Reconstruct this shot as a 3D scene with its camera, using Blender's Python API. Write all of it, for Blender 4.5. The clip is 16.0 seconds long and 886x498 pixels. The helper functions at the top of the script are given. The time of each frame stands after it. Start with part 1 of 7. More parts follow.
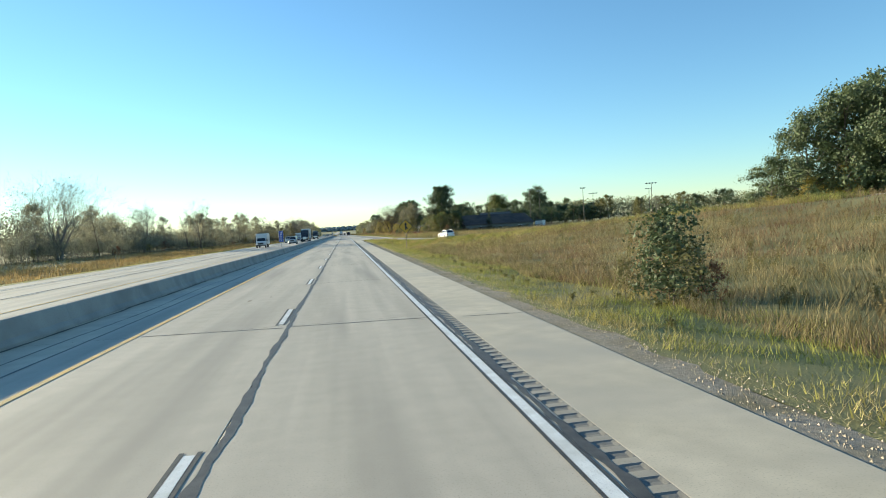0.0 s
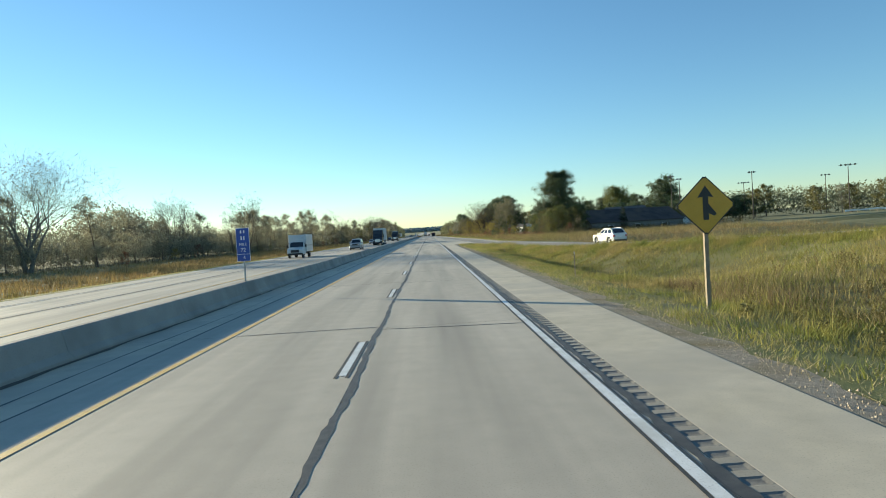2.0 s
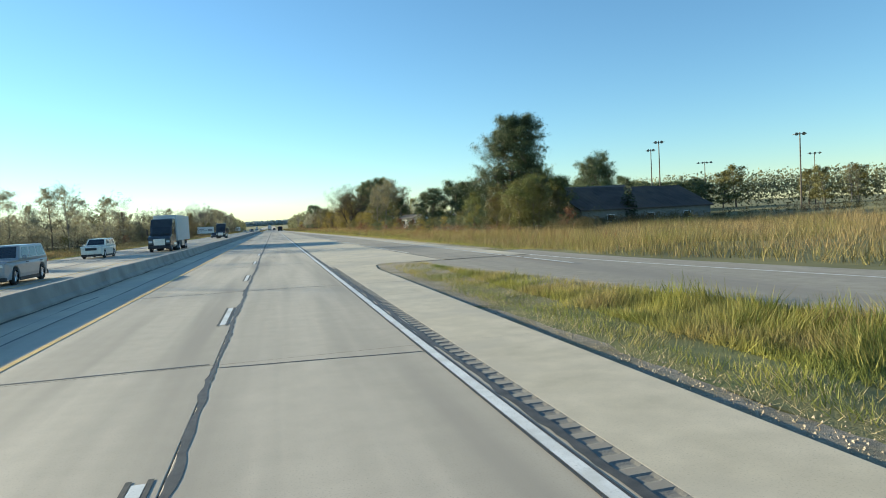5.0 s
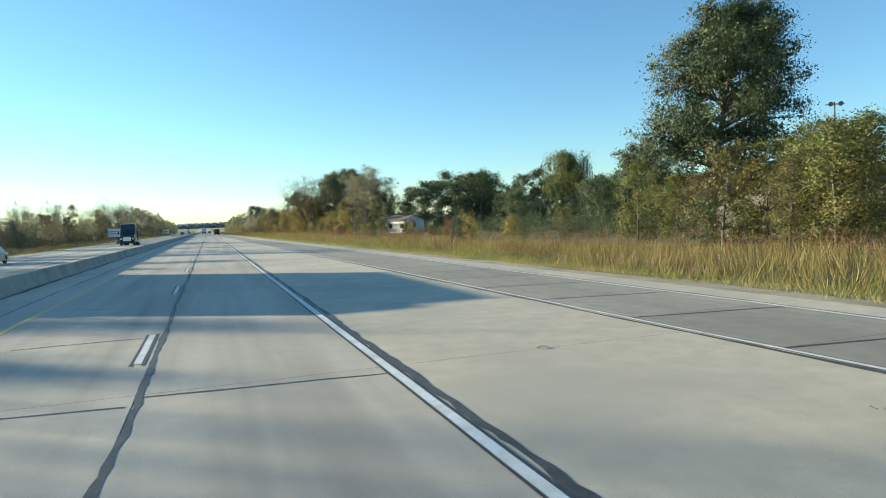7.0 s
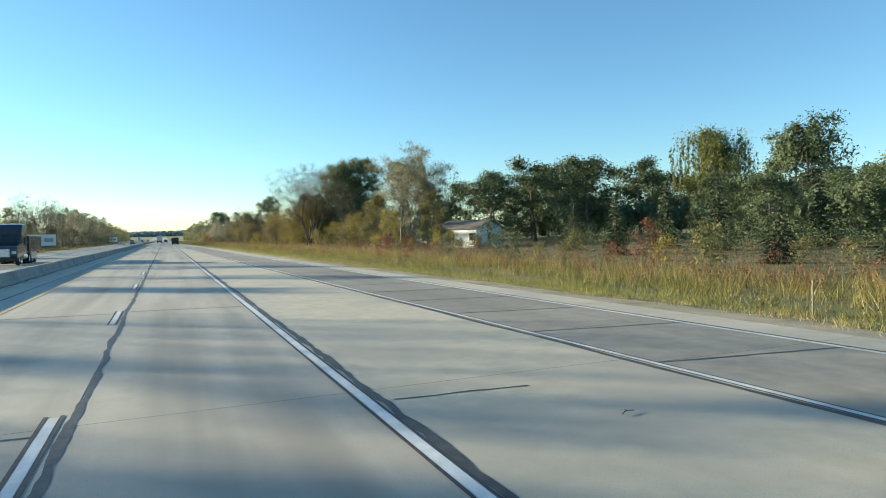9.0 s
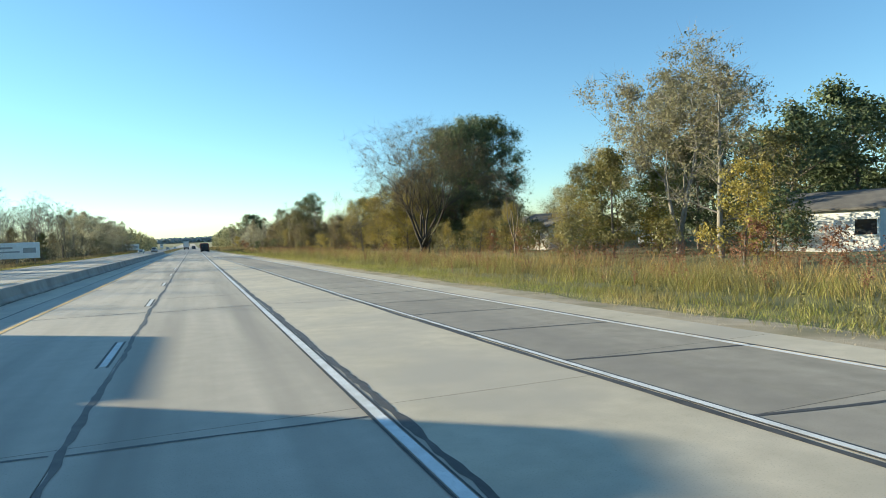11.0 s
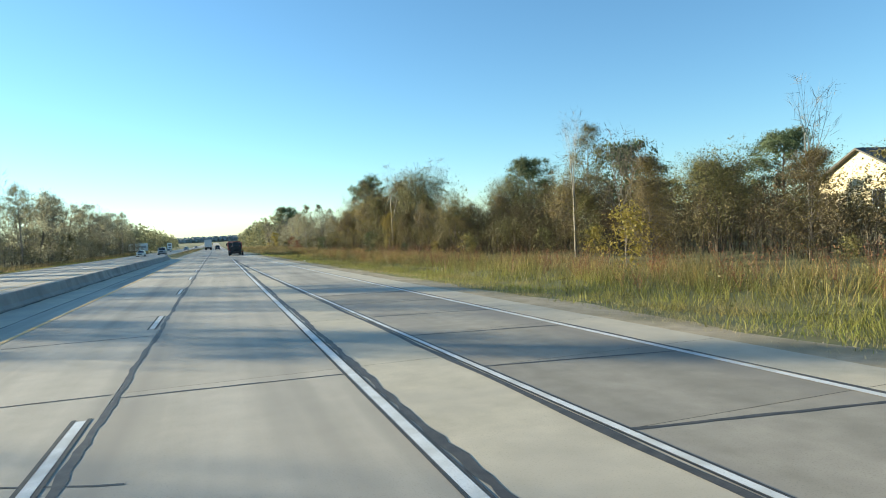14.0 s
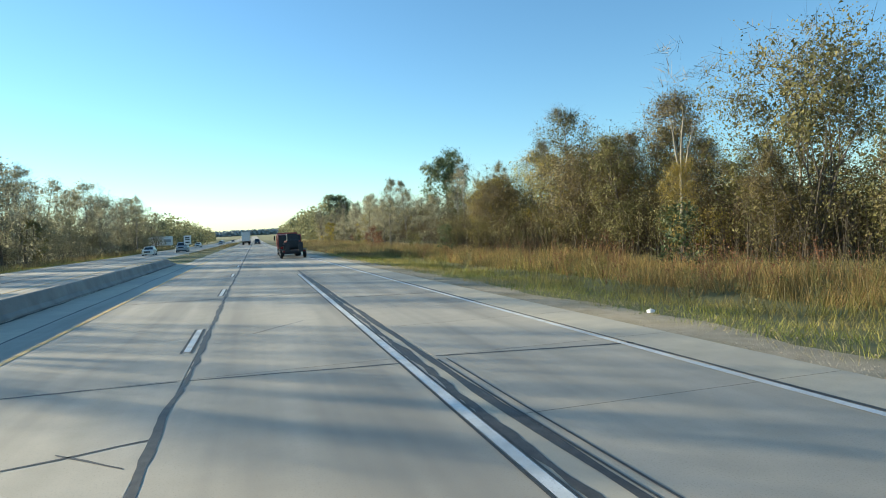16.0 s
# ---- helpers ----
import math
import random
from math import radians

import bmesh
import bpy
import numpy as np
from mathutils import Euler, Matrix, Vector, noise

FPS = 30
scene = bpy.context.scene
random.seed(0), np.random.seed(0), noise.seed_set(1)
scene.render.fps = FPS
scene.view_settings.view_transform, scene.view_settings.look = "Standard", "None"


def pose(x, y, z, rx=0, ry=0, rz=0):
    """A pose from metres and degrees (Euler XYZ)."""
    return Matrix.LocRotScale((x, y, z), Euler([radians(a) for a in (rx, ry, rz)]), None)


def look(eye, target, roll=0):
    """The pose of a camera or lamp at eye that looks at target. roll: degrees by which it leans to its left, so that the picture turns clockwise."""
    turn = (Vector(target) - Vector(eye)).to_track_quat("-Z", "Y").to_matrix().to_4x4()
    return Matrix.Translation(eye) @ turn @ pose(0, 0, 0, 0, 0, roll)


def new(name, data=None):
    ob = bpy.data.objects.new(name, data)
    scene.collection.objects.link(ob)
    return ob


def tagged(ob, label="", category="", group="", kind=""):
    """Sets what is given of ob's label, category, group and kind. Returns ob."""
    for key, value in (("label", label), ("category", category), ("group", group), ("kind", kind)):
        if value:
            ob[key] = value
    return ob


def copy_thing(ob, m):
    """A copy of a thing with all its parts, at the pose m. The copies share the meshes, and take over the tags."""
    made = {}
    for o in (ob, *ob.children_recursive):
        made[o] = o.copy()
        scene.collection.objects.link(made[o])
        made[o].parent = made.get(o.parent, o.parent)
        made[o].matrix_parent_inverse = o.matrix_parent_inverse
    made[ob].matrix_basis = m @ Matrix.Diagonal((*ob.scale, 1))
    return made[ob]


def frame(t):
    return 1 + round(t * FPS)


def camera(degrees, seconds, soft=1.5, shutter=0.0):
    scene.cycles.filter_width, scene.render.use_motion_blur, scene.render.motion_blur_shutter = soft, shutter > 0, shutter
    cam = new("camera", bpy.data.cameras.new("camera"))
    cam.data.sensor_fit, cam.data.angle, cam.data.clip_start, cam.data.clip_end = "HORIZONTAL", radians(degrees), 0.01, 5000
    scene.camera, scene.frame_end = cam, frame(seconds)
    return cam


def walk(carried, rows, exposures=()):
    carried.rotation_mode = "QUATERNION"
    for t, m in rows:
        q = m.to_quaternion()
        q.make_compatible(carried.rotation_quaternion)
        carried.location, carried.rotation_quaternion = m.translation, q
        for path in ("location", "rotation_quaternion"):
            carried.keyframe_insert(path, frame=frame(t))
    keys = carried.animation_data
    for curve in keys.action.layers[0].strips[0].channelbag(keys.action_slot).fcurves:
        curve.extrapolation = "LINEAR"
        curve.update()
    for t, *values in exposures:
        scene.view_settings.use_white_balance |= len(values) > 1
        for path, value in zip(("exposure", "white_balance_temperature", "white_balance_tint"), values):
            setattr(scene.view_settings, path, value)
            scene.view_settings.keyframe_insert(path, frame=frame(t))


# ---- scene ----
# ---------------------------------------------------------------- camera
cam = camera(69.75, 16.0, soft=0.95)
PATH = [
    (0.0, 1.447, 0.619, 2.119, -8.83, -1.96, 3.25),
    (0.5, 1.421, 14.702, 2.119, -6.98, -1.66, 3.45),
    (1.0, 1.369, 28.586, 2.119, -4.45, -1.48, 3.66),
    (1.5, 1.306, 42.093, 2.119, -2.38, -1.45, 3.62),
    (2.0, 1.261, 55.268, 2.119, -1.30, -1.46, 3.33),
    (2.5, 1.248, 68.165, 2.119, -1.84, -1.43, 2.90),
    (3.0, 1.255, 81.416, 2.119, -3.46, -1.32, 2.68),
    (3.5, 1.235, 95.232, 2.119, -6.13, -1.29, 2.89),
    (3.7, 1.203, 100.596, 2.119, -7.18, -1.45, 2.79),
    (5.8, 0.998, 156.641, 2.119, -18.44, -3.11, 3.03),
    (6.0, 1.005, 161.852, 2.119, -18.92, -3.01, 3.02),
    (6.5, 0.978, 174.873, 2.119, -19.75, -2.69, 2.77),
    (7.0, 0.980, 187.881, 2.119, -20.27, -2.45, 2.09),
    (7.5, 1.035, 201.353, 2.119, -21.02, -2.21, 1.44),
    (8.0, 1.090, 215.132, 2.119, -22.05, -1.97, 1.31),
    (8.5, 1.101, 228.711, 2.119, -22.98, -1.69, 1.23),
    (9.0, 1.073, 242.181, 2.119, -23.65, -1.42, 1.15),
    (11.5, 1.479, 309.052, 2.119, -21.02, -1.23, 2.48),
    (12.0, 1.510, 321.887, 2.119, -20.81, -1.16, 2.43),
    (12.5, 1.539, 335.254, 2.119, -20.62, -1.09, 2.49),
    (13.0, 1.533, 349.338, 2.119, -20.53, -1.08, 2.24),
    (13.5, 1.520, 362.919, 2.119, -20.22, -1.22, 2.40),
    (14.0, 1.494, 376.151, 2.119, -19.61, -1.35, 2.60),
    (14.5, 1.430, 389.144, 2.119, -18.97, -1.38, 2.40),
    (15.0, 1.338, 402.879, 2.119, -18.20, -1.32, 2.12),
    (15.5, 1.238, 416.577, 2.119, -17.44, -1.13, 1.81),
    (16.0, 1.162, 430.013, 2.119, -16.46, -1.77, 2.56),
]
walk(cam, [(t, pose(x, y, z, 90 + pitch, roll, yaw)) for t, x, y, z, yaw, pitch, roll in PATH],
     [(0.0, 1.42, 6300, -2), (0.5, 1.30, 6300, -2), (1.2, 1.20, 6300, -2), (2.0, 1.10, 6300, -2), (3.7, 1.16, 6300, -2), (5.8, 1.42, 6300, -2), (9.2, 1.44, 6300, -2), (13.0, 1.52, 6300, -2), (14.5, 1.48, 6300, -2), (16.0, 1.46, 6300, -2)])

# ---------------------------------------------------------------- light
SUN_WAY = Vector((-0.786, 0.618, 0.0)).normalized()      # towards the sun, over the plan
SUN_UP = 10.2
world = bpy.data.worlds.new("sky")
scene.world = world
world.use_nodes = True
wn, wl = world.node_tree.nodes, world.node_tree.links
wn.clear()
sky = wn.new("ShaderNodeTexSky")
sky.sky_type = "NISHITA"
sky.sun_disc = False
sky.sun_elevation = radians(SUN_UP)
sky.sun_rotation = math.atan2(SUN_WAY.x, SUN_WAY.y)
sky.air_density, sky.dust_density, sky.ozone_density = 1.0, 0.02, 3.5
bg = wn.new("ShaderNodeBackground")
bg.inputs["Strength"].default_value = 0.10
wo = wn.new("ShaderNodeOutputWorld")
wl.new(sky.outputs[0], bg.inputs[0])
wl.new(bg.outputs[0], wo.inputs[0])
sun_data = bpy.data.lights.new("sun", "SUN")
sun_data.energy, sun_data.angle, sun_data.color = 5.0, radians(0.55), (1.0, 0.84, 0.62)
sun = new("sun", sun_data)
sun.matrix_world = look(SUN_WAY * 200 * math.cos(radians(SUN_UP)) + Vector((0, 0, 200 * math.sin(radians(SUN_UP)))), (0, 0, 0))


# ---------------------------------------------------------------- materials
def mat(name, c1, c2, rough=0.7, scale=3.0, fine=40.0, bump=0.0, metal=0.0, island=0.0, obj=0.0, third=None,
        big=0.15, thin=0.0, spec=0.5, stretch=None, mottle=0.0):
    """A surface whose colour wanders between c1 and c2 at two scales; third: a far slower stain colour."""
    m = bpy.data.materials.new(name)
    m.use_nodes = True
    n, l = m.node_tree.nodes, m.node_tree.links
    p = n["Principled BSDF"]
    p.inputs["Roughness"].default_value = rough
    p.inputs["Metallic"].default_value = metal
    p.inputs["Specular IOR Level"].default_value = spec
    geo = n.new("ShaderNodeNewGeometry")
    at = geo.outputs["Position"]
    if stretch:
        mul = n.new("ShaderNodeVectorMath")
        mul.operation = "MULTIPLY"
        mul.inputs[1].default_value = stretch
        l.new(at, mul.inputs[0])
        at = mul.outputs[0]

    def wave(s, detail=4.0, where=None):
        t = n.new("ShaderNodeTexNoise")
        t.inputs["Scale"].default_value = s
        t.inputs["Detail"].default_value = detail
        l.new(where or at, t.inputs["Vector"])
        return t.outputs["Fac"]

    def blend(fac, a, b):
        x = n.new("ShaderNodeMix")
        x.data_type = "RGBA"
        if hasattr(fac, "links"):
            l.new(fac, x.inputs["Factor"])
        else:
            x.inputs["Factor"].default_value = fac
        for s, v in ((x.inputs["A"], a), (x.inputs["B"], b)):
            if hasattr(v, "links"):
                l.new(v, s)
            else:
                s.default_value = (*v, 1)
        return x.outputs["Result"]

    def ramp(v, lo, hi):
        r = n.new("ShaderNodeMapRange")
        r.inputs["From Min"].default_value, r.inputs["From Max"].default_value = lo, hi
        l.new(v, r.inputs["Value"])
        return r.outputs["Result"]

    col = blend(ramp(wave(scale), 0.32, 0.68), c1, c2)
    f2 = wave(fine, 3.0, geo.outputs["Position"])
    if mottle:
        spot_v = n.new("ShaderNodeHueSaturation")
        mr = n.new("ShaderNodeMapRange")
        mr.inputs["From Min"].default_value, mr.inputs["From Max"].default_value = 0.3, 0.7
        mr.inputs["To Min"].default_value, mr.inputs["To Max"].default_value = 1 - mottle, 1 + mottle
        l.new(wave(2.3, 9.0, geo.outputs["Position"]), mr.inputs["Value"])
        l.new(mr.outputs[0], spot_v.inputs["Value"])
        l.new(col, spot_v.inputs["Color"])
        col = spot_v.outputs["Color"]
    dark = tuple(v * 0.66 for v in c1)
    col = blend(ramp(f2, 0.55, 0.85), col, dark)
    if third:
        col = blend(ramp(wave(big, 3.0), 0.45, 0.7), col, third)
    for amount, src in ((island, geo.outputs["Random Per Island"]), (obj, None)):
        if amount:
            if src is None:
                src = n.new("ShaderNodeObjectInfo").outputs["Random"]
            hsv = n.new("ShaderNodeHueSaturation")
            l.new(ramp(src, 0, 1), hsv.inputs["Value"])
            r = hsv.inputs["Value"].links[0].from_node
            r.inputs["To Min"].default_value, r.inputs["To Max"].default_value = 1 - amount, 1 + amount
            l.new(col, hsv.inputs["Color"])
            col = hsv.outputs["Color"]
    l.new(col, p.inputs["Base Color"])
    if bump:
        b = n.new("ShaderNodeBump")
        b.inputs["Strength"].default_value = bump
        b.inputs["Distance"].default_value = 0.02
        l.new(f2, b.inputs["Height"])
        l.new(b.outputs[0], p.inputs["Normal"])
    if thin:                                  # leaves and blades let light through
        tr = n.new("ShaderNodeBsdfTranslucent")
        l.new(col, tr.inputs["Color"])
        mx = n.new("ShaderNodeMixShader")
        mx.inputs[0].default_value = thin
        l.new(p.outputs[0], mx.inputs[1])
        l.new(tr.outputs[0], mx.inputs[2])
        l.new(mx.outputs[0], n["Material Output"].inputs["Surface"])
    return m


LONG = (1.0, 0.05, 1.0)
M = {
    "slab": mat("pavement concrete", (0.41, 0.36, 0.285), (0.49, 0.43, 0.345), 0.75, 1.6, 55, 0.07, third=(0.30, 0.265, 0.215), big=0.9, obj=0.05, stretch=LONG, mottle=0.06),
    "slab_old": mat("weathered concrete", (0.275, 0.245, 0.195), (0.345, 0.305, 0.245), 0.8, 1.4, 50, 0.08, third=(0.225, 0.20, 0.17), big=0.7, obj=0.09, stretch=LONG, mottle=0.13),
    "slab_pale": mat("pale concrete", (0.485, 0.422, 0.312), (0.55, 0.478, 0.362), 0.8, 0.8, 50, 0.06, third=(0.41, 0.365, 0.295), big=0.3, obj=0.04, mottle=0.10),
    "bed": mat("joint bed", (0.06, 0.055, 0.05), (0.09, 0.085, 0.08), 0.9),
    "seal": mat("joint sealant", (0.045, 0.043, 0.04), (0.09, 0.083, 0.075), 0.6, 6, 60, 0.1),
    "white": mat("white road paint", (0.66, 0.66, 0.64), (0.78, 0.78, 0.76), 0.6, 5, 50, 0.1, third=(0.55, 0.54, 0.50), big=2.0),
    "yellow": mat("yellow road paint", (0.62, 0.40, 0.10), (0.72, 0.49, 0.16), 0.6, 5, 50, 0.1, third=(0.5, 0.36, 0.15), big=1.5),
    "grit": mat("dark road grit", (0.085, 0.075, 0.06), (0.15, 0.13, 0.105), 0.95, 3, 60, 0.4),
    "black": mat("black road paint", (0.035, 0.035, 0.035), (0.07, 0.068, 0.065), 0.7, 8, 60),
    "barrier": mat("barrier concrete", (0.30, 0.28, 0.245), (0.37, 0.345, 0.30), 0.85, 1.2, 45, 0.25, third=(0.22, 0.205, 0.18), big=0.5),
    "soil": mat("field ground", (0.12, 0.125, 0.04), (0.22, 0.19, 0.07), 0.95, 0.6, 9, 0.5, third=(0.09, 0.095, 0.03), big=0.12),
    "verge": mat("mown verge", (0.11, 0.13, 0.036), (0.24, 0.215, 0.07), 0.95, 0.9, 22, 0.9, third=(0.22, 0.18, 0.09), big=0.12),
    "gravel": mat("gravel", (0.23, 0.195, 0.15), (0.36, 0.31, 0.24), 0.95, 14, 70, 0.9, third=(0.20, 0.16, 0.08), big=0.8),
    "dirt": mat("pale dry dirt", (0.39, 0.31, 0.205), (0.48, 0.385, 0.265), 0.95, 2.5, 30, 0.6, third=(0.24, 0.20, 0.11), big=0.5),
    "blade": mat("grass blades", (0.26, 0.25, 0.06), (0.37, 0.31, 0.10), 0.7, 0.5, 3, 0, island=0.35, third=(0.33, 0.25, 0.11), big=0.22, thin=0.35, spec=0.2),
    "green_blade": mat("green grass blades", (0.125, 0.16, 0.042), (0.36, 0.335, 0.085), 0.7, 0.55, 3, 0, island=0.35, third=(0.38, 0.29, 0.13), big=0.25, thin=0.4, spec=0.2),
    "reed": mat("dry reeds", (0.22, 0.18, 0.07), (0.42, 0.32, 0.13), 0.7, 0.55, 3, 0, island=0.55, third=(0.15, 0.15, 0.05), big=0.12, thin=0.35, spec=0.2),
    "brown_reed": mat("brown field grass", (0.23, 0.175, 0.085), (0.34, 0.25, 0.125), 0.75, 0.9, 3, 0, island=0.5, third=(0.19, 0.185, 0.06), big=0.16, thin=0.3, spec=0.2),
    "rust_reed": mat("orange reeds", (0.25, 0.165, 0.068), (0.42, 0.285, 0.12), 0.7, 0.6, 3, 0, island=0.5, third=(0.20, 0.17, 0.06), big=0.14, thin=0.35, spec=0.2),
    "green_reed": mat("green reeds", (0.15, 0.16, 0.045), (0.33, 0.30, 0.085), 0.7, 0.6, 3, 0, island=0.5, third=(0.21, 0.15, 0.065), big=0.16, thin=0.35, spec=0.2),
    "straw": mat("bleached straw", (0.42, 0.34, 0.17), (0.52, 0.43, 0.24), 0.7, 0.5, 3, 0, island=0.3, thin=0.3, spec=0.2),
    "stone": mat("gravel stones", (0.22, 0.18, 0.13), (0.38, 0.315, 0.235), 0.9, 3, 30, 0, island=0.45),
    # groove floors take a darker tone than the concrete round them
    "groove": mat("dark groove floor", (0.15, 0.14, 0.125), (0.20, 0.19, 0.17), 0.9, 6, 50, 0.2),
    "bark": mat("grey bark", (0.10, 0.085, 0.07), (0.16, 0.14, 0.115), 0.9, 4, 30, 0.4, spec=0.2),
    "dark_bark": mat("dark twigs", (0.055, 0.046, 0.038), (0.095, 0.08, 0.065), 0.9, 4, 30, 0.2, spec=0.15),
    "pale_bark": mat("pale bark", (0.17, 0.155, 0.13), (0.25, 0.23, 0.20), 0.9, 4, 30, 0.4, spec=0.2),
    "leaf_dark": mat("dark green leaves", (0.068, 0.094, 0.046), (0.108, 0.132, 0.058), 0.6, 0.5, 4, 0, island=0.4, thin=0.25, spec=0.3, obj=0.15),
    "leaf_olive": mat("olive leaves", (0.13, 0.125, 0.048), (0.195, 0.172, 0.062), 0.6, 0.5, 4, 0, island=0.4, thin=0.3, spec=0.3, obj=0.15),
    "leaf_gold": mat("golden leaves", (0.255, 0.20, 0.05), (0.36, 0.28, 0.068), 0.6, 0.5, 4, 0, island=0.35, third=(0.19, 0.17, 0.035), big=0.5, thin=0.35, spec=0.3, obj=0.12),
    "leaf_brown": mat("russet leaves", (0.15, 0.116, 0.054), (0.215, 0.162, 0.068), 0.6, 0.5, 4, 0, island=0.4, third=(0.12, 0.11, 0.03), big=0.4, thin=0.3, spec=0.3, obj=0.15),
    "leaf_red": mat("sumac leaves", (0.15, 0.065, 0.04), (0.22, 0.115, 0.06), 0.6, 0.5, 4, 0, island=0.4, thin=0.3, spec=0.3, obj=0.15),
    "leaf_pale": mat("pale thinning leaves", (0.185, 0.172, 0.098), (0.26, 0.238, 0.138), 0.6, 0.5, 4, 0, island=0.3, thin=0.5, spec=0.3, obj=0.1),
    "leaf_green": mat("green leaves turning", (0.105, 0.13, 0.042), (0.185, 0.195, 0.058), 0.6, 0.5, 4, 0, island=0.35, third=(0.20, 0.165, 0.045), big=0.3, thin=0.35, spec=0.3, obj=0.15),
    # undergrowth leaves darkened in colour to stand for the wood's shaded inside
    "leaf_shaded": mat("undergrowth leaves with shade in the colour", (0.095, 0.088, 0.042), (0.16, 0.135, 0.062), 0.7, 0.4, 4, 0, island=0.4, third=(0.12, 0.078, 0.05), big=0.12, thin=0.25, spec=0.2),
    # next two: leaf colour paled towards grey, standing in for haze and glare
    "leaf_haze": mat("grey-green leaves paled as haze", (0.235, 0.23, 0.16), (0.305, 0.285, 0.20), 0.7, 0.5, 4, 0, island=0.3, thin=0.5, spec=0.3, obj=0.2),
    "leaf_haze_grey": mat("dull grey-green leaves paled a little as haze", (0.175, 0.175, 0.112), (0.24, 0.225, 0.14), 0.7, 0.5, 4, 0, island=0.3, thin=0.3, spec=0.3, obj=0.2),
    "hill_blade": mat("weedy hill grass", (0.135, 0.13, 0.055), (0.32, 0.25, 0.13), 0.75, 0.6, 3, 0, island=0.55, third=(0.20, 0.12, 0.075), big=0.17, thin=0.4, spec=0.2),
    "leaf_willow": mat("willow leaves", (0.12, 0.135, 0.04), (0.18, 0.185, 0.055), 0.6, 0.5, 4, 0, island=0.35, thin=0.3, spec=0.3),
    "needle": mat("spruce needles", (0.045, 0.062, 0.035), (0.075, 0.095, 0.05), 0.7, 0.8, 5, 0, island=0.4, thin=0.15, spec=0.2, obj=0.15),
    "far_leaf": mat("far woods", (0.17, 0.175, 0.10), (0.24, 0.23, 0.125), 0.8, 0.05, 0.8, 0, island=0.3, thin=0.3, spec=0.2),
    # pale blue-grey puts the distance haze into the leaf colour
    "far_hill_haze": mat("far hill woods, haze in the colour", (0.30, 0.33, 0.34), (0.37, 0.39, 0.38), 0.95, 0.02, 0.3),
    "steel": mat("galvanised steel", (0.34, 0.35, 0.36), (0.45, 0.46, 0.47), 0.45, 3, 30, 0.05, metal=0.7),
    "wood": mat("weathered timber post", (0.24, 0.19, 0.13), (0.33, 0.27, 0.19), 0.85, 8, 60, 0.3),
    "sign_yellow": mat("yellow sign sheeting", (0.55, 0.30, 0.02), (0.60, 0.34, 0.03), 0.45, 2, 30),
    "sign_blue": mat("blue sign sheeting", (0.03, 0.07, 0.30), (0.04, 0.09, 0.36), 0.45, 2, 30),
    "sign_white": mat("white sign sheeting", (0.72, 0.72, 0.70), (0.8, 0.8, 0.78), 0.5, 2, 30),
    "sign_black": mat("black sign sheeting", (0.015, 0.015, 0.015), (0.025, 0.025, 0.025), 0.5, 2, 30),
    "siding": mat("white siding", (0.68, 0.67, 0.64), (0.76, 0.75, 0.72), 0.6, 1, 20, 0.05),
    "cream": mat("cream siding", (0.60, 0.50, 0.30), (0.68, 0.57, 0.36), 0.65, 1, 20, 0.05),
    "shingle": mat("grey shingles", (0.095, 0.088, 0.082), (0.14, 0.13, 0.12), 0.9, 2, 25, 0.3),
    "roof_metal": mat("weathered ribbed roof", (0.07, 0.058, 0.055), (0.10, 0.082, 0.076), 0.9, 0.6, 12, 0.2, third=(0.12, 0.092, 0.075), big=0.2, spec=0.15),
    "block": mat("grey block wall", (0.17, 0.16, 0.145), (0.22, 0.205, 0.185), 0.85, 1, 20, 0.2),
    "glass": mat("dark glass", (0.02, 0.024, 0.028), (0.03, 0.034, 0.04), 0.06, 1, 10, spec=0.8),
    "tyre": mat("tyre rubber", (0.018, 0.018, 0.018), (0.03, 0.03, 0.03), 0.85, 6, 40, 0.1),
    "alloy": mat("alloy wheel", (0.55, 0.55, 0.56), (0.66, 0.66, 0.67), 0.3, 4, 30, metal=0.8),
    "trim": mat("black plastic trim", (0.02, 0.02, 0.021), (0.035, 0.035, 0.036), 0.6, 4, 40, 0.05),
    "car_white": mat("cream white car paint", (0.70, 0.67, 0.58), (0.76, 0.73, 0.64), 0.22, 1, 12, spec=0.6),
    "car_grey": mat("grey car paint", (0.26, 0.27, 0.28), (0.32, 0.33, 0.34), 0.28, 1, 12, spec=0.6),
    "car_dark": mat("dark car paint", (0.03, 0.035, 0.04), (0.05, 0.055, 0.06), 0.25, 1, 12, spec=0.6),
    "car_red": mat("dull red truck paint", (0.26, 0.05, 0.035), (0.34, 0.07, 0.05), 0.45, 2, 16, 0.05),
    "box_white": mat("white box panel", (0.55, 0.56, 0.56), (0.62, 0.63, 0.63), 0.4, 1, 10, third=(0.6, 0.59, 0.56), big=0.5),
    "lamp_red": mat("red lamp lens", (0.30, 0.015, 0.012), (0.38, 0.02, 0.015), 0.2, 3, 20),
    "lamp_clear": mat("clear lamp lens", (0.6, 0.6, 0.58), (0.7, 0.7, 0.68), 0.12, 3, 20),
}


# ---------------------------------------------------------------- mesh helpers
def mesh_ob(name, verts, faces, material, parent=None, label="", smooth=False):
    me = bpy.data.meshes.new(name)
    me.from_pydata([tuple(v) for v in verts], [], [tuple(f) for f in faces])
    me.materials.append(material)
    if smooth:
        me.polygons.foreach_set("use_smooth", [True] * len(me.polygons))
    me.update()
    ob = new(name, me)
    if parent:
        ob.parent = parent
    return tagged(ob, label)


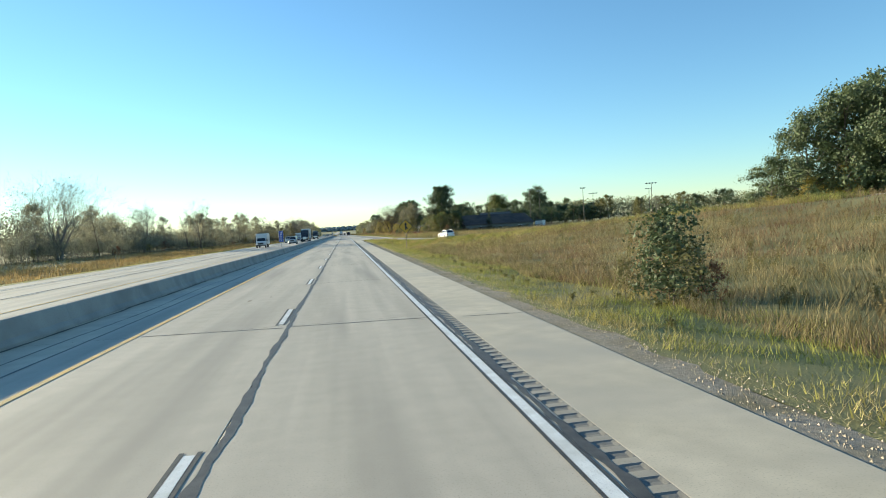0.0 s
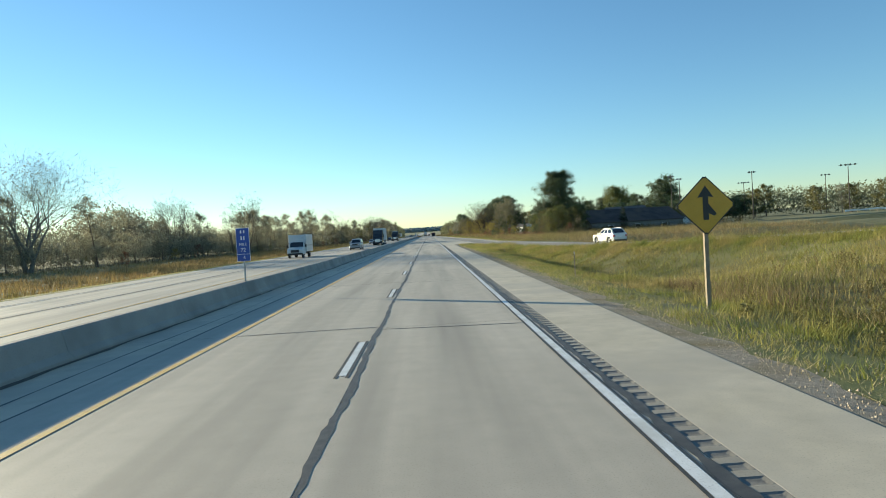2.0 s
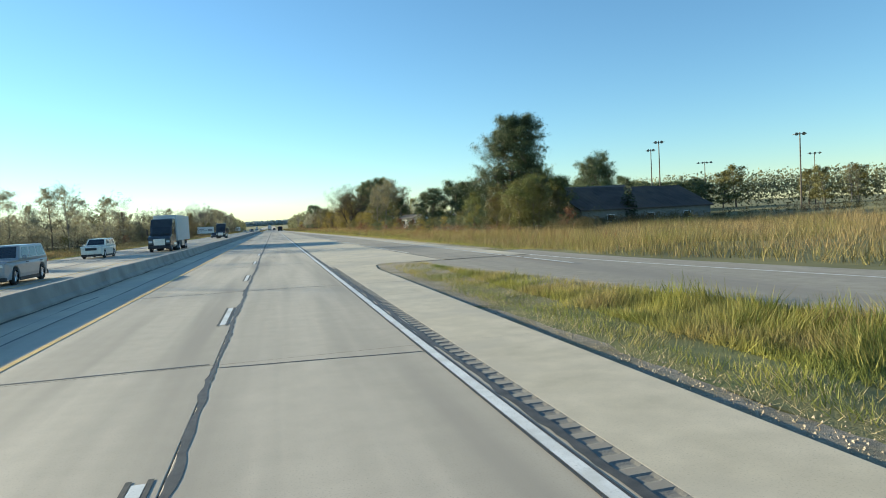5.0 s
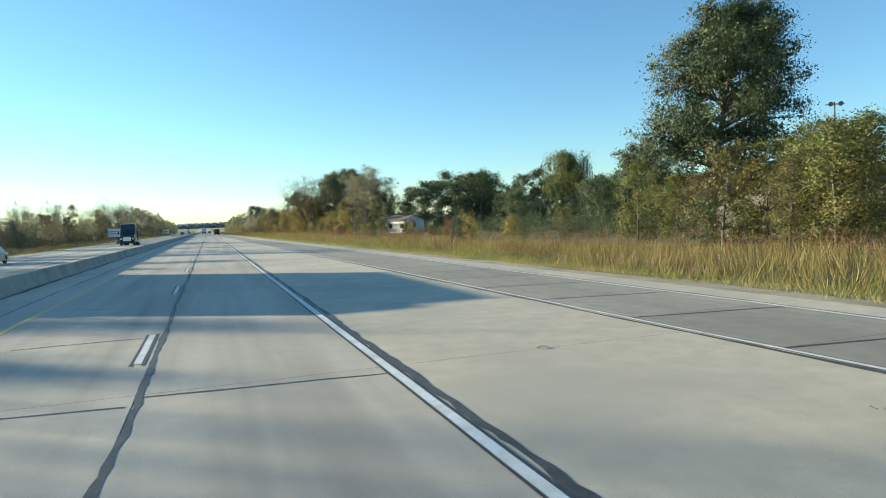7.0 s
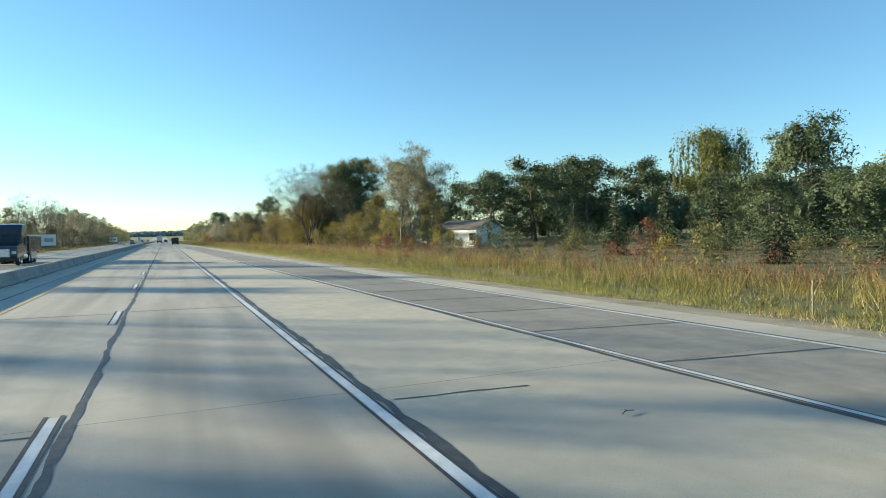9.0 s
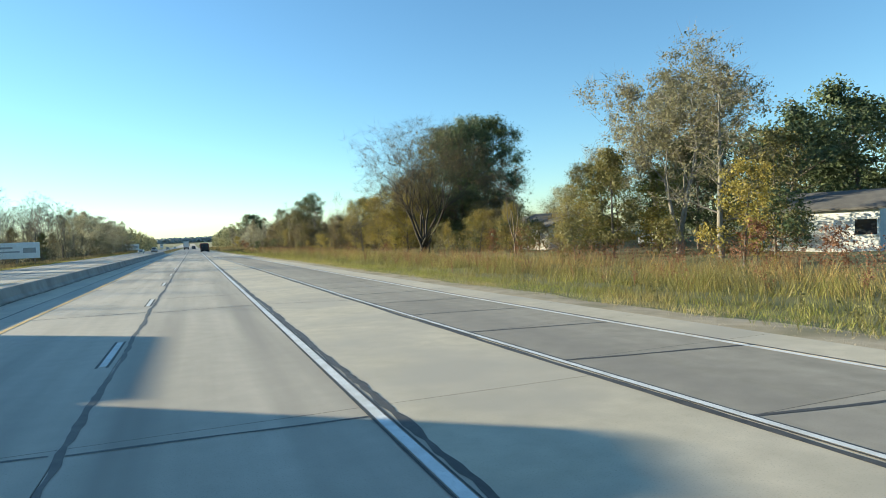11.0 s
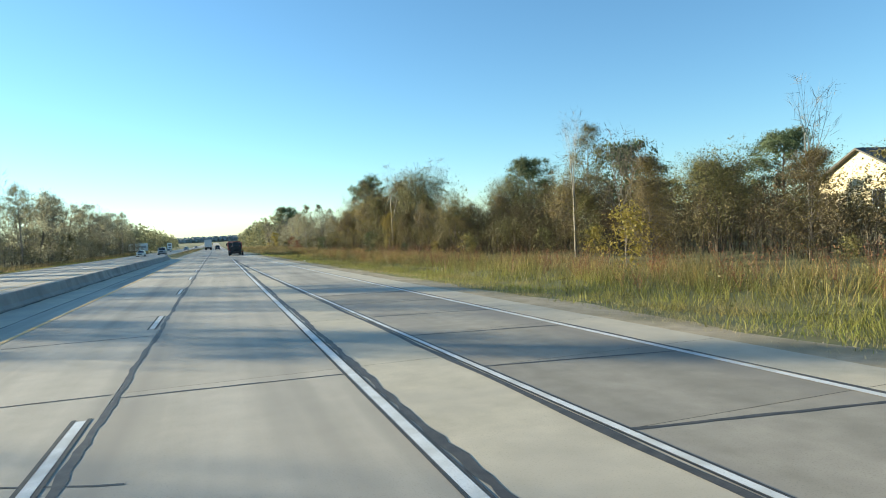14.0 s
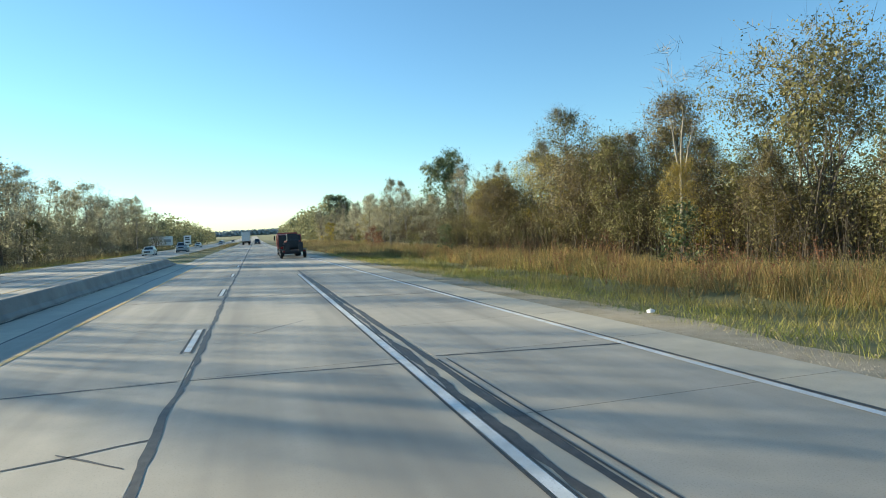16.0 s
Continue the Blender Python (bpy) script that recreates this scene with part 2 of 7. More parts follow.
def part(name, bm, material, parent=None, label="", smooth=False):
    """Links a bmesh as one mesh object."""
    me = bpy.data.meshes.new(name)
    bmesh.ops.recalc_face_normals(bm, faces=bm.faces)
    bm.to_mesh(me)
    bm.free()
    me.materials.append(material)
    if smooth:
        me.polygons.foreach_set("use_smooth", [True] * len(me.polygons))
    ob = new(name, me)
    if parent:
        ob.parent = parent
    return tagged(ob, label)


def thing(name, label, category, at=(0, 0, 0), turn=0.0, group=""):
    ob = new(name)
    ob.empty_display_size = 0.2
    ob.matrix_basis = pose(*at, 0, 0, turn)
    return tagged(ob, label, category, group)


def box(x0, x1, y0, y1, z0, z1, bevel=0.0, bm=None):
    bm2 = bmesh.new()
    bmesh.ops.create_cube(bm2, size=1, matrix=Matrix.LocRotScale(((x0 + x1) / 2, (y0 + y1) / 2, (z0 + z1) / 2), None, (x1 - x0, y1 - y0, z1 - z0)))
    if bevel:
        bmesh.ops.bevel(bm2, geom=bm2.edges[:], offset=bevel, segments=2, profile=0.6, affect="EDGES")
    if bm is None:
        return bm2
    me = bpy.data.meshes.new("tmp")
    bm2.to_mesh(me)
    bm2.free()
    bm.from_mesh(me)
    bpy.data.meshes.remove(me)
    return bm


def prism(profile, axis, a, b, bevel=0.0, segments=2):
    """A closed outline pushed from a to b along x (outline in y, z) or y (outline in x, z) or z (outline in x, y)."""
    bm = bmesh.new()
    put = {"x": lambda s, u, v: (s, u, v), "y": lambda s, u, v: (u, s, v), "z": lambda s, u, v: (u, v, s)}[axis]
    lo = [bm.verts.new(put(a, u, v)) for u, v in profile]
    hi = [bm.verts.new(put(b, u, v)) for u, v in profile]
    n = len(profile)
    bm.faces.new(lo)
    bm.faces.new(hi[::-1])
    for i in range(n):
        bm.faces.new((lo[i], lo[(i + 1) % n], hi[(i + 1) % n], hi[i]))
    bmesh.ops.recalc_face_normals(bm, faces=bm.faces)
    if bevel:
        bmesh.ops.bevel(bm, geom=bm.edges[:], offset=bevel, segments=segments, profile=0.6, affect="EDGES", clamp_overlap=True)
    return bm


def rod(p0, p1, r0, r1=None, sides=8, bm=None):
    bm = bm or bmesh.new()
    p0, p1 = Vector(p0), Vector(p1)
    d = p1 - p0
    m = Matrix.Translation((p0 + p1) / 2) @ d.to_track_quat("Z", "Y").to_matrix().to_4x4()
    bmesh.ops.create_cone(bm, cap_ends=True, segments=sides, radius1=r0, radius2=r0 if r1 is None else r1, depth=d.length, matrix=m)
    return bm


def lerp_table(table, y):
    ys, xs = zip(*table)
    return float(np.interp(y, ys, xs))


def ribbon(xf, y0, y1, half, z, step=2.0, rough=0.0, seed=0, height=0.0):
    """A strip along the road: centre xf(y), half width half, edges wandering by rough. Returns verts, faces."""
    rng = random.Random(seed)
    n = max(2, int((y1 - y0) / step) + 1)
    verts, faces = [], []
    wl, wr = 0.0, 0.0
    for i in range(n):
        y = y0 + (y1 - y0) * i / (n - 1)
        wl = 0.6 * wl + rng.uniform(-1, 1) * rough
        wr = 0.6 * wr + rng.uniform(-1, 1) * rough
        x = xf(y)
        verts += [(x - max(half + wl, half * 0.3), y, z), (x + max(half + wr, half * 0.3), y, z)]
        if i:
            k = 2 * i
            faces.append((k - 2, k - 1, k + 1, k))
    return verts, faces


def cross_ribbon(x0, x1, y, half, z, seed, skew=0.0, rough=0.012):
    """A thin wandering strip across the road."""
    rng = random.Random(seed)
    n = max(4, int((x1 - x0) / 0.25))
    verts, faces = [], []
    w = 0.0
    for i in range(n + 1):
        x = x0 + (x1 - x0) * i / n
        w = 0.85 * w + rng.uniform(-1, 1) * rough
        h = half * rng.uniform(0.7, 1.25)
        yy = y + skew * (x - x0) / (x1 - x0) + w
        verts += [(x, yy - h, z), (x, yy + h, z)]
        if i:
            k = 2 * i
            faces.append((k - 2, k, k + 1, k - 1))
    return verts, faces


# ---------------------------------------------------------------- the plan
JOINT, YELLOW, WHITE = 0.0, -3.44, 3.37
SHOULDER_L, BARRIER, SHOULDER_R = -4.42, -6.0, 5.55
GORE = 167.6
MERGE_L = [(150, 9.9), (167, 9.6), (195, 9.02), (255, 7.95), (317, 6.52), (345, 6.15), (370, 5.6), (396, 4.95), (415, 4.45), (437, 3.95), (470, 3.62)]
MERGE_R = [(150, 13.4), (167, 13.0), (200, 12.7), (225, 12.35), (250, 11.8), (317, 9.82), (360, 9.2), (390, 8.55), (416, 7.8), (437, 7.25), (473, 6.5), (560, 4.2), (600, 3.6), (2500, 3.6)]
RAMP = [(52, -8, 4.3), (46, 25, 3.3), (41, 48, 2.5), (36.8, 67, 1.73), (33.0, 85, 1.05), (28.2, 100, 0.56), (23.9, 115, 0.10), (20.4, 129, -0.22), (16.0, 148, -0.14), (13.2, 161, -0.05), (12.2, 172, 0.0)]
ROAD_END = 2300.0
OPP_YELLOW, OPP_JOINT, OPP_WHITE, OPP_EDGE = -10.5, -14.0, -17.5, -19.8
BARRIER_END = 493.0


def bezier(points, n):
    """A smooth curve through points (Catmull-Rom)."""
    p = [Vector(points[0]) * 2 - Vector(points[1])] + [Vector(q) for q in points] + [Vector(points[-1]) * 2 - Vector(points[-2])]
    out = []
    for i in range(1, len(p) - 2):
        for k in range(n):
            t = k / n
            a, b, c, d = p[i - 1], p[i], p[i + 1], p[i + 2]
            out.append(0.5 * (2 * b + (c - a) * t + (2 * a - 5 * b + 4 * c - d) * t * t + (3 * b - a - 3 * c + d) * t ** 3))
    return out + [p[-2]]


RAMP_LINE = bezier(RAMP, 8)
RAMP_XY = np.array([(p.x, p.y, p.z) for p in RAMP_LINE])


def smooth(a, b, v):
    t = np.clip((v - a) / (b - a), 0, 1)
    return t * t * (3 - 2 * t)


def outer_edge(y):
    return lerp_table(MERGE_R, y) + 1.35 if y > GORE else SHOULDER_R


def ground_z(x, y):
    """The height of the land."""
    x, y = np.asarray(x, float), np.asarray(y, float)
    edge = np.where(y > GORE, np.interp(y, *zip(*MERGE_R)) + 1.35, SHOULDER_R)
    s = x - edge
    right = -0.06 - 0.30 * smooth(0.6, 5, s) + 0.35 * smooth(9, 24, s) + 1.2 * smooth(30, 90, s)
    right = right * (1 - 0.8 * smooth(140, 164, y) * (1 - smooth(170, 172, y)))
    ditch = smooth(78, 96, y) * (1 - smooth(132, 156, y))
    right = right - 1.9 * smooth(1.9, 7.6, s) * ditch
    hill = 2.5 * smooth(9, 44, x) * (1 - smooth(55, 128, y))
    right = right + hill
    d2 = (x[..., None] - RAMP_XY[:, 0]) ** 2 + (y[..., None] - RAMP_XY[:, 1]) ** 2
    k = d2.argmin(-1)
    d, rz = np.sqrt(d2.min(-1)), RAMP_XY[k, 2]
    w = 1 - smooth(4.4, 14, d)
    right = np.where(y < 176, right * (1 - w) + (rz - 0.09) * w, right)
    calm = np.where(y < 176, 1 - w, 1.0)
    sl = OPP_EDGE - x
    left = -0.06 - 0.55 * smooth(0.5, 7, sl) + 0.5 * smooth(60, 160, sl)
    wob = 0.10 * np.sin(x * 0.31 + 1.3) * np.sin(y * 0.23) + 0.07 * np.sin(x * 0.9 + y * 0.7)
    z = np.where(x > 0, right + wob * calm * smooth(2, 9, s), left + wob * smooth(3, 10, sl))
    z = z + 6.0 * smooth(900, 2200, y) + 22.0 * smooth(1900, 3600, y)
    inside = (x > OPP_EDGE - 0.2) & (s < -0.02) & (y < ROAD_END)
    return np.where(inside, -0.11 + (6.0 * smooth(900, 2200, y)), z)


def spot(x, y):
    return float(ground_z(np.array([x]), np.array([y]))[0])


def road_rise(y):
    return float(6.0 * smooth(900, 2200, np.array(y)))


# ---------------------------------------------------------------- ground
gx = np.concatenate([[-3000, -1500, -700, -380, -220, -150], np.arange(-110, -22, 4.0), np.arange(-21, 30, 1.0), np.arange(30, 130, 3.0), [140, 170, 230, 380, 700, 1500, 3000]])
gy = np.concatenate([[-900, -400, -200, -120], np.arange(-80, 180, 2.0), np.arange(180, 640, 4.0), [660, 700, 750, 800, 870, 940, 1020, 1120, 1250, 1400, 1600, 1800, 2000, 2300, 2700, 3200, 3600, 4500]])
GX, GY = np.meshgrid(gx, gy)
GZ = ground_z(GX, GY)
nx, ny = len(gx), len(gy)
gfaces = [(j * nx + i, j * nx + i + 1, (j + 1) * nx + i + 1, (j + 1) * nx + i) for j in range(ny - 1) for i in range(nx - 1)]
ground = mesh_ob("ground", np.stack([GX, GY, GZ], -1).reshape(-1, 3).tolist(), gfaces, M["soil"], smooth=True)
tagged(ground, "brown autumn field with dry grass and bare soil", "ground", kind="structure")


def drape(name, left_x, right_x, y0, y1, lift, material, label, step=2.0, cols=4, thin_edge=None):
    """A strip of ground cover between two lines, laid on the land."""
    n = int((y1 - y0) / step)
    verts, faces = [], []
    for j in range(n + 1):
        y = y0 + (y1 - y0) * j / n
        for i in range(cols + 1):
            x = left_x(y) + (right_x(y) - left_x(y)) * i / cols
            verts.append((x, y, spot(x, y) + lift + (0.0 if thin_edge is None else (thin_edge - lift) * i / cols)))
            if i and j:
                a = j * (cols + 1) + i
                faces.append((a - cols - 2, a - cols - 1, a, a - 1))
    return tagged(mesh_ob(name, verts, faces, material, smooth=True), label, "ground", kind="structure")


def ramp_left(y):
    """The left edge of the ramp's paving where the ramp stands at that y."""
    k = int(np.abs(RAMP_XY[:, 1] - y).argmin())
    return RAMP_XY[k, 0] - 4.6


drape("gravel_edge", lambda y: SHOULDER_R, lambda y: SHOULDER_R + 0.72 + 0.10 * math.sin(y * 0.7) + 0.10 * math.sin(y * 2.3) , -20, 150, 0.05, M["gravel"], "gravel strip along the paved shoulder", 1.0, 4, 0.004)
drape("verge", lambda y: SHOULDER_R + 0.6, lambda y: SHOULDER_R + 5.0, -20, 152, 0.012, M["verge"], "thin grass verge beside the gravel", 2.0)
drape("dirt_edge", lambda y: outer_edge(y), lambda y: outer_edge(y) + 1.5 + 0.3 * math.sin(y * 0.5) + 0.2 * math.sin(y * 1.3), 176, 560, 0.05, M["dirt"], "dry dirt strip beside the merging lane", 1.5, 4, 0.004)
drape("median_verge", lambda y: -9.6, lambda y: -5.2 - 0.2 * math.sin(y * 0.4), BARRIER_END + 1, 900, 0.13, M["verge"], "low grass median past the end of the barrier", 4.0)
drape("far_verge", lambda y: OPP_EDGE - 3.0, lambda y: OPP_EDGE + 0.05, -60, 700, 0.03, M["verge"], "mown grass edge beyond the other carriageway", 3.0)

# ---------------------------------------------------------------- paving
def pave(name, xl, xr, y0, y1, material, label, step=4.0, z=-0.012):
    n = max(1, int((y1 - y0) / step))
    verts, faces = [], []
    for j in range(n + 1):
        y = y0 + (y1 - y0) * j / n
        up = road_rise(y)
        verts += [(xl(y), y, z + up), (xr(y), y, z + up)]
        if j:
            k = 2 * j
            faces.append((k - 2, k - 1, k + 1, k))
    return tagged(mesh_ob(name, verts, faces, material), label, "road", kind="structure")


road = pave("road", lambda y: BARRIER - 0.35, lambda y: SHOULDER_R - 0.01, -60, 600, M["bed"], "two-lane concrete motorway with tar-sealed joints")
merge_bed = pave("merge_bed", lambda y: SHOULDER_R - 0.01, lambda y: max(SHOULDER_R, outer_edge(y)), GORE, 560, M["bed"], "bed under the merging lane's concrete panels", 2.0)
far_road = pave("far_road", lambda y: -5.0, lambda y: 5.0, 600, ROAD_END, M["slab"], "concrete carriageway running straight to the horizon", 20)
# rounded paving nose round the gravel island, and the island itself
arc = [(5.56, 164.5), (5.66, 165.4), (5.76, 166.3), (5.86, 166.8), (6.0, 167.15), (6.22, 167.38), (6.6, 167.5), (7.2, 167.56)]
nv = [(x, y, 0.001) for x, y in arc] + [(7.2, GORE + 0.03, 0.001), (SHOULDER_R - 0.03, GORE + 0.03, 0.001), (SHOULDER_R - 0.03, 164.4, 0.001)]
nv += [(x, y, -0.12) for x, y in arc]
nf = [tuple(range(len(arc) + 3))[::-1]] + [(k, k + 1, len(arc) + 4 + k, len(arc) + 3 + k) for k in range(len(arc) - 1)]
nose_edge = tagged(mesh_ob("gore_nose", nv, nf, M["slab_pale"]), "rounded concrete nose at the gravel island", "road", kind="structure")
iv, isf, cols = [], [], 8
for j in range(18):
    y = 150.65 + j
    r = ramp_left(y) + 0.35
    for c in range(cols + 1):
        t = c / cols
        x = SHOULDER_R - 0.02 + (r - SHOULDER_R + 0.02) * t
        lvl = spot(x, y) + 0.01 if j == 0 else -0.03 + 0.05 * math.sin(math.pi * t) - min(0.35, (167.5 - y) * 0.016) * math.sin(math.pi * t)
        iv.append((x, y, lvl))
        if j and c:
            k = j * (cols + 1) + c
            isf.append((k - cols - 2, k - cols - 1, k, k - 1))
island = tagged(mesh_ob("gore_island", iv, isf, M["gravel"], smooth=True), "gravel island with thin grass between the lanes", "ground", kind="structure")
other_road = pave("other_road", lambda y: OPP_EDGE, lambda y: BARRIER - 0.30 if y < BARRIER_END else -9.4, -60, ROAD_END, M["slab"], "oncoming concrete carriageway beyond the barrier", 4)

# transverse joints along the driving lanes
CROSS = [-9.0, 3.2, 16.0, 28.7, 43.4, 54.2, 59.0, 70.0, 83.8, 91.4, 107.7, 120.0, 132.2, 146.0, 158.3, 172.6, 182.0, 188.4, 197.0, 211.6, 224.9, 232.4,
         250.5, 263.0, 276.5, 290.0, 303.8, 318.8, 324.2, 332.6, 345.6, 358.9, 365.3, 386.5, 392.8, 408.6, 414.6, 419.5, 440.4, 454.0, 468.0, 482.0, 497.0, 512.0, 528.0, 545.0, 560.0, 580.0, 600.0]


def slab(xl, xr, y0, y1, material, parent, gap=0.012):
    """One cast panel with chamfered top edges; xl, xr: its edges as functions of y."""
    h, c, n = 0.012, 0.01, 1 if y1 - y0 < 8 else 2
    ys = [y0 + gap / 2 + (y1 - y0 - gap) * i / n for i in range(n + 1)]
    verts, faces = [], []
    for i, y in enumerate(ys):
        a, b = xl(y) + gap / 2, xr(y) - gap / 2
        verts += [(a, y, -h), (a, y, -c * 0.3), (a + c, y, 0), (b - c, y, 0), (b, y, -c * 0.3), (b, y, -h)]
        if i:
            k = 6 * i
            faces += [(k - 6 + j, k - 5 + j, k + 1 + j, k + j) for j in range(5)]
    return mesh_ob("slab", verts, faces, material, parent)


# ramp paving, following the hill
rv, rf = [], []
for i, p in enumerate(RAMP_LINE):
    q = RAMP_LINE[min(i + 1, len(RAMP_LINE) - 1)] - RAMP_LINE[max(i - 1, 0)]
    side = Vector((q.y, -q.x, 0)).normalized()
    for s, dz in ((-4.3, -0.10), (-4.2, 0.0), (3.6, 0.0), (3.7, -0.10)):
        v = p + side * s
        rv.append((v.x, v.y, p.z + dz - 0.004))
    if i:
        k = 4 * i
        rf += [(k - 4 + j, k - 3 + j, k + 1 + j, k + j) for j in range(3)]
ramp = tagged(mesh_ob("ramp", rv, rf, M["slab_old"]), "concrete entry ramp coming down the hill", "road", kind="structure")
# its edge lines
for off in (-2.1, 1.75):
    v, f = [], []
    for i, p in enumerate(e for e in RAMP_LINE if off > 0 or e.y < 140):
        q = RAMP_LINE[min(i + 1, len(RAMP_LINE) - 1)] - RAMP_LINE[max(i - 1, 0)]
        side = Vector((q.y, -q.x, 0)).normalized()
        for s in (off - 0.06, off + 0.06):
            w = p + side * s
            v.append((w.x, w.y, p.z + 0.004))
        if i:
            k = 2 * i
            f.append((k - 2, k - 1, k + 1, k))
    mesh_ob("edge_line", v, f, M["white"] if off > 0 else M["yellow"], ramp, "white edge line" if off > 0 else "yellow edge line")

# median barrier: cast lengths with a sloped foot
BAR = [(-0.34, -0.02), (-0.34, 0.06), (-0.23, 0.18), (-0.13, 0.58), (-0.10, 0.61), (0.10, 0.61), (0.13, 0.58), (0.23, 0.18), (0.34, 0.06), (0.34, -0.02)]
barrier = new("barrier")
tagged(barrier, "long grey concrete median barrier with a sloped foot", "barrier", kind="structure")
bar_len = 6.1
first = None
count = int((BARRIER_END + 60) / bar_len)
for i in range(count):
    if first is None:
        bm = prism(BAR, "y", 0.006, bar_len - 0.006, 0.012, 1)
        first = part("barrier_length", bm, M["barrier"], barrier)
        ob = first
    else:
        ob = new("barrier_length", first.data)
        ob.parent = barrier
    ob.matrix_basis = pose(BARRIER - 0.30, -60 + i * bar_len, 0.004 * math.sin(i * 1.7), 0, 0, 0)
# sloped nose of the barrier
nose = bmesh.new()
a = [nose.verts.new((x, 0, z)) for x, z in BAR]
b = [nose.verts.new((x, 4.5, min(z, 0.10))) for x, z in BAR]
nose.faces.new(a)
nose.faces.new(b[::-1])
for i in range(len(BAR)):
    nose.faces.new((a[i], a[(i + 1) % len(BAR)], b[(i + 1) % len(BAR)], b[i]))
ob = part("barrier_nose", nose, M["barrier"], barrier, "sloped end piece")
ob.matrix_basis = pose(BARRIER - 0.30, -60 + count * bar_len, 0)

# ---------------------------------------------------------------- sealed joints and painted lines
def strip(name, xf, y0, y1, half, z, material, parent, label="", step=2.0, rough=0.0, seed=0):
    v, f = ribbon(xf, y0, y1, half, z, step, rough, seed)
    return mesh_ob(name, v, f, material, parent, label)


strip("lane_seal", lambda y: 0.02 + 0.018 * math.sin(y * 0.9) + 0.02 * math.sin(y * 0.23), -40, 600, 0.05, 0.004, M["seal"], road, "dark tar seal between the lanes", 0.22, 0.026, 1)
strip("edge_seal", lambda y: WHITE + 0.195 + 0.015 * math.sin(y * 0.5), -40, 470, 0.058, 0.004, M["seal"], road, "dark tar seal beside the edge line", 0.2, 0.03, 2)
strip("shoulder_seal", lambda y: SHOULDER_L + 0.02 * math.sin(y * 0.4), -40, 600, 0.035, 0.004, M["seal"], road, "dark seal along the inner shoulder", 0.8, 0.015, 3)
strip("merge_seal", lambda y: lerp_table(MERGE_L, y) - 0.10 + 0.012 * math.sin(y), 168, 466, 0.06, 0.0035, M["seal"], road, "dark seal along the merging lane", 0.6, 0.02, 4)
strip("merge_edge_seal", lambda y: lerp_table(MERGE_R, y) + 0.14, 165, 560, 0.04, 0.004, M["seal"], road, "dark seal outside the merging lane", 1.0, 0.012, 5)
strip("white_edge_line", lambda y: WHITE, -40, 466, 0.070, 0.008, M["white"], road, "solid white edge line", 1.0, 0.004, 6)
strip("line_shadow", lambda y: WHITE - 0.098, -40, 466, 0.016, 0.006, M["black"], road, "thin black contrast stripe", 1.0, 0.004, 7)
strip("line_shadow", lambda y: WHITE + 0.098, -40, 466, 0.014, 0.006, M["black"], road, "thin black contrast stripe", 1.0, 0.004, 17)
strip("yellow_edge_line", lambda y: YELLOW, -40, 700, 0.065, 0.008, M["yellow"], road, "solid yellow edge line", 1.0, 0.004, 8)
strip("merge_black_line", lambda y: lerp_table(MERGE_L, y) - 0.005, 172, 440, 0.014, 0.006, M["black"], road, "thin black contrast stripe", 1.0, 0.004, 18)
strip("merge_black_line", lambda y: lerp_table(MERGE_L, y) + 0.145, 172, 440, 0.014, 0.006, M["black"], road, "thin black contrast stripe", 1.0, 0.004, 19)
strip("merge_line", lambda y: lerp_table(MERGE_L, y) + 0.07, 176, 434, 0.05, 0.008, M["white"], road, "solid white line of the merging lane", 1.0, 0.004, 9)
strip("merge_edge_line", lambda y: lerp_table(MERGE_R, y), 160, 600, 0.065, 0.008, M["white"], road, "solid white outer line", 1.0, 0.004, 10)
strip("opp_yellow_line", lambda y: OPP_YELLOW, -40, 900, 0.07, 0.0, M["yellow"], other_road, "yellow edge line", 4.0)
strip("opp_white_line", lambda y: OPP_WHITE, -40, 900, 0.07, 0.0, M["white"], other_road, "white edge line", 4.0)
strip("opp_lane_seal", lambda y: OPP_JOINT + 0.02 * math.sin(y * 0.3), -40, 900, 0.07, -0.002, M["seal"], other_road, "dark tar seal between the lanes", 1.5, 0.015, 11)
strip("opp_edge_seal", lambda y: OPP_WHITE - 0.25, -40, 900, 0.05, -0.002, M["seal"], other_road, "dark seal beside the outer line", 1.5, 0.015, 12)
strip("far_lane_seal", lambda y: 0.0, 600, 898, 0.09, -0.004, M["seal"], far_road, "dark tar seal between the lanes", 10)
strip("far_edge_line", lambda y: 3.55, 600, 898, 0.09, -0.002, M["white"], far_road, "white edge line", 10)

# grit gathered along the barrier's foot and stray seals on the inner shoulder
strip("barrier_grit", lambda y: BARRIER + 0.13 + 0.03 * math.sin(y * 0.7) + 0.02 * math.sin(y * 2.3), -40, 490, 0.055, 0.004, M["grit"], road, "dark grit along the barrier's foot", 0.7, 0.045, 31)
strip("shoulder_grit", lambda y: SHOULDER_L - 0.55 + 0.10 * math.sin(y * 0.35), -20, 160, 0.02, 0.004, M["seal"], road, "thin wandering tar line on the inner shoulder", 0.7, 0.018, 32)

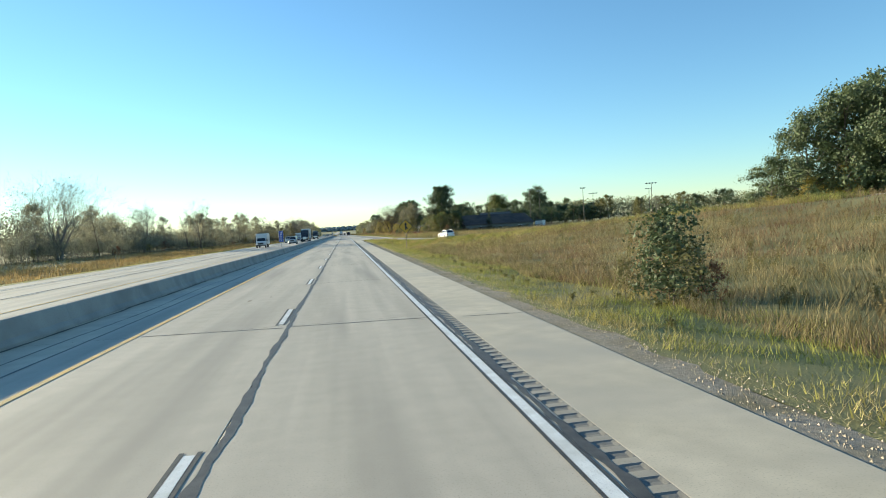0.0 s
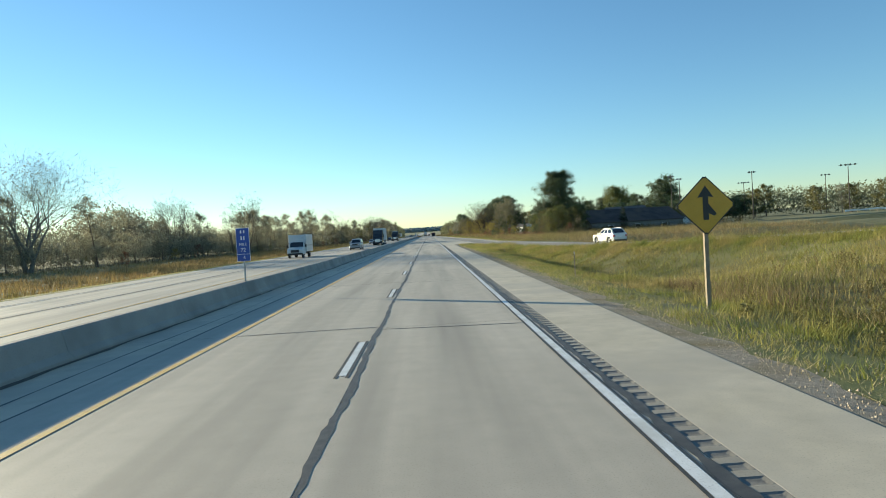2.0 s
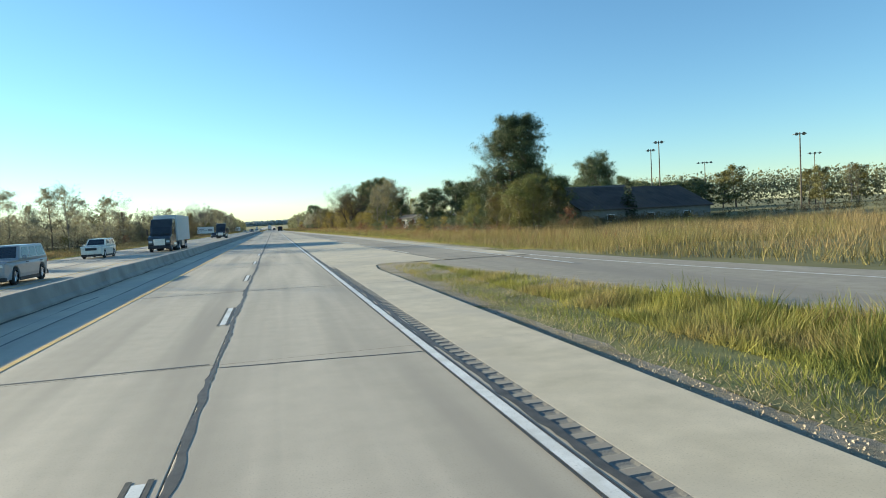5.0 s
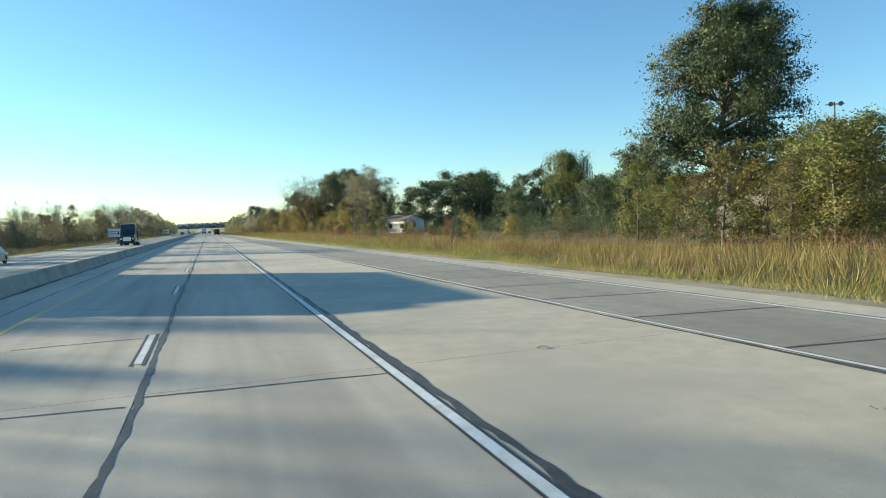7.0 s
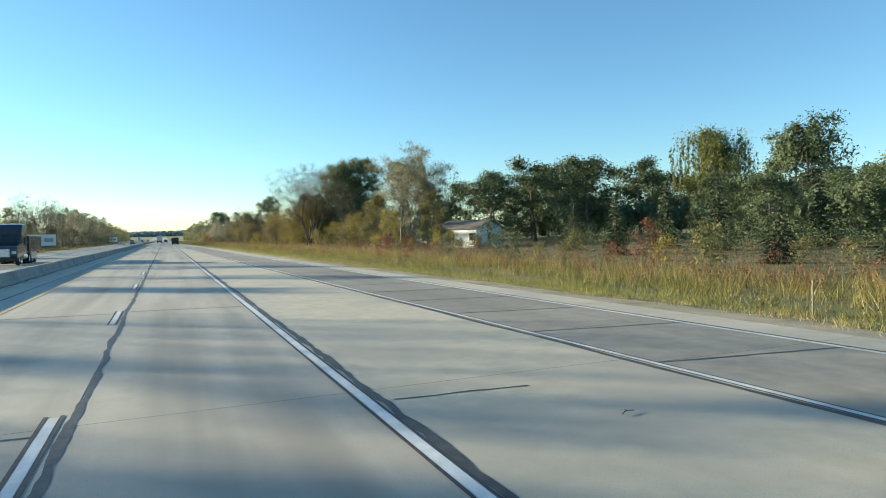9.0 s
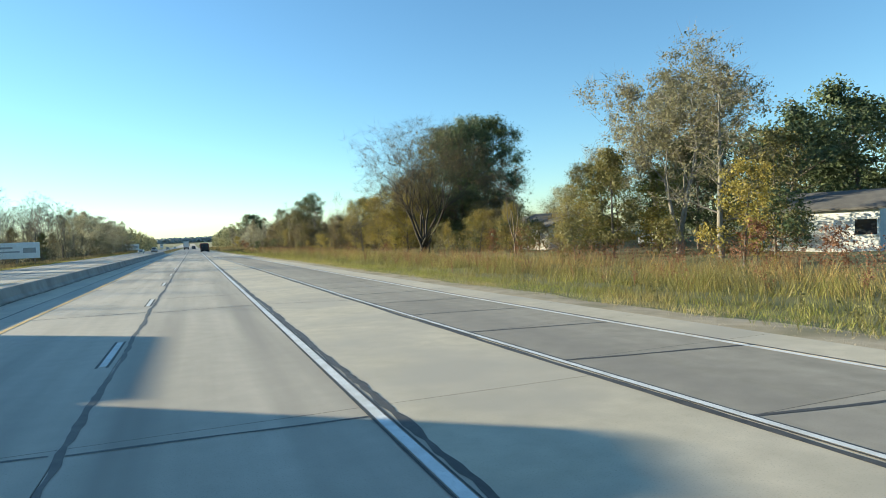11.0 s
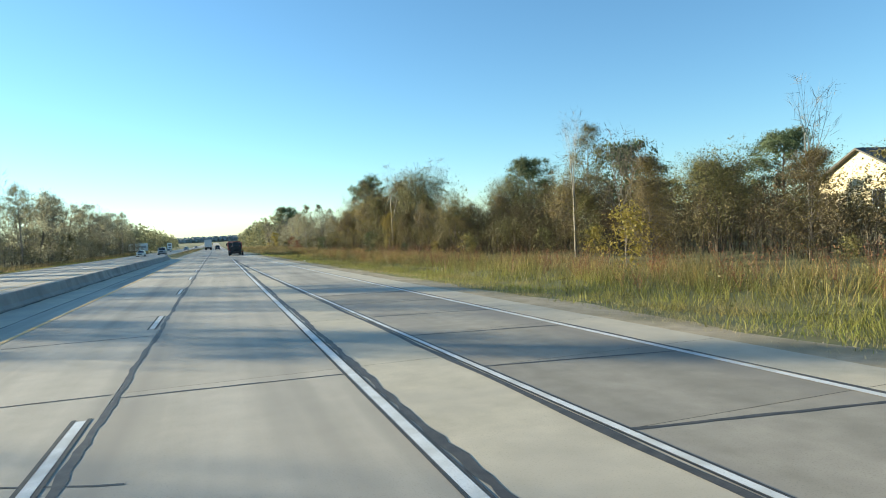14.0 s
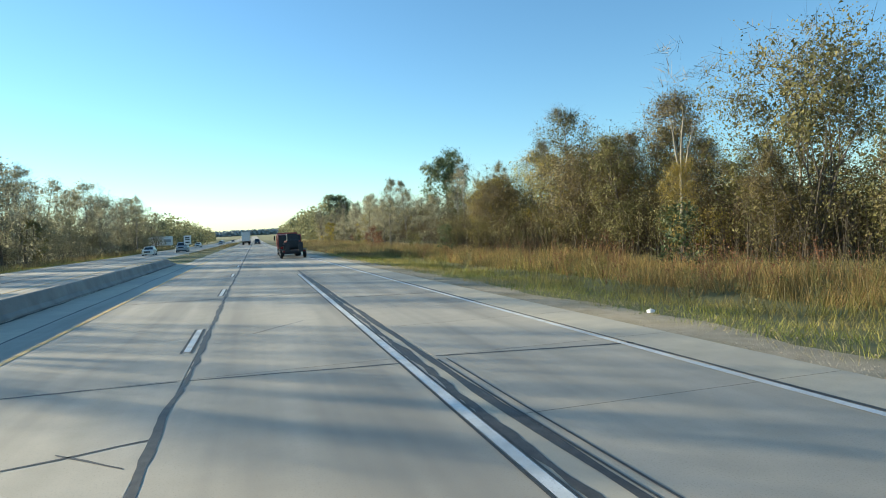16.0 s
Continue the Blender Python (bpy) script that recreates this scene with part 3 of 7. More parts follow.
# lane dashes: white paint between two black stripes
DASH0, STEP = 7.16, 12.19
dash_w = dash_b = None
for k in range(-3, 60):
    y1 = DASH0 + k * STEP
    if dash_w is None:
        v, f = ribbon(lambda y: 0.0, -3.05, 0.0, 0.06, 0.008, 0.6, 0.004, 21)
        dash_w = mesh_ob("dash", v, f, M["white"], road)
        ob = dash_w
    else:
        ob = new("dash", dash_w.data)
        ob.parent = road
    ob.matrix_basis = pose(-0.20, y1, 0)
    for s in (-0.09, 0.09):
        if dash_b is None:
            v, f = ribbon(lambda y: 0.0, -3.2, 0.1, 0.025, 0.006, 0.6, 0.004, 22)
            dash_b = mesh_ob("dash_border", v, f, M["black"], road, "black contrast stripe")
            ob = dash_b
        else:
            ob = new("dash_border", dash_b.data)
            ob.parent = road
        ob.matrix_basis = pose(-0.20 + s, y1, 0)
for k in range(-3, 60):
    ob = new("dash", dash_w.data)
    ob.parent = other_road
    ob.matrix_basis = pose(OPP_JOINT + 0.22, DASH0 + 4 + k * STEP, -0.008)

# sealed cross joints and stray cracks
for i, y in enumerate(CROSS):
    r = random.Random(100 + i)
    for x0, x1 in ((-3.3, -0.08), (0.08, WHITE + 0.1)):
        if r.random() < 0.9:
            v, f = cross_ribbon(x0, x1, y + r.uniform(-0.2, 0.2) - 0.25 * (x0 > 0), 0.028, 0.004, 300 + i * 3 + (x0 > 0), r.uniform(-0.5, 0.1))
            mesh_ob("cross_seal", v, f, M["seal"], road)
    if y < GORE and i % 2 == 0:
        v, f = cross_ribbon(WHITE + 0.7, SHOULDER_R - 0.05, y - 0.7, 0.02, 0.004, 500 + i, -0.15)
        mesh_ob("cross_seal", v, f, M["seal"], road)
for i, (x0, x1, y, skew) in enumerate(((-2.8, -0.2, 45.3, 0.3), (0.1, 3.5, 58.9, -1.0), (-3.1, -0.1, 57.0, 0.4), (3.7, 5.4, 98.6, 0.3), (3.6, 5.2, 170.6, 0.7),
                                       (3.6, 5.6, 176.4, 0.9), (-3.0, 0.0, 176.0, 0.5), (3.7, 5.6, 249.9, -0.2), (0.2, 3.0, 341.9, -0.6), (-0.8, 3.2, 373.0, -0.7), (-1.0, -0.1, 397.4, 0.0), (3.9, 5.0, 400.5, -3.9), (5.0, 5.3, 396.6, -2.2), (-3.3, 0.6, 384.0, -1.5), (-2.6, -0.1, 201.8, 0.1), (3.6, 8.4, 232.4, -1.1), (3.6, 8.7, 210.6, -1.2), (3.7, 6.3, 318.4, -0.8), (3.7, 5.9, 332.0, -1.4), (3.7, 6.7, 177.8, -0.7),
                                       (-3.2, -0.2, 341.5, 0.5), (-2.6, -0.2, 371.0, 0.4), (0.2, 3.0, 350.4, 0.4), (-3.2, -0.3, 435.0, 0.3), (-1.6, -0.05, 436.9, 0.5), (-0.9, -0.15, 437.3, -0.7), (-2.0, -0.4, 206.5, 0.9), (-2.6, -1.2, 208.3, -0.8), (1.0, 2.2, 444.6, 1.6), (3.55, 8.1, 427.4, -0.9), (-2.8, -0.9, 429.8, 0.3), (-5.3, -3.6, 31.0, 1.8),
                                       (-5.2, -3.6, 47.0, 2.2), (-5.2, -3.8, 62.0, -1.5))):
    v, f = cross_ribbon(x0, x1, y, 0.022, 0.0045, 700 + i, skew, 0.03)
    mesh_ob("crack_seal", v, f, M["seal"], road, "wandering tar-filled crack")

# rumble strip: milled troughs between flat lands
RUM0, RUM1, RUM_STEP = -9.0, 166.6, 0.305
RX0, RX1 = WHITE + 0.25, WHITE + 0.50


def trough(x0, x1):
    prof = [(-0.09, 0.0), (-0.06, -0.0085), (0.0, -0.0115), (0.06, -0.0085), (0.09, 0.0)]
    v = [(x, y, z * k) for y, z in prof for x, k in ((x0, 0), (x0 + 0.045, 1), (x1 - 0.045, 1), (x1, 0))]
    return v, [(4 * i + j, 4 * i + j + 1, 4 * i + j + 5, 4 * i + j + 4) for i in range(4) for j in range(3)]


gv, gf = trough(RX0, RX1)
groove = None
far_v, far_f, land_v, land_f = [], [], [], []
for i in range(int((RUM1 - RUM0) / RUM_STEP)):
    y = RUM0 + i * RUM_STEP
    k = len(land_v)
    land_v += [(RX0, y + 0.09, 0.0), (RX1, y + 0.09, 0.0), (RX1, y + RUM_STEP - 0.09, 0.0), (RX0, y + RUM_STEP - 0.09, 0.0)]
    land_f.append((k, k + 1, k + 2, k + 3))
    if y < 88:
        if groove is None:
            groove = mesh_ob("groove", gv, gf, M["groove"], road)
            ob = groove
        else:
            ob = new("groove", groove.data)
            ob.parent = road
        ob.matrix_basis = pose(0, y, 0.0)
    else:
        k = len(far_v)
        far_v += [(a, y + b, c) for a, b, c in gv]
        far_f += [tuple(j + k for j in q) for q in gf]
k = len(land_v)
land_v += [(RX0, y + 0.24, 0.0), (RX1, y + 0.24, 0.0), (RX1, GORE, 0.0), (RX0, GORE, 0.0)]
land_f.append((k, k + 1, k + 2, k + 3))
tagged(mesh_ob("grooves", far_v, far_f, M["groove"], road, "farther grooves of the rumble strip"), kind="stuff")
tagged(mesh_ob("groove_lands", land_v, land_f, M["slab_old"], road, "flat lands between the grooves"), kind="stuff")
# loose gravel beside the shoulder
rng = np.random.default_rng(5)
ns = 12000
sx = SHOULDER_R + 0.05 + np.abs(rng.normal(0, 0.55, ns))
sy = rng.uniform(-4, 160, ns)
sy2 = rng.uniform(400, 475, 11000)
sx2 = np.interp(sy2, *zip(*MERGE_R)) + 1.33 + np.abs(rng.normal(0, 0.6, 11000))
sy3 = rng.uniform(176, 400, 9000)
sx3 = np.interp(sy3, *zip(*MERGE_R)) + 1.35 + np.abs(rng.normal(0, 0.6, 9000))
sy4 = rng.uniform(150, 167.3, 3000)
sx4 = rng.uniform(5.8, 9.6, 3000)
sx, sy = np.concatenate([sx, sx2, sx3, sx4]), np.concatenate([sy, sy2, sy3, sy4])
inland = sx - np.where(sy > GORE, np.interp(sy, *zip(*MERGE_R)) + 1.35, SHOULDER_R)
sz = ground_z(sx, sy) + np.where((sy > 150) & (sy < 168), 0.052, 0.003 + 0.046 * np.clip(1 - inland, 0, 1))
r = rng.uniform(0.006, 0.023, len(sx))
octa = np.array([(1, 0, -0.3), (-0.5, 0.87, -0.3), (-0.5, -0.87, -0.3), (0.1, 0.1, 0.8)])
sv = (np.stack([sx, sy, sz], 1)[:, None, :] + octa[None] * r[:, None, None] * rng.uniform(0.6, 1.4, (len(sx), 4, 1))).reshape(-1, 3)
of = np.array([(0, 1, 3), (1, 2, 3), (2, 0, 3)])
sf = (np.arange(len(sx))[:, None, None] * 4 + of[None]).reshape(-1, 3)
tagged(mesh_ob("gravel_stones", sv.tolist(), sf.tolist(), M["stone"]), "loose grey gravel along the paved edge", "gravel", kind="stuff")
# ---------------------------------------------------------------- trees
def tube_mesh(segs, sides=5):
    verts, faces = [], []
    wide = sides
    for p0, p1, r0, r1 in segs:
        sides = wide if r0 > 0.05 else 3
        d = (p1 - p0).normalized()
        u = d.orthogonal().normalized()
        w = d.cross(u)
        k = len(verts)
        if r0 < 0.018:                          # hair-thin ends: one blade
            verts += [p0 - u * r0, p0 + u * r0, p1 + u * r1, p1 - u * r1]
            faces.append((k, k + 1, k + 2, k + 3))
            continue
        for p, r in ((p0, r0), (p1, r1)):
            for i in range(sides):
                a = 2 * math.pi * i / sides
                verts.append(p + u * (r * math.cos(a)) + w * (r * math.sin(a)))
        faces += [(k + i, k + (i + 1) % sides, k + sides + (i + 1) % sides, k + sides + i) for i in range(sides)]
    return verts, faces


def ball(rng, n):
    """Points within a ball, thicker towards its middle."""
    d = rng.normal(0, 1, (n, 3))
    return d / np.linalg.norm(d, axis=1, keepdims=True) * rng.uniform(0, 1, (n, 1)) ** 0.6


def leaves(tips, per, radius, size, rng, squash=0.8, droop=0.0, long=1.0, tri=False):
    """Small leaves in uneven clumps round the twig ends, larger ones deep inside; droop hangs them on strands."""
    tips = np.array([(t.x, t.y, t.z) for t in tips])
    n = per                                     # leaves in all
    share = rng.gamma(3.0, 1.0, len(tips))
    pick = rng.choice(len(tips), n, p=share / share.sum())
    deep = rng.uniform(0, 1, n) < 0.2
    s = size * rng.uniform(0.55, 1.25, (n, 1)) * np.where(deep, 1.7, 1.0)[:, None]
    if droop:                                   # strands that hang from the twig ends
        m = max(20, n // 34)
        anchor = tips[rng.choice(len(tips), m)] + ball(rng, m) * radius * 1.3
        run = droop * rng.uniform(0.5, 1.5, m)
        k = rng.integers(0, m, n)
        t = rng.uniform(0, 1, n)
        c = anchor[k] + rng.normal(0, 0.07, (n, 3))
        c[:, 2] -= t * run[k]
        c[:, :2] *= (1 + 0.035 * np.sin(t * 3.0))[:, None]
        u = rng.normal(0, 0.35, (n, 3)) + np.array([0, 0, -1.0])
        nrm = rng.normal(0, 1, (n, 3))
    else:
        c = tips[pick] + ball(rng, n) * np.array([radius, radius, radius * squash]) * np.where(deep, 0.9, 1.7)[:, None]
        out = c * np.array([1, 1, 0.0]) + np.array([0, 0, 0.8])
        out /= np.linalg.norm(out, axis=1, keepdims=True)
        nrm = out + rng.normal(0, 0.6, (n, 3))
        u = rng.normal(0, 1, (n, 3))
    c[:, 2] = np.maximum(c[:, 2], 0.1)
    u /= np.linalg.norm(u, axis=1, keepdims=True)
    w = np.cross(u, nrm)
    w /= np.linalg.norm(w, axis=1, keepdims=True)
    if not droop:
        u = np.cross(w, nrm)
        u /= np.linalg.norm(u, axis=1, keepdims=True)
    u, w = u * s * long, w * s * 0.62
    if tri:
        v = np.stack([c - u, c - w + u * 0.5, c + w + u * 0.6], 1).reshape(-1, 3)
        return v.tolist(), np.arange(3 * n).reshape(-1, 3).tolist()
    v = np.stack([c - u, c - w * 0.9 + u * 0.1, c + u, c + w * 0.9 - u * 0.1], 1).reshape(-1, 3)
    f = np.arange(4 * n).reshape(-1, 4)
    return v.tolist(), f.tolist()


def twigs(tips, n, length, width, rng):
    """Fine bare twigs round the branch ends, one sliver each."""
    tips = np.array([(t.x, t.y, t.z) for t in tips])
    a = tips[rng.integers(0, len(tips), n)] + rng.normal(0, 0.18, (n, 3)) * length
    d = a * np.array([1, 1, 0.0])
    d /= np.linalg.norm(d, axis=1, keepdims=True) + 1e-6
    d = d * 0.6 + np.array([0, 0, 0.55]) + rng.normal(0, 0.55, (n, 3))
    d /= np.linalg.norm(d, axis=1, keepdims=True)
    w = np.cross(d, rng.normal(0, 1, (n, 3)))
    w *= width * rng.uniform(0.5, 1.1, (n, 1)) / np.linalg.norm(w, axis=1, keepdims=True)
    b = a + d * length * rng.uniform(0.4, 1.3, (n, 1))
    v = np.stack([a - w, a + w, b], 1).reshape(-1, 3)
    return v.tolist(), np.arange(3 * n).reshape(-1, 3)


def grow(rng, segs, tips, p, d, length, r, level, top, spread, lift, fork):
    n = 3
    for k in range(n):
        d = (d + Vector((rng.uniform(-1, 1), rng.uniform(-1, 1), rng.uniform(-0.6, 0.8) + lift)) * 0.16).normalized()
        q = p + d * (length / n)
        r2 = r * (0.86 if k < n - 1 else 0.78)
        segs.append((p, q, r, r2))
        p, r = q, r2
        if level < top and k >= 1 and level > 0 and rng.random() < 0.7:
            side = d.orthogonal().normalized()
            side.rotate(Matrix.Rotation(rng.uniform(0, 6.28), 3, d))
            grow(rng, segs, tips, p, (d * 0.6 + side * spread).normalized(), length * rng.uniform(0.4, 0.65), r * 0.5, level + 1, top, spread, lift, fork)
    if level >= top - 1:
        tips.append(p)
    if level >= top:
        tips.append(p)
        return
    base = rng.uniform(0, 6.28)
    m = fork + (rng.random() < 0.4)
    for i in range(m):
        side = d.orthogonal().normalized()
        side.rotate(Matrix.Rotation(base + 6.28 * i / m + rng.uniform(-0.4, 0.4), 3, d))
        grow(rng, segs, tips, p, (d + side * spread * rng.uniform(0.6, 1.3)).normalized(), length * rng.uniform(0.62, 0.86), r * 0.66, level + 1, top, spread, lift, fork)


def tree_proto(seed, height, trunk, bole, top=4, spread=0.7, lift=0.25, fork=3, width=None, stems=1):
    """Limbs of one tree, scaled to its height and width: segments and twig ends."""
    rng = random.Random(seed)
    segs, tips = [], []
    for s in range(stems):
        a = 6.28 * s / stems + rng.uniform(0, 1)
        lean = Vector((math.cos(a), math.sin(a), 0)) * (0.25 if stems > 1 else 0.03)
        p = Vector((math.cos(a), math.sin(a), 0)) * (0.25 if stems > 1 else 0)
        d = (Vector((0, 0, 1)) + lean).normalized()
        segs.append((p - Vector((0, 0, 0.3)), p + d * height * bole * 0.5, trunk * 1.25, trunk))
        segs.append((p + d * height * bole * 0.5, p + d * height * bole, trunk, trunk * 0.9))
        m = fork + 1
        for i in range(m):
            b = 6.28 * i / m + rng.uniform(-0.5, 0.5)
            e = (Vector((math.cos(b), math.sin(b), 0)) * spread * rng.uniform(0.5, 1.2) + Vector((0, 0, 1))).normalized()
            grow(rng, segs, tips, p + d * height * bole * rng.uniform(0.8, 1.0), e, height * (1 - bole) * 0.42, trunk * 0.6, 1, top, spread, lift, fork)
    zt = max(t.z for t in tips)
    kz = height / zt
    rx = sorted(math.hypot(t.x, t.y) for t in tips)[int(len(tips) * 0.95)]
    kx = (width / 2 / rx) if width else 1.0

    def sc(v):
        g = min(1.0, max(0.0, v.z / (height * bole + 0.01)))
        k = 1 + (kx - 1) * g
        return Vector((v.x * k, v.y * k, v.z * kz if v.z > 0 else v.z))
    segs = [(sc(a), sc(b), r0, r1) for a, b, r0, r1 in segs]
    return segs, [sc(t) for t in tips]


def leader_proto(seed, height, trunk, bole, width, limbs=16, shape=0.45, sub=2, rise=0.45):
    """A tree with a trunk to its top and limbs at all heights, whose reach follows a rounded outline."""
    rng = random.Random(seed)
    segs, tips = [], []
    p, d, n = Vector((0, 0, -0.3)), Vector((0, 0, 1)), 9
    spine = [p]
    for k in range(n):
        d = (d + Vector((rng.uniform(-1, 1), rng.uniform(-1, 1), 0)) * 0.05).normalized()
        q = p + d * (height * 0.95 + 0.3) / n
        segs.append((p, q, trunk * (1 - 0.9 * k / n), trunk * (1 - 0.9 * (k + 1) / n)))
        p = q
        spine.append(p)
    tips.append(p)
    for i in range(limbs):
        u = (i + rng.uniform(0.1, 0.9)) / limbs
        z = height * (bole + (0.93 - bole) * u)
        f = max(0.0, min(n - 0.001, (z + 0.3) / (height * 0.95 + 0.3) * n))
        a0 = spine[int(f)].lerp(spine[int(f) + 1], f - int(f))
        reach = width / 2 * max(0.12, math.sin(math.pi * min(0.97, 0.20 + 0.78 * u))) ** shape * rng.uniform(0.72, 1.08) * 0.78
        b = i * 2.4 + rng.uniform(-0.5, 0.5)
        e = Vector((math.cos(b), math.sin(b), rise * (0.4 + u) * rng.uniform(0.6, 1.4))).normalized()
        r = trunk * (0.45 - 0.3 * u)
        q, m = a0, 4
        for k in range(m):
            e = (e + Vector((rng.uniform(-1, 1), rng.uniform(-1, 1), rng.uniform(-0.5, 0.9))) * 0.14).normalized()
            w = q + e * (reach / m)
            segs.append((q, w, r * (1 - 0.2 * k), r * (0.8 - 0.2 * k)))
            q = w
            for h in range(sub):
                side = e.orthogonal().normalized()
                side.rotate(Matrix.Rotation(rng.uniform(0, 6.28), 3, e))
                g = (e * 0.6 + side * 0.8 + Vector((0, 0, 0.2))).normalized()
                t1 = q + g * reach * rng.uniform(0.18, 0.36)
                t2 = t1 + (g + Vector((rng.uniform(-1, 1), rng.uniform(-1, 1), rng.uniform(-0.4, 0.8))) * 0.5).normalized() * reach * 0.18
                segs += [(q, t1, r * 0.35, r * 0.2), (t1, t2, r * 0.2, r * 0.1)]
                tips += [t1, t2] if k else [t2]
        tips.append(q)
    zt = max(t.z for t in tips)
    for t in tips:
        t.z *= 1.0
    return segs, tips


def build_tree(name, label, seed, height, trunk, bole, leaf=None, bark="bark", per=20, radius=0.5, size=0.28, top=4, spread=0.7,
               lift=0.25, fork=3, width=None, stems=1, droop=0.0, long=1.0, sides=5, squash=0.8, limbs=0, shape=0.45, sub=2, rise=0.45, tri=False, twig=0, twig_w=0.012):
    if limbs:
        segs, tips = leader_proto(seed, height, trunk, bole, width, limbs, shape, sub, rise)
    else:
        segs, tips = tree_proto(seed, height, trunk, bole, top, spread, lift, fork, width, stems)
    t = thing(name, label, name if name in ("bush", "weed") else "tree")
    v, f = tube_mesh(segs, sides)
    if twig:
        tv, tf = twigs(tips, twig, height * 0.075, twig_w, np.random.default_rng(seed + 5))
        f = f + (tf + len(v)).tolist()
        v = list(v) + tv
    mesh_ob("trunk" if name not in ("bush", "weed") else "stem", v, f, M[bark], t, smooth=True)
    if leaf:
        v, f = leaves(tips, per, radius, size, np.random.default_rng(seed), squash, droop, long, tri)
        mesh_ob("crown", v, f, M[leaf], t)
    return t


def build_spruce(seed, height, width):
    rng = np.random.default_rng(seed)
    t = thing("spruce_tree", "dark green conical spruce tree with layered boughs", "tree")
    segs = [(Vector((0, 0, -0.2)), Vector((0, 0, height * 0.97)), 0.16, 0.02)]
    cen, way = [], []
    layers = int(height * 2.4)
    for i in range(layers):
        z = height * (0.06 + 0.93 * i / layers)
        r = width / 2 * (1 - z / height) ** 0.85 * rng.uniform(0.8, 1.1) + 0.08
        m = max(4, int(r * 9))
        for k in range(m):
            a = 6.283 * k / m + rng.uniform(-0.3, 0.3)
            L = r * rng.uniform(0.65, 1.12)
            e = Vector((math.cos(a) * L, math.sin(a) * L, z - 0.22 * L))
            if k % 2 == 0:
                segs.append((Vector((0, 0, z)), e, 0.03, 0.01))
            for s in np.linspace(0.25, 1.0, max(3, int(L * 5))):
                cen.append((e.x * s, e.y * s, z + (e.z - z) * s))
                way.append((math.cos(a), math.sin(a), -0.3))
    cen, way = np.array(cen), np.array(way)
    cen = np.repeat(cen, 2, 0) + rng.normal(0, 0.07, (len(cen) * 2, 3))
    way = np.repeat(way, 2, 0) + rng.normal(0, 0.45, (len(way) * 2, 3))
    u = way / np.linalg.norm(way, axis=1, keepdims=True)
    w = np.cross(u, rng.normal(0, 1, u.shape))
    w /= np.linalg.norm(w, axis=1, keepdims=True)
    s = rng.uniform(0.12, 0.26, (len(u), 1))
    v = np.stack([cen - u * s, cen - w * s * 0.5, cen + u * s, cen + w * s * 0.5], 1).reshape(-1, 3).tolist()
    vv, ff = tube_mesh(segs, 5)
    mesh_ob("trunk", vv, ff, M["bark"], t, smooth=True)
    mesh_ob("crown", v, np.arange(len(v)).reshape(-1, 4).tolist(), M["needle"], t)
    return t


P = {}
P["broad"] = [build_tree("broadleaf_tree", "dense dark green broadleaf tree with a rounded crown", 11 + i, 10, 0.24, 0.10, "leaf_dark", "bark", 11000, 0.72, 0.13, width=8.6 + i, limbs=20, sub=1, tri=True) for i in range(3)]
P["dark"] = [build_tree("broadleaf_tree", "dense dark green broadleaf tree with a rounded crown", 21 + i, 10, 0.24, 0.06, "leaf_dark", "bark", 7500, 0.85, 0.15, width=10.5, limbs=9, sub=1, tri=True, sides=3) for i in range(3)]
P["near_dark"] = [build_tree("broadleaf_tree", "large dark green tree with twisting limbs showing", 26, 18, 0.34, 0.10, "leaf_dark", "bark", 34000, 0.85, 0.125, tri=True, width=15, limbs=30, sub=2)]
P["olive"] = [build_tree("broadleaf_tree", "olive green roadside tree beginning to thin", 31 + i, 10, 0.16, 0.06, "leaf_olive", "bark", 4600, 0.5, 0.13, width=6.2 + i, limbs=16, shape=0.6, rise=0.7, sub=1, tri=True) for i in range(3)]
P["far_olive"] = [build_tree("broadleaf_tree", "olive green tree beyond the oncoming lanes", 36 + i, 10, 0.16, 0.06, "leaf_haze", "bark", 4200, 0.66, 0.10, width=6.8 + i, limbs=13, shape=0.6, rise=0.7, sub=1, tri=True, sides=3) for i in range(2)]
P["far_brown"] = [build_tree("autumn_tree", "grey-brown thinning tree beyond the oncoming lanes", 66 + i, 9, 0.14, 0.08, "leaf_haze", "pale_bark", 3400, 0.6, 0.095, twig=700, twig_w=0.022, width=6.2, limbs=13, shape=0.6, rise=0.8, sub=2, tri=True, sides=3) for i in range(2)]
P["near_olive"] = [build_tree("broadleaf_tree", "olive green roadside tree beginning to thin", 131 + i, 10, 0.15, 0.08, "leaf_olive", "bark", 12500, 0.56, 0.065, twig=1200, tri=True, width=6.6, limbs=20, shape=0.6, rise=0.7) for i in range(2)]
P["near_green"] = [build_tree("broadleaf_tree", "leafy green young tree at the edge of the yards", 136 + i, 9, 0.13, 0.04, "leaf_green", "bark", 7000, 0.55, 0.085, twig=500, tri=True, width=6.2, limbs=20, shape=0.5, rise=0.8) for i in range(2)]
P["near_brown"] = [build_tree("autumn_tree", "russet brown autumn tree with thinning leaves and dark twigs", 141 + i, 9, 0.13, 0.05, "leaf_brown", "bark", 12500, 0.55, 0.056, twig=2600, tri=True, width=6.4, limbs=24, shape=0.6, rise=0.9, sub=3) for i in range(2)]
P["near_gold"] = [build_tree("autumn_tree", "golden yellow autumn tree with a loose crown", 151 + i, 8, 0.13, 0.05, "leaf_gold", "bark", 12500, 0.55, 0.054, twig=1200, tri=True, width=7.2, limbs=20, rise=0.6) for i in range(2)]
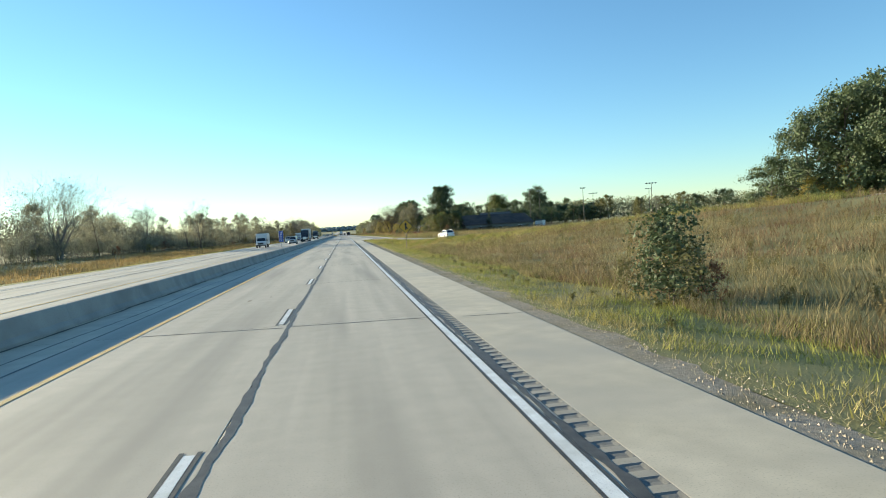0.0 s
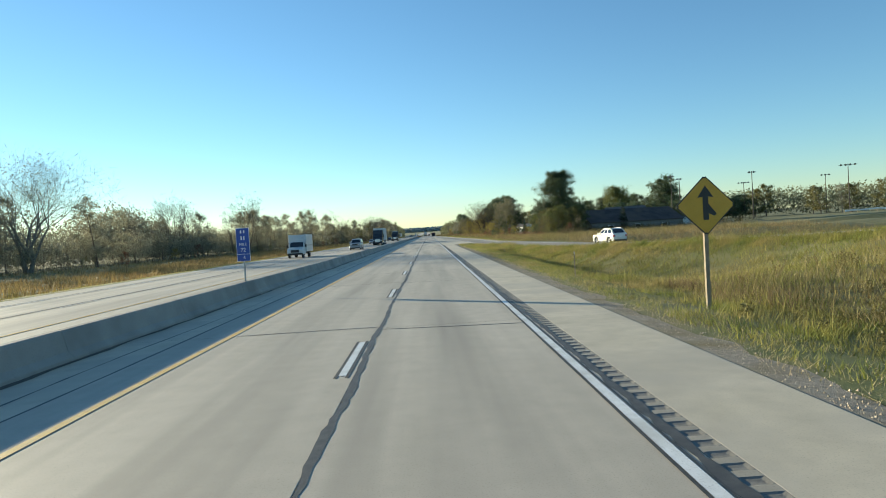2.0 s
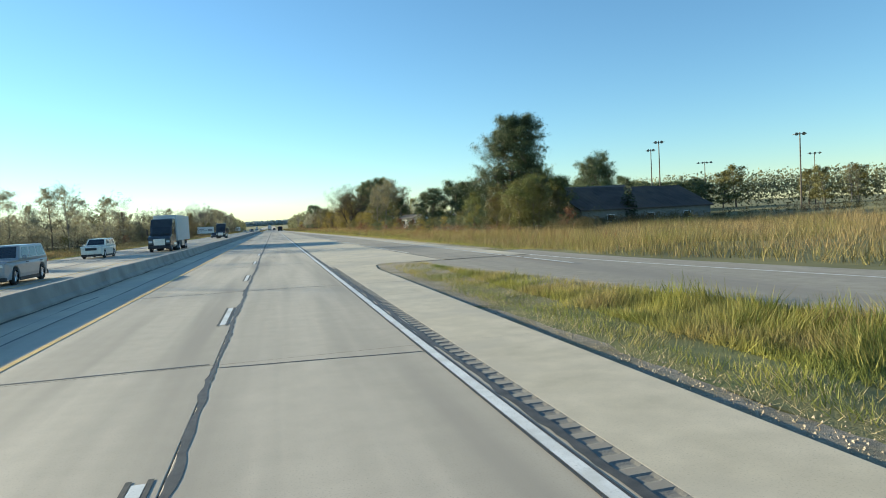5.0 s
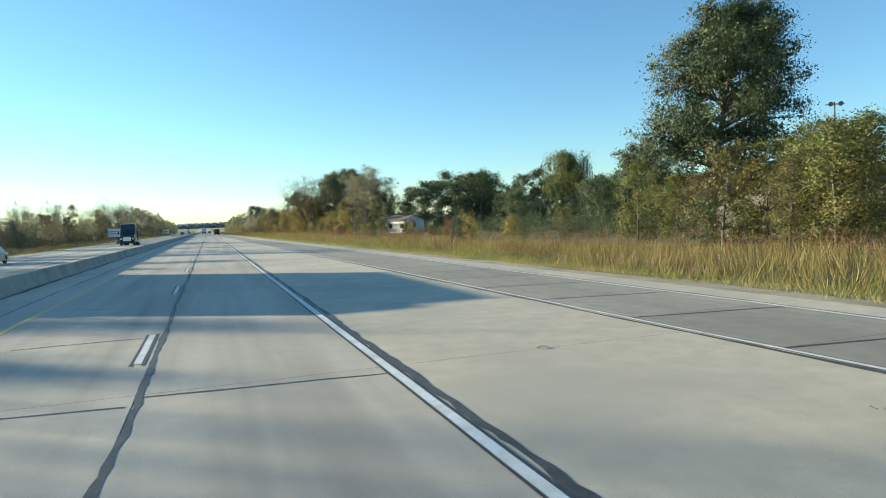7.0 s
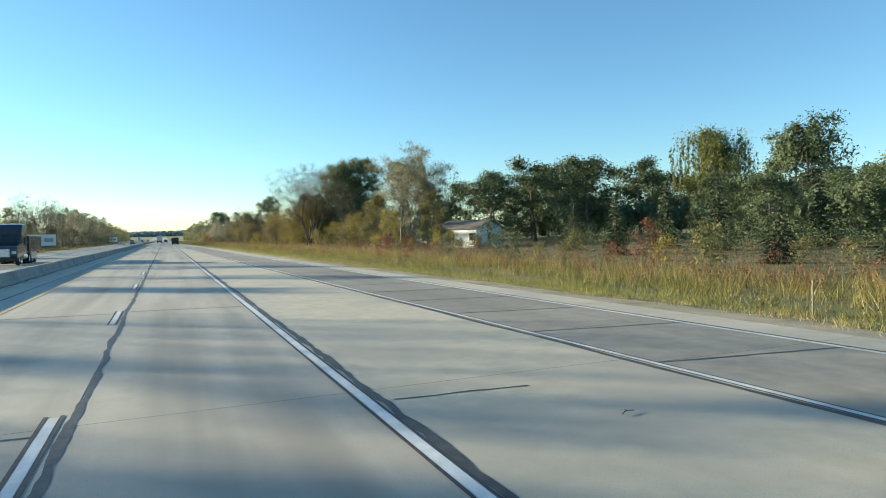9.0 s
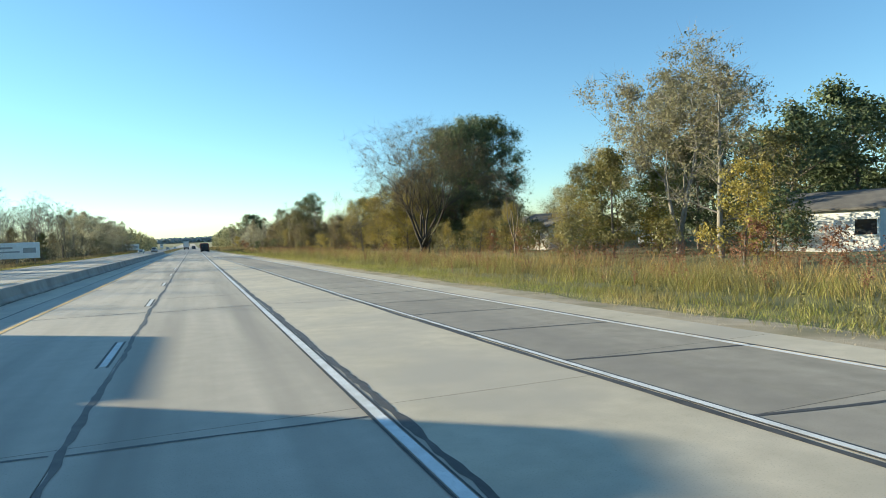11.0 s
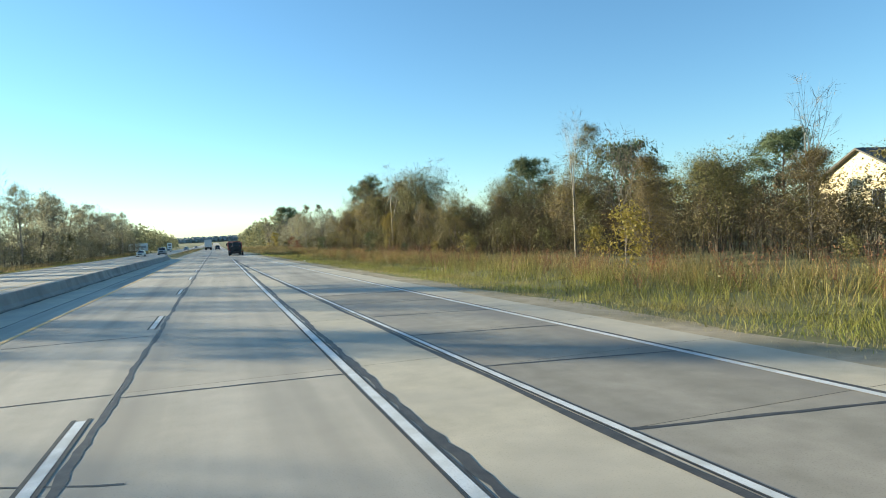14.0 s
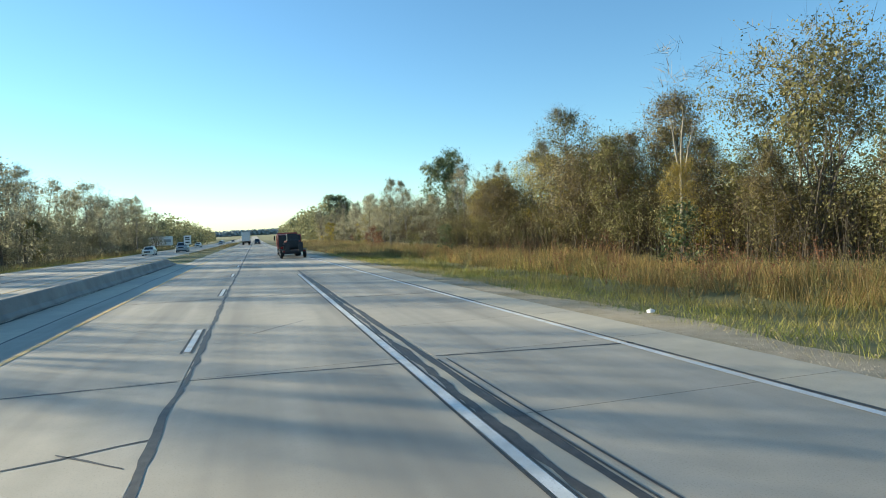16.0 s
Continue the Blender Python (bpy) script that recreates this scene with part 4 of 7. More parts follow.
P["near_multi"] = [build_tree("autumn_tree", "wide russet tree with several stems and a thinning crown", 171 + i, 9, 0.12, 0.10, "leaf_brown" if i else "leaf_olive", "bark", 19000, 0.36, 0.055, 5, 0.60, 0.25, 2, 7.6, stems=3, twig=3000, tri=True) for i in range(2)]
P["near_thin"] = [build_tree("thin_tree", "tall roadside tree with an airy thinning crown", 161 + i, 12, 0.17, 0.12, "leaf_olive", "bark", 8600, 0.52, 0.07, twig=2200, tri=True, width=7.5, limbs=22, shape=0.7, rise=0.6, sub=3) for i in range(2)]
P["gold"] = [build_tree("autumn_tree", "golden yellow autumn tree with a loose crown", 51 + i, 8, 0.13, 0.05, "leaf_gold", "bark", 4200, 0.5, 0.11, width=6.4, limbs=16, rise=0.55, sub=1, tri=True) for i in range(2)]
P["brown"] = [build_tree("autumn_tree", "russet brown autumn tree with thinning leaves", 61 + i, 9, 0.14, 0.08, "leaf_brown", "bark", 3600, 0.5, 0.09, twig=900, twig_w=0.016, width=5.6, limbs=16, shape=0.6, rise=0.8, tri=True) for i in range(3)]
P["thin"] = [build_tree("thin_tree", "tall thin tree with sparse pale leaves", 71 + i, 12, 0.15, 0.16, "leaf_pale", "pale_bark", 3000, 0.42, 0.085, twig=900, twig_w=0.014, width=6.0, limbs=18, shape=0.7, rise=0.9, tri=True) for i in range(2)]
P["bare"] = [build_tree("bare_tree", "bare grey tree with fine upright twigs", 81 + i, 11, 0.17, 0.16, None, "bark", top=4, spread=0.5, lift=0.45, fork=2, width=4.8, sides=3, twig=600, twig_w=0.022) for i in range(3)]
P["snag"] = [build_tree("dead_tree", "slender dead tree with a few bare branches", 91 + i, 10, 0.09, 0.4, None, "pale_bark", top=3, spread=0.5, lift=0.5, fork=2, width=2.6, sides=3, twig=250) for i in range(3)]
P["bush"] = [build_tree("bush", "leafy roadside bush with several stems", 101 + i, 3, 0.035, 0.08, k, "bark", 1000, 0.34, 0.085, width=3.3, limbs=12, sub=1, rise=0.9, shape=0.35, sides=4, tri=True) for i, k in enumerate(("leaf_olive", "leaf_gold", "leaf_red", "leaf_dark"))]
P["spruce"] = [build_spruce(121 + i, 8, 4.2) for i in range(2)]

rnd = random.Random(7)
used = set()


def plant(kind, x, y, height, which=None, turn=None, wide=1.0, group=""):
    """Puts a tree of that kind at a place, grown to that height."""
    i = rnd.randrange(len(P[kind])) if which is None else which
    proto = P[kind][i]
    h0 = {"near_multi": 9, "near_dark": 18, "near_green": 9, "far_olive": 10, "far_brown": 9, "near_olive": 10, "near_brown": 9, "near_gold": 8, "near_thin": 12, "broad": 10, "dark": 10, "olive": 10, "gold": 8, "brown": 9, "thin": 12, "bare": 11, "snag": 10, "bush": 3, "spruce": 8}[kind]
    s = height / h0
    m = Matrix.Translation((x, y, spot(x, y) - 0.05)) @ pose(0, 0, 0, 0, 0, rnd.uniform(0, 360) if turn is None else turn)
    if (kind, i) not in used:
        used.add((kind, i))
        ob = proto
        ob.matrix_basis = m
    else:
        ob = copy_thing(proto, m)
    ob.scale = (s * wide, s * wide, s)
    if group:
        ob["group"] = group
    return ob


# --- named trees along the merging lane
hero = build_tree("large_tree", "tall dark green tree with a full oval crown", 204, 16.5, 0.42, 0.31, "leaf_dark", "bark", 78000, 0.66, 0.09, tri=True, width=11.6, limbs=40, shape=0.45, sub=3, rise=0.4)
hero.matrix_basis = pose(35.0, 224.3, spot(35, 224.3) - 0.1, 0, 0, 30)
willow = build_tree("willow_tree", "weeping willow with hanging olive fronds", 212, 15.8, 0.45, 0.25, "leaf_willow", "bark", 17000, 0.6, 0.13, tri=True, width=13.5, limbs=26, shape=0.5, droop=3.6, long=1.3)
v, f = leaves(leader_proto(212, 15.8, 0.45, 0.45, 12.5, 26, 0.5)[1], 11000, 0.9, 0.13, np.random.default_rng(77), 0.8, 0.0, 1.2, True)
mesh_ob("upper_crown", v, f, M["leaf_willow"], willow)
willow.matrix_basis = pose(79.0, 316.0, spot(79, 316) - 0.1)
twist = build_tree("bare_tree", "large half-bare tree with twisting grey limbs", 223, 16.8, 0.31, 0.08, "leaf_brown", "dark_bark", 15000, 0.5, 0.06, 5, 0.66, 0.15, 2, 17.5, stems=3, twig=11000, twig_w=0.014)
twist.matrix_basis = pose(28.2, 370.5, spot(28.2, 370.5) - 0.1, 0, 0, 60)
sparse = build_tree("sparse_tree", "large thinning tree with pale sparse leaves", 231, 15.8, 0.32, 0.12, "leaf_pale", "pale_bark", 30000, 0.62, 0.08, 5, 0.62, 0.25, 2, 19.0, twig=6000, twig_w=0.018)
sparse.matrix_basis = pose(35.5, 334.0, spot(35.5, 334) - 0.1)
grey_left = build_tree("grey_tree", "wide pale tree losing its leaves beyond the field", 241, 21.5, 0.36, 0.14, "leaf_pale", "pale_bark", 1200, 0.6, 0.12, 5, 0.62, 0.3, 2, 23, stems=3, sides=4, twig=3600, twig_w=0.022)
grey_left.matrix_basis = pose(-64.5, 160.7, spot(-64.5, 160.7) - 0.1)

plant("near_dark", 41.5, 380.5, 18.8, 0, 20, 1.0)
plant("near_dark", 38.5, 385, 17.8, 0, 140, 1.05)
plant("near_dark", 37.0, 378.5, 17.0, 0, 230, 1.0)
plant("near_dark", 58, 427, 11.0, 0, 250, 1.2)
plant("near_dark", 53, 433, 8.5, 0, 60, 1.2)
plant("near_gold", 51, 362, 10.0, 1, 40, 1.0)
for x, y, h, k in ((33.5, 351.5, 3.0, "near_gold"), (31.8, 354.5, 5.0, "near_olive"), (29.5, 357, 4.6, "near_gold"), (34.0, 358, 4.0, "near_olive"), (33.0, 361, 5.0, "near_brown"), (27.5, 362, 3.6, "near_olive"),
                   (31.5, 211.8, 6.4, "near_green"), (33.4, 211.5, 7.0, "near_green"),
                   (33.5, 226, 5.0, "near_green"), (31.5, 221.5, 5.0, "near_brown"), (36.0, 222.0, 6.0, "near_green"), (33.0, 217.5, 6.2, "near_green"), (37.5, 219.5, 7.0, "near_green"), (40.5, 221.0, 7.2, "near_green"),
                   (31.0, 214.2, 5.0, "near_olive"), (35.0, 215.5, 7.2, "near_green"), (39.5, 217.0, 7.4, "near_green"), (34.5, 212.6, 6.2, "near_olive")):
    plant(k, x, y, h, wide=1.25)
plant("near_olive", 36.5, 371, 6.5, 0, 40, 1.3)
plant("near_olive", 34.0, 366, 5.0, 1, 70, 1.4)
plant("near_brown", 39.0, 374, 7.0, 0, 70, 1.3)
plant("near_gold", 26.5, 385.5, 8.4, 0, 10, 0.95)
plant("near_gold", 23.0, 381, 7.6, 1, 80)
plant("near_gold", 31.5, 388.5, 7.4, 0, 140, 1.0)
plant("near_gold", 30.5, 386, 10.8, 1, 220, 1.1)
plant("near_gold", 27.0, 379, 6.8, 0, 300, 1.2)
plant("near_gold", 27.6, 375.5, 8.0, 1, 10, 1.1)
plant("near_olive", 31.0, 377.5, 9.0, 0, 110, 1.2)
plant("near_gold", 33.5, 382, 8.5, 0, 210, 1.2)
plant("bush", 25.8, 373.5, 2.6, 1, 40, 1.3)
plant("bush", 29.5, 374.0, 2.8, 0, 90, 1.4)
plant("near_olive", 35.5, 398, 7.5, 0, 60, 1.2)
plant("near_olive", 35.0, 390, 10.5, 1, 10, 1.1)
plant("near_gold", 26.8, 359, 3.6, 1, 30, 0.6)
plant("near_gold", 31.0, 353.0, 5.0, 1, 200, 0.7)
plant("near_olive", 31.5, 341.5, 7.5, 1, 200, 1.1)
plant("near_gold", 28.5, 337.5, 5.6, 0, 100, 0.9)
plant("bare", 30.0, 350, 8.6, 0)
plant("bare", 29.0, 381, 12, 1)
plant("thin", 38.0, 339, 14.5, 0, 0, 1.3)
plant("thin", 31.5, 326, 12.5, 1, 0, 1.4)
plant("olive", 31.0, 336, 8.5)
plant("olive", 36.0, 326, 8)
plant("gold", 28.0, 321, 5.5)
plant("near_green", 33.0, 340, 7.6, 0, None, 1.15)
plant("spruce", 47.5, 251, 7.4, 0, 30, 1.0, "spruces along the yards")
plant("near_green", 36.5, 337.5, 6.6, 1, 90, 1.3)
plant("near_dark", 41.5, 338.5, 9.5, 0, 130, 0.9)
plant("spruce", 46.0, 248, 8.6, 1, 0, 1.0, "spruces along the yards")
plant("broad", 50.5, 247.5, 7.6, 1, 60, 1.05)
plant("near_green", 43.5, 240.5, 5.0, 0, 200, 1.2)
plant("near_green", 36.8, 374.9, 4.6, 0, 20, 1.3)
plant("near_green", 40.5, 377.5, 5.2, 1, 80, 1.3)
plant("broad", 98.5, 314, 17.3, 1, 0, 1.0)
plant("broad", 101, 318, 15.5, 0, 70, 1.1)
plant("broad", 60, 322, 12.5, 0, 50, 1.2)
plant("broad", 52, 338, 11.5, 2, 90, 1.2)
plant("broad", 66, 336, 13, 1, 90, 1.2)
for x, y, h, k in ((46, 254, 6.5, "broad"), (51, 288, 7.0, "broad"), (49, 281, 6.5, "broad")):
    plant(k, x, y, h, wide=1.1)
for x, y, h in ((36.4, 286, 5.4), (41, 266, 4.5), (52, 297, 7.5), (58, 283, 6.5), (47, 262, 6.0), (52, 267, 8.0), (63, 270, 9), (33.5, 268, 4.5), (70, 262, 9.5), (43, 223, 6.5), (52, 219.5, 7.0), (79, 305, 9), (54.6, 248, 8.6), (42, 300, 6.0), (48, 286, 7.5)):
    plant("spruce", x, y, h, group="spruces along the yards")
# growth under the tall tree
for x, y, h, k in ((31, 219, 6.5, "olive"), (34.5, 215, 5.5, "olive"), (30, 226, 6.0, "near_green"), (37, 212, 5.0, "olive"), (40.5, 220, 6.8, "broad")):
    plant(k, x, y, h)
# dark trees behind the barn and yards
for i in range(26):
    x, y = 62 + i * 2.6 + rnd.uniform(-4, 4), 262 + rnd.uniform(-12, 22) + 1.6 * i
    plant("dark", x, y, rnd.uniform(6.5, 9.0), wide=1.45, group="dark trees behind the yards")
for i in range(16):
    x = 54 + i * 5.5 + rnd.uniform(-3, 3)
    plant("dark", x, 345 + rnd.uniform(-10, 16), rnd.uniform(10, 13.5), wide=1.15, group="dark trees behind the yards")
for i in range(20):
    plant(rnd.choice(("dark", "olive", "dark", "thin")), 118 + i * 4 + rnd.uniform(-6, 6), 285 - i * 7.0 + rnd.uniform(-8, 8), rnd.uniform(8, 12), wide=1.3, group="trees along the hilltop")
# tall trees on the hill beyond the ramp
for x, y, h in ((83, 88, 19.5), (90, 93, 17.5), (93, 84, 21), (84, 106, 8.5), (92, 112, 8.5), (80, 78, 16), (96, 100, 16), (99, 125, 7), (73.5, 90, 14.5), (77, 86, 17), (70.5, 95, 10)):
    plant("broad", x, y, h, wide=1.0, group="tall trees beyond the ramp")
for x, y, h in ((80, 89, 8), (72.0, 87, 5.5), (75.5, 85, 6.5), (68.5, 92, 4.0), (82, 97, 6), (84, 108, 6)):
    plant("gold", x, y, h, 1)
# the wood along the outer verge, thicker as it goes on
for i in range(74):
    y = 398 + i * 3.4 + rnd.uniform(-2, 2)
    base = 24.5 - 0.018 * max(0, y - 470) + 3.5 * math.sin(y * 0.09) + (4 if y < 430 else 0)
    x = base + rnd.choice((0, 1.5, 5, 9, 13)) + rnd.uniform(-1.5, 1.5)
    k = rnd.choice(("olive", "brown", "brown", "olive", "thin" if y > 470 else "brown", "gold", "bare", "broad"))
    h = {"gold": 7.0, "olive": 8.5, "brown": 9.0, "thin": 11.5, "bare": 10.5, "broad": 9.5}[k] * rnd.uniform(0.75, 1.1)
    if k == "broad" and y <= 500:
        k = "brown"
    if y < 462:
        h *= 0.72
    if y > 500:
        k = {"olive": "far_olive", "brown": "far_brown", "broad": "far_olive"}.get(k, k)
    if y < 485 and x < 34 and k in ("olive", "brown", "gold", "thin"):
        k = "near_" + k
    plant(k, x, y, h, group="trees of the roadside wood")
for i in range(26):
    y = 404 + i * 9.5 + rnd.uniform(-3, 3)
    if 424 < y < 456:
        continue
    plant(rnd.choice(("snag", "bare", "snag")), 26 + rnd.uniform(-2, 8), y, rnd.uniform(8, 12.5), group="bare trees of the roadside wood")
plant("near_thin", 45.0, 443.5, 15.0, 1, 0, 0.75)
plant("broad", 54, 449, 13, 0)
plant("near_gold", 25.8, 478, 8.0, 0, 20, 1.0)
plant("near_gold", 28.5, 487, 9.0, 1, 120, 1.0)
plant("near_gold", 24.8, 494, 7.0, 0, 220, 0.9)
plant("near_multi", 26.2, 453.5, 11.6, 0, 0, 0.95)
plant("near_multi", 25.5, 471, 9.6, 1, 40, 1.0)
plant("near_multi", 30.0, 478, 9.0, 0, 140, 1.1)
plant("near_multi", 24.8, 437, 7.0, 1, 200, 0.9)
plant("near_multi", 33.0, 441, 9.0, 0, 250, 1.0)
plant("near_multi", 30.5, 423, 8.0, 1, 80, 1.0)
plant("near_multi", 35.0, 412, 8.0, 0, 310, 1.0)
plant("near_multi", 24.5, 489, 8.6, 1, 100, 1.0)
plant("near_dark", 45.0, 460, 12.5, 0, 100, 1.1)
plant("snag", 24.2, 460.5, 12.0, 0, 0, 1.3)
plant("near_gold", 23.5, 459.5, 5.5, 0, 0, 0.6)
plant("near_brown", 27, 464, 10, 1, 0, 1.1)
plant("near_olive", 24.5, 467, 8.0, 1)
plant("near_brown", 25, 447, 6.0)
plant("broad", 55, 606, 22, 1, 0, 0.9)
plant("broad", 37.7, 732, 20, 0, 0, 1.1)
plant("broad", 43, 738, 16, 2, 0, 1.1)
# low growth between the reeds and the yards
for i in range(30):
    y = 300 + i * 2.6 + rnd.uniform(-1, 1)
    if 299 < y < 321:
        continue
    plant("bush", 34.5 + rnd.uniform(-3.5, 4.5), y, rnd.uniform(2.2, 3.8), rnd.choice((0, 0, 1, 3, 3)), wide=1.2, group="bushes along the yards")
for i in range(26):
    y = 236 + i * 3.1 + rnd.uniform(-1.2, 1.2)
    plant("bush", 25.2 + rnd.uniform(-1.8, 3.0), y, rnd.uniform(1.5, 2.6), rnd.choice((0, 0, 3, 2, 1)), wide=0.9, group="saplings behind the reeds")
for x, y, h in ((36.8, 364, 3.0), (35.8, 367.5, 3.4), (37.2, 370, 3.2), (35.0, 361.5, 2.8), (33.5, 364.5, 2.6), (38.5, 366.5, 3.0), (31.5, 367.5, 2.4)):
    plant("bush", x, y, h, 3 if x > 35 else 0, wide=1.25, group="bushes along the yards")
# low bushes at the wood's edge
for i in range(52):
    y = 205 + i * 7.1 + rnd.uniform(-2, 2)
    e = outer_edge(y)
    far = 15.5 if y < 390 else 12.0
    plant("bush", e + far + rnd.uniform(-1.5, 5), y, rnd.uniform(1.3, 3.2), rnd.choice((0, 0, 1, 2, 3)), group="bushes at the wood's edge")
plant("bush", 10.0, 16.4, 2.4, 3, 0, 1.0)
plant("bush", 10.2, 16.9, 2.1, 3, 130, 1.15)
plant("bush", 9.8, 16.7, 1.7, 3, 250, 1.3)
plant("bush", 10.3, 16.1, 1.5, 0, 70, 1.3)
plant("bush", 9.2, 17.6, 1.1, 0, 40, 0.8)
plant("bush", 10.9, 15.9, 1.0, 2, 40, 0.9)
plant("bush", 27.8, 150.2, 1.1, 3, 20, 1.5)
# --- the wood beyond the oncoming lanes
def left_edge(y):
    return lerp_table([(-50, -82), (0, -76), (150, -66), (230, -52), (330, -40), (420, -31), (520, -27), (900, -29)], y)


def lower_growth(y):
    """True where the wood stands low between its tall groups."""
    return (np.sin(y * 0.62) + np.sin(y * 0.27 + 1) < 0.35) | ((y > 443) & (y < 458))


for i in range(108):
    y = 20 + i * 5.8 + rnd.uniform(-3, 3)
    x = left_edge(y) - rnd.choice((0, 3, 6, 10, 15)) + rnd.uniform(-2, 2)
    k = rnd.choice(("far_olive", "far_brown", "far_olive", "bare", "far_brown", "thin", "bare"))
    if 330 < y < 540 and k.startswith("far_"):
        k = k[4:]
    h = {"olive": 14, "brown": 13.5, "far_olive": 14, "far_brown": 13.5, "bare": 15.5, "thin": 15.5}[k] * rnd.uniform(0.7, 1.06) * (0.76 if 345 < y < 432 else 0.85 if 268 < y < 325 else 0.97)
    if y > 225 and lower_growth(y):
        if y > 330:
            plant("bare", x - 1.5, y + 1.0, min(15.5, h * 1.12), group="trees beyond the oncoming lanes")
        h = min(h, 0.225 * abs(x))
    plant(k, x, y, h, group="trees beyond the oncoming lanes")
for x, y, h, k in ((-34, 468, 14, "bare"), (-33.5, 488, 14, "bare"), (-31, 497, 13, "thin"),
                   (-42.5, 281, 13, "far_olive"), (-41, 286, 14, "thin"), (-43, 293, 15, "bare"), (-40, 312, 13, "thin")):
    plant(k, x, y, h, group="trees beyond the oncoming lanes")
for i in range(15):
    plant(rnd.choice(("thin", "bare", "far_olive")), -29.5 - rnd.uniform(0, 5), 505 + i * 9 + rnd.uniform(-3, 3), rnd.uniform(12.5, 16), wide=1.15, group="trees beyond the oncoming lanes")
plant("bare", -48.0, 231.3, 17.3, 1, 0, 1.15)
plant("bare", -51.0, 226, 12, 2)
for x, y, h in ((-49, 243, 12.5), (-52, 251, 13), (-49.5, 259, 11), (-47, 272, 12), (-50, 236, 12)):
    plant("far_olive", x, y, h, group="trees beyond the oncoming lanes")
plant("snag", -50, 233, 13, 0)
for i in range(24):
    y = 30 + i * 15 + rnd.uniform(-5, 5)
    plant("bush", left_edge(y) + rnd.uniform(1, 6), y, rnd.uniform(1.5, 3), rnd.choice((0, 1, 2)), group="bushes beyond the oncoming lanes")


for kind, protos in P.items():                   # take away the kinds that stand nowhere
    for i, proto in enumerate(protos):
        if (kind, i) not in used:
            for child in list(proto.children):
                bpy.data.objects.remove(child)
            bpy.data.objects.remove(proto)


def filler_lumps(centres, radii, rng):
    """Rough filler lumps added inside the crowns, one round each centre: vertices and faces."""
    bm = bmesh.new()
    bmesh.ops.create_icosphere(bm, subdivisions=2, radius=1.0)
    base = np.array([tuple(v.co) for v in bm.verts])
    tri = np.array([[v.index for v in f.verts] for f in bm.faces])
    bm.free()
    k = len(base)
    v = centres[:, None, :] + base[None] * radii[:, None, :] * rng.uniform(0.45, 1.3, (len(centres), k, 1))
    f = tri[None] + (np.arange(len(centres)) * k)[:, None, None]
    return v.reshape(-1, 3), f.reshape(-1, 3)


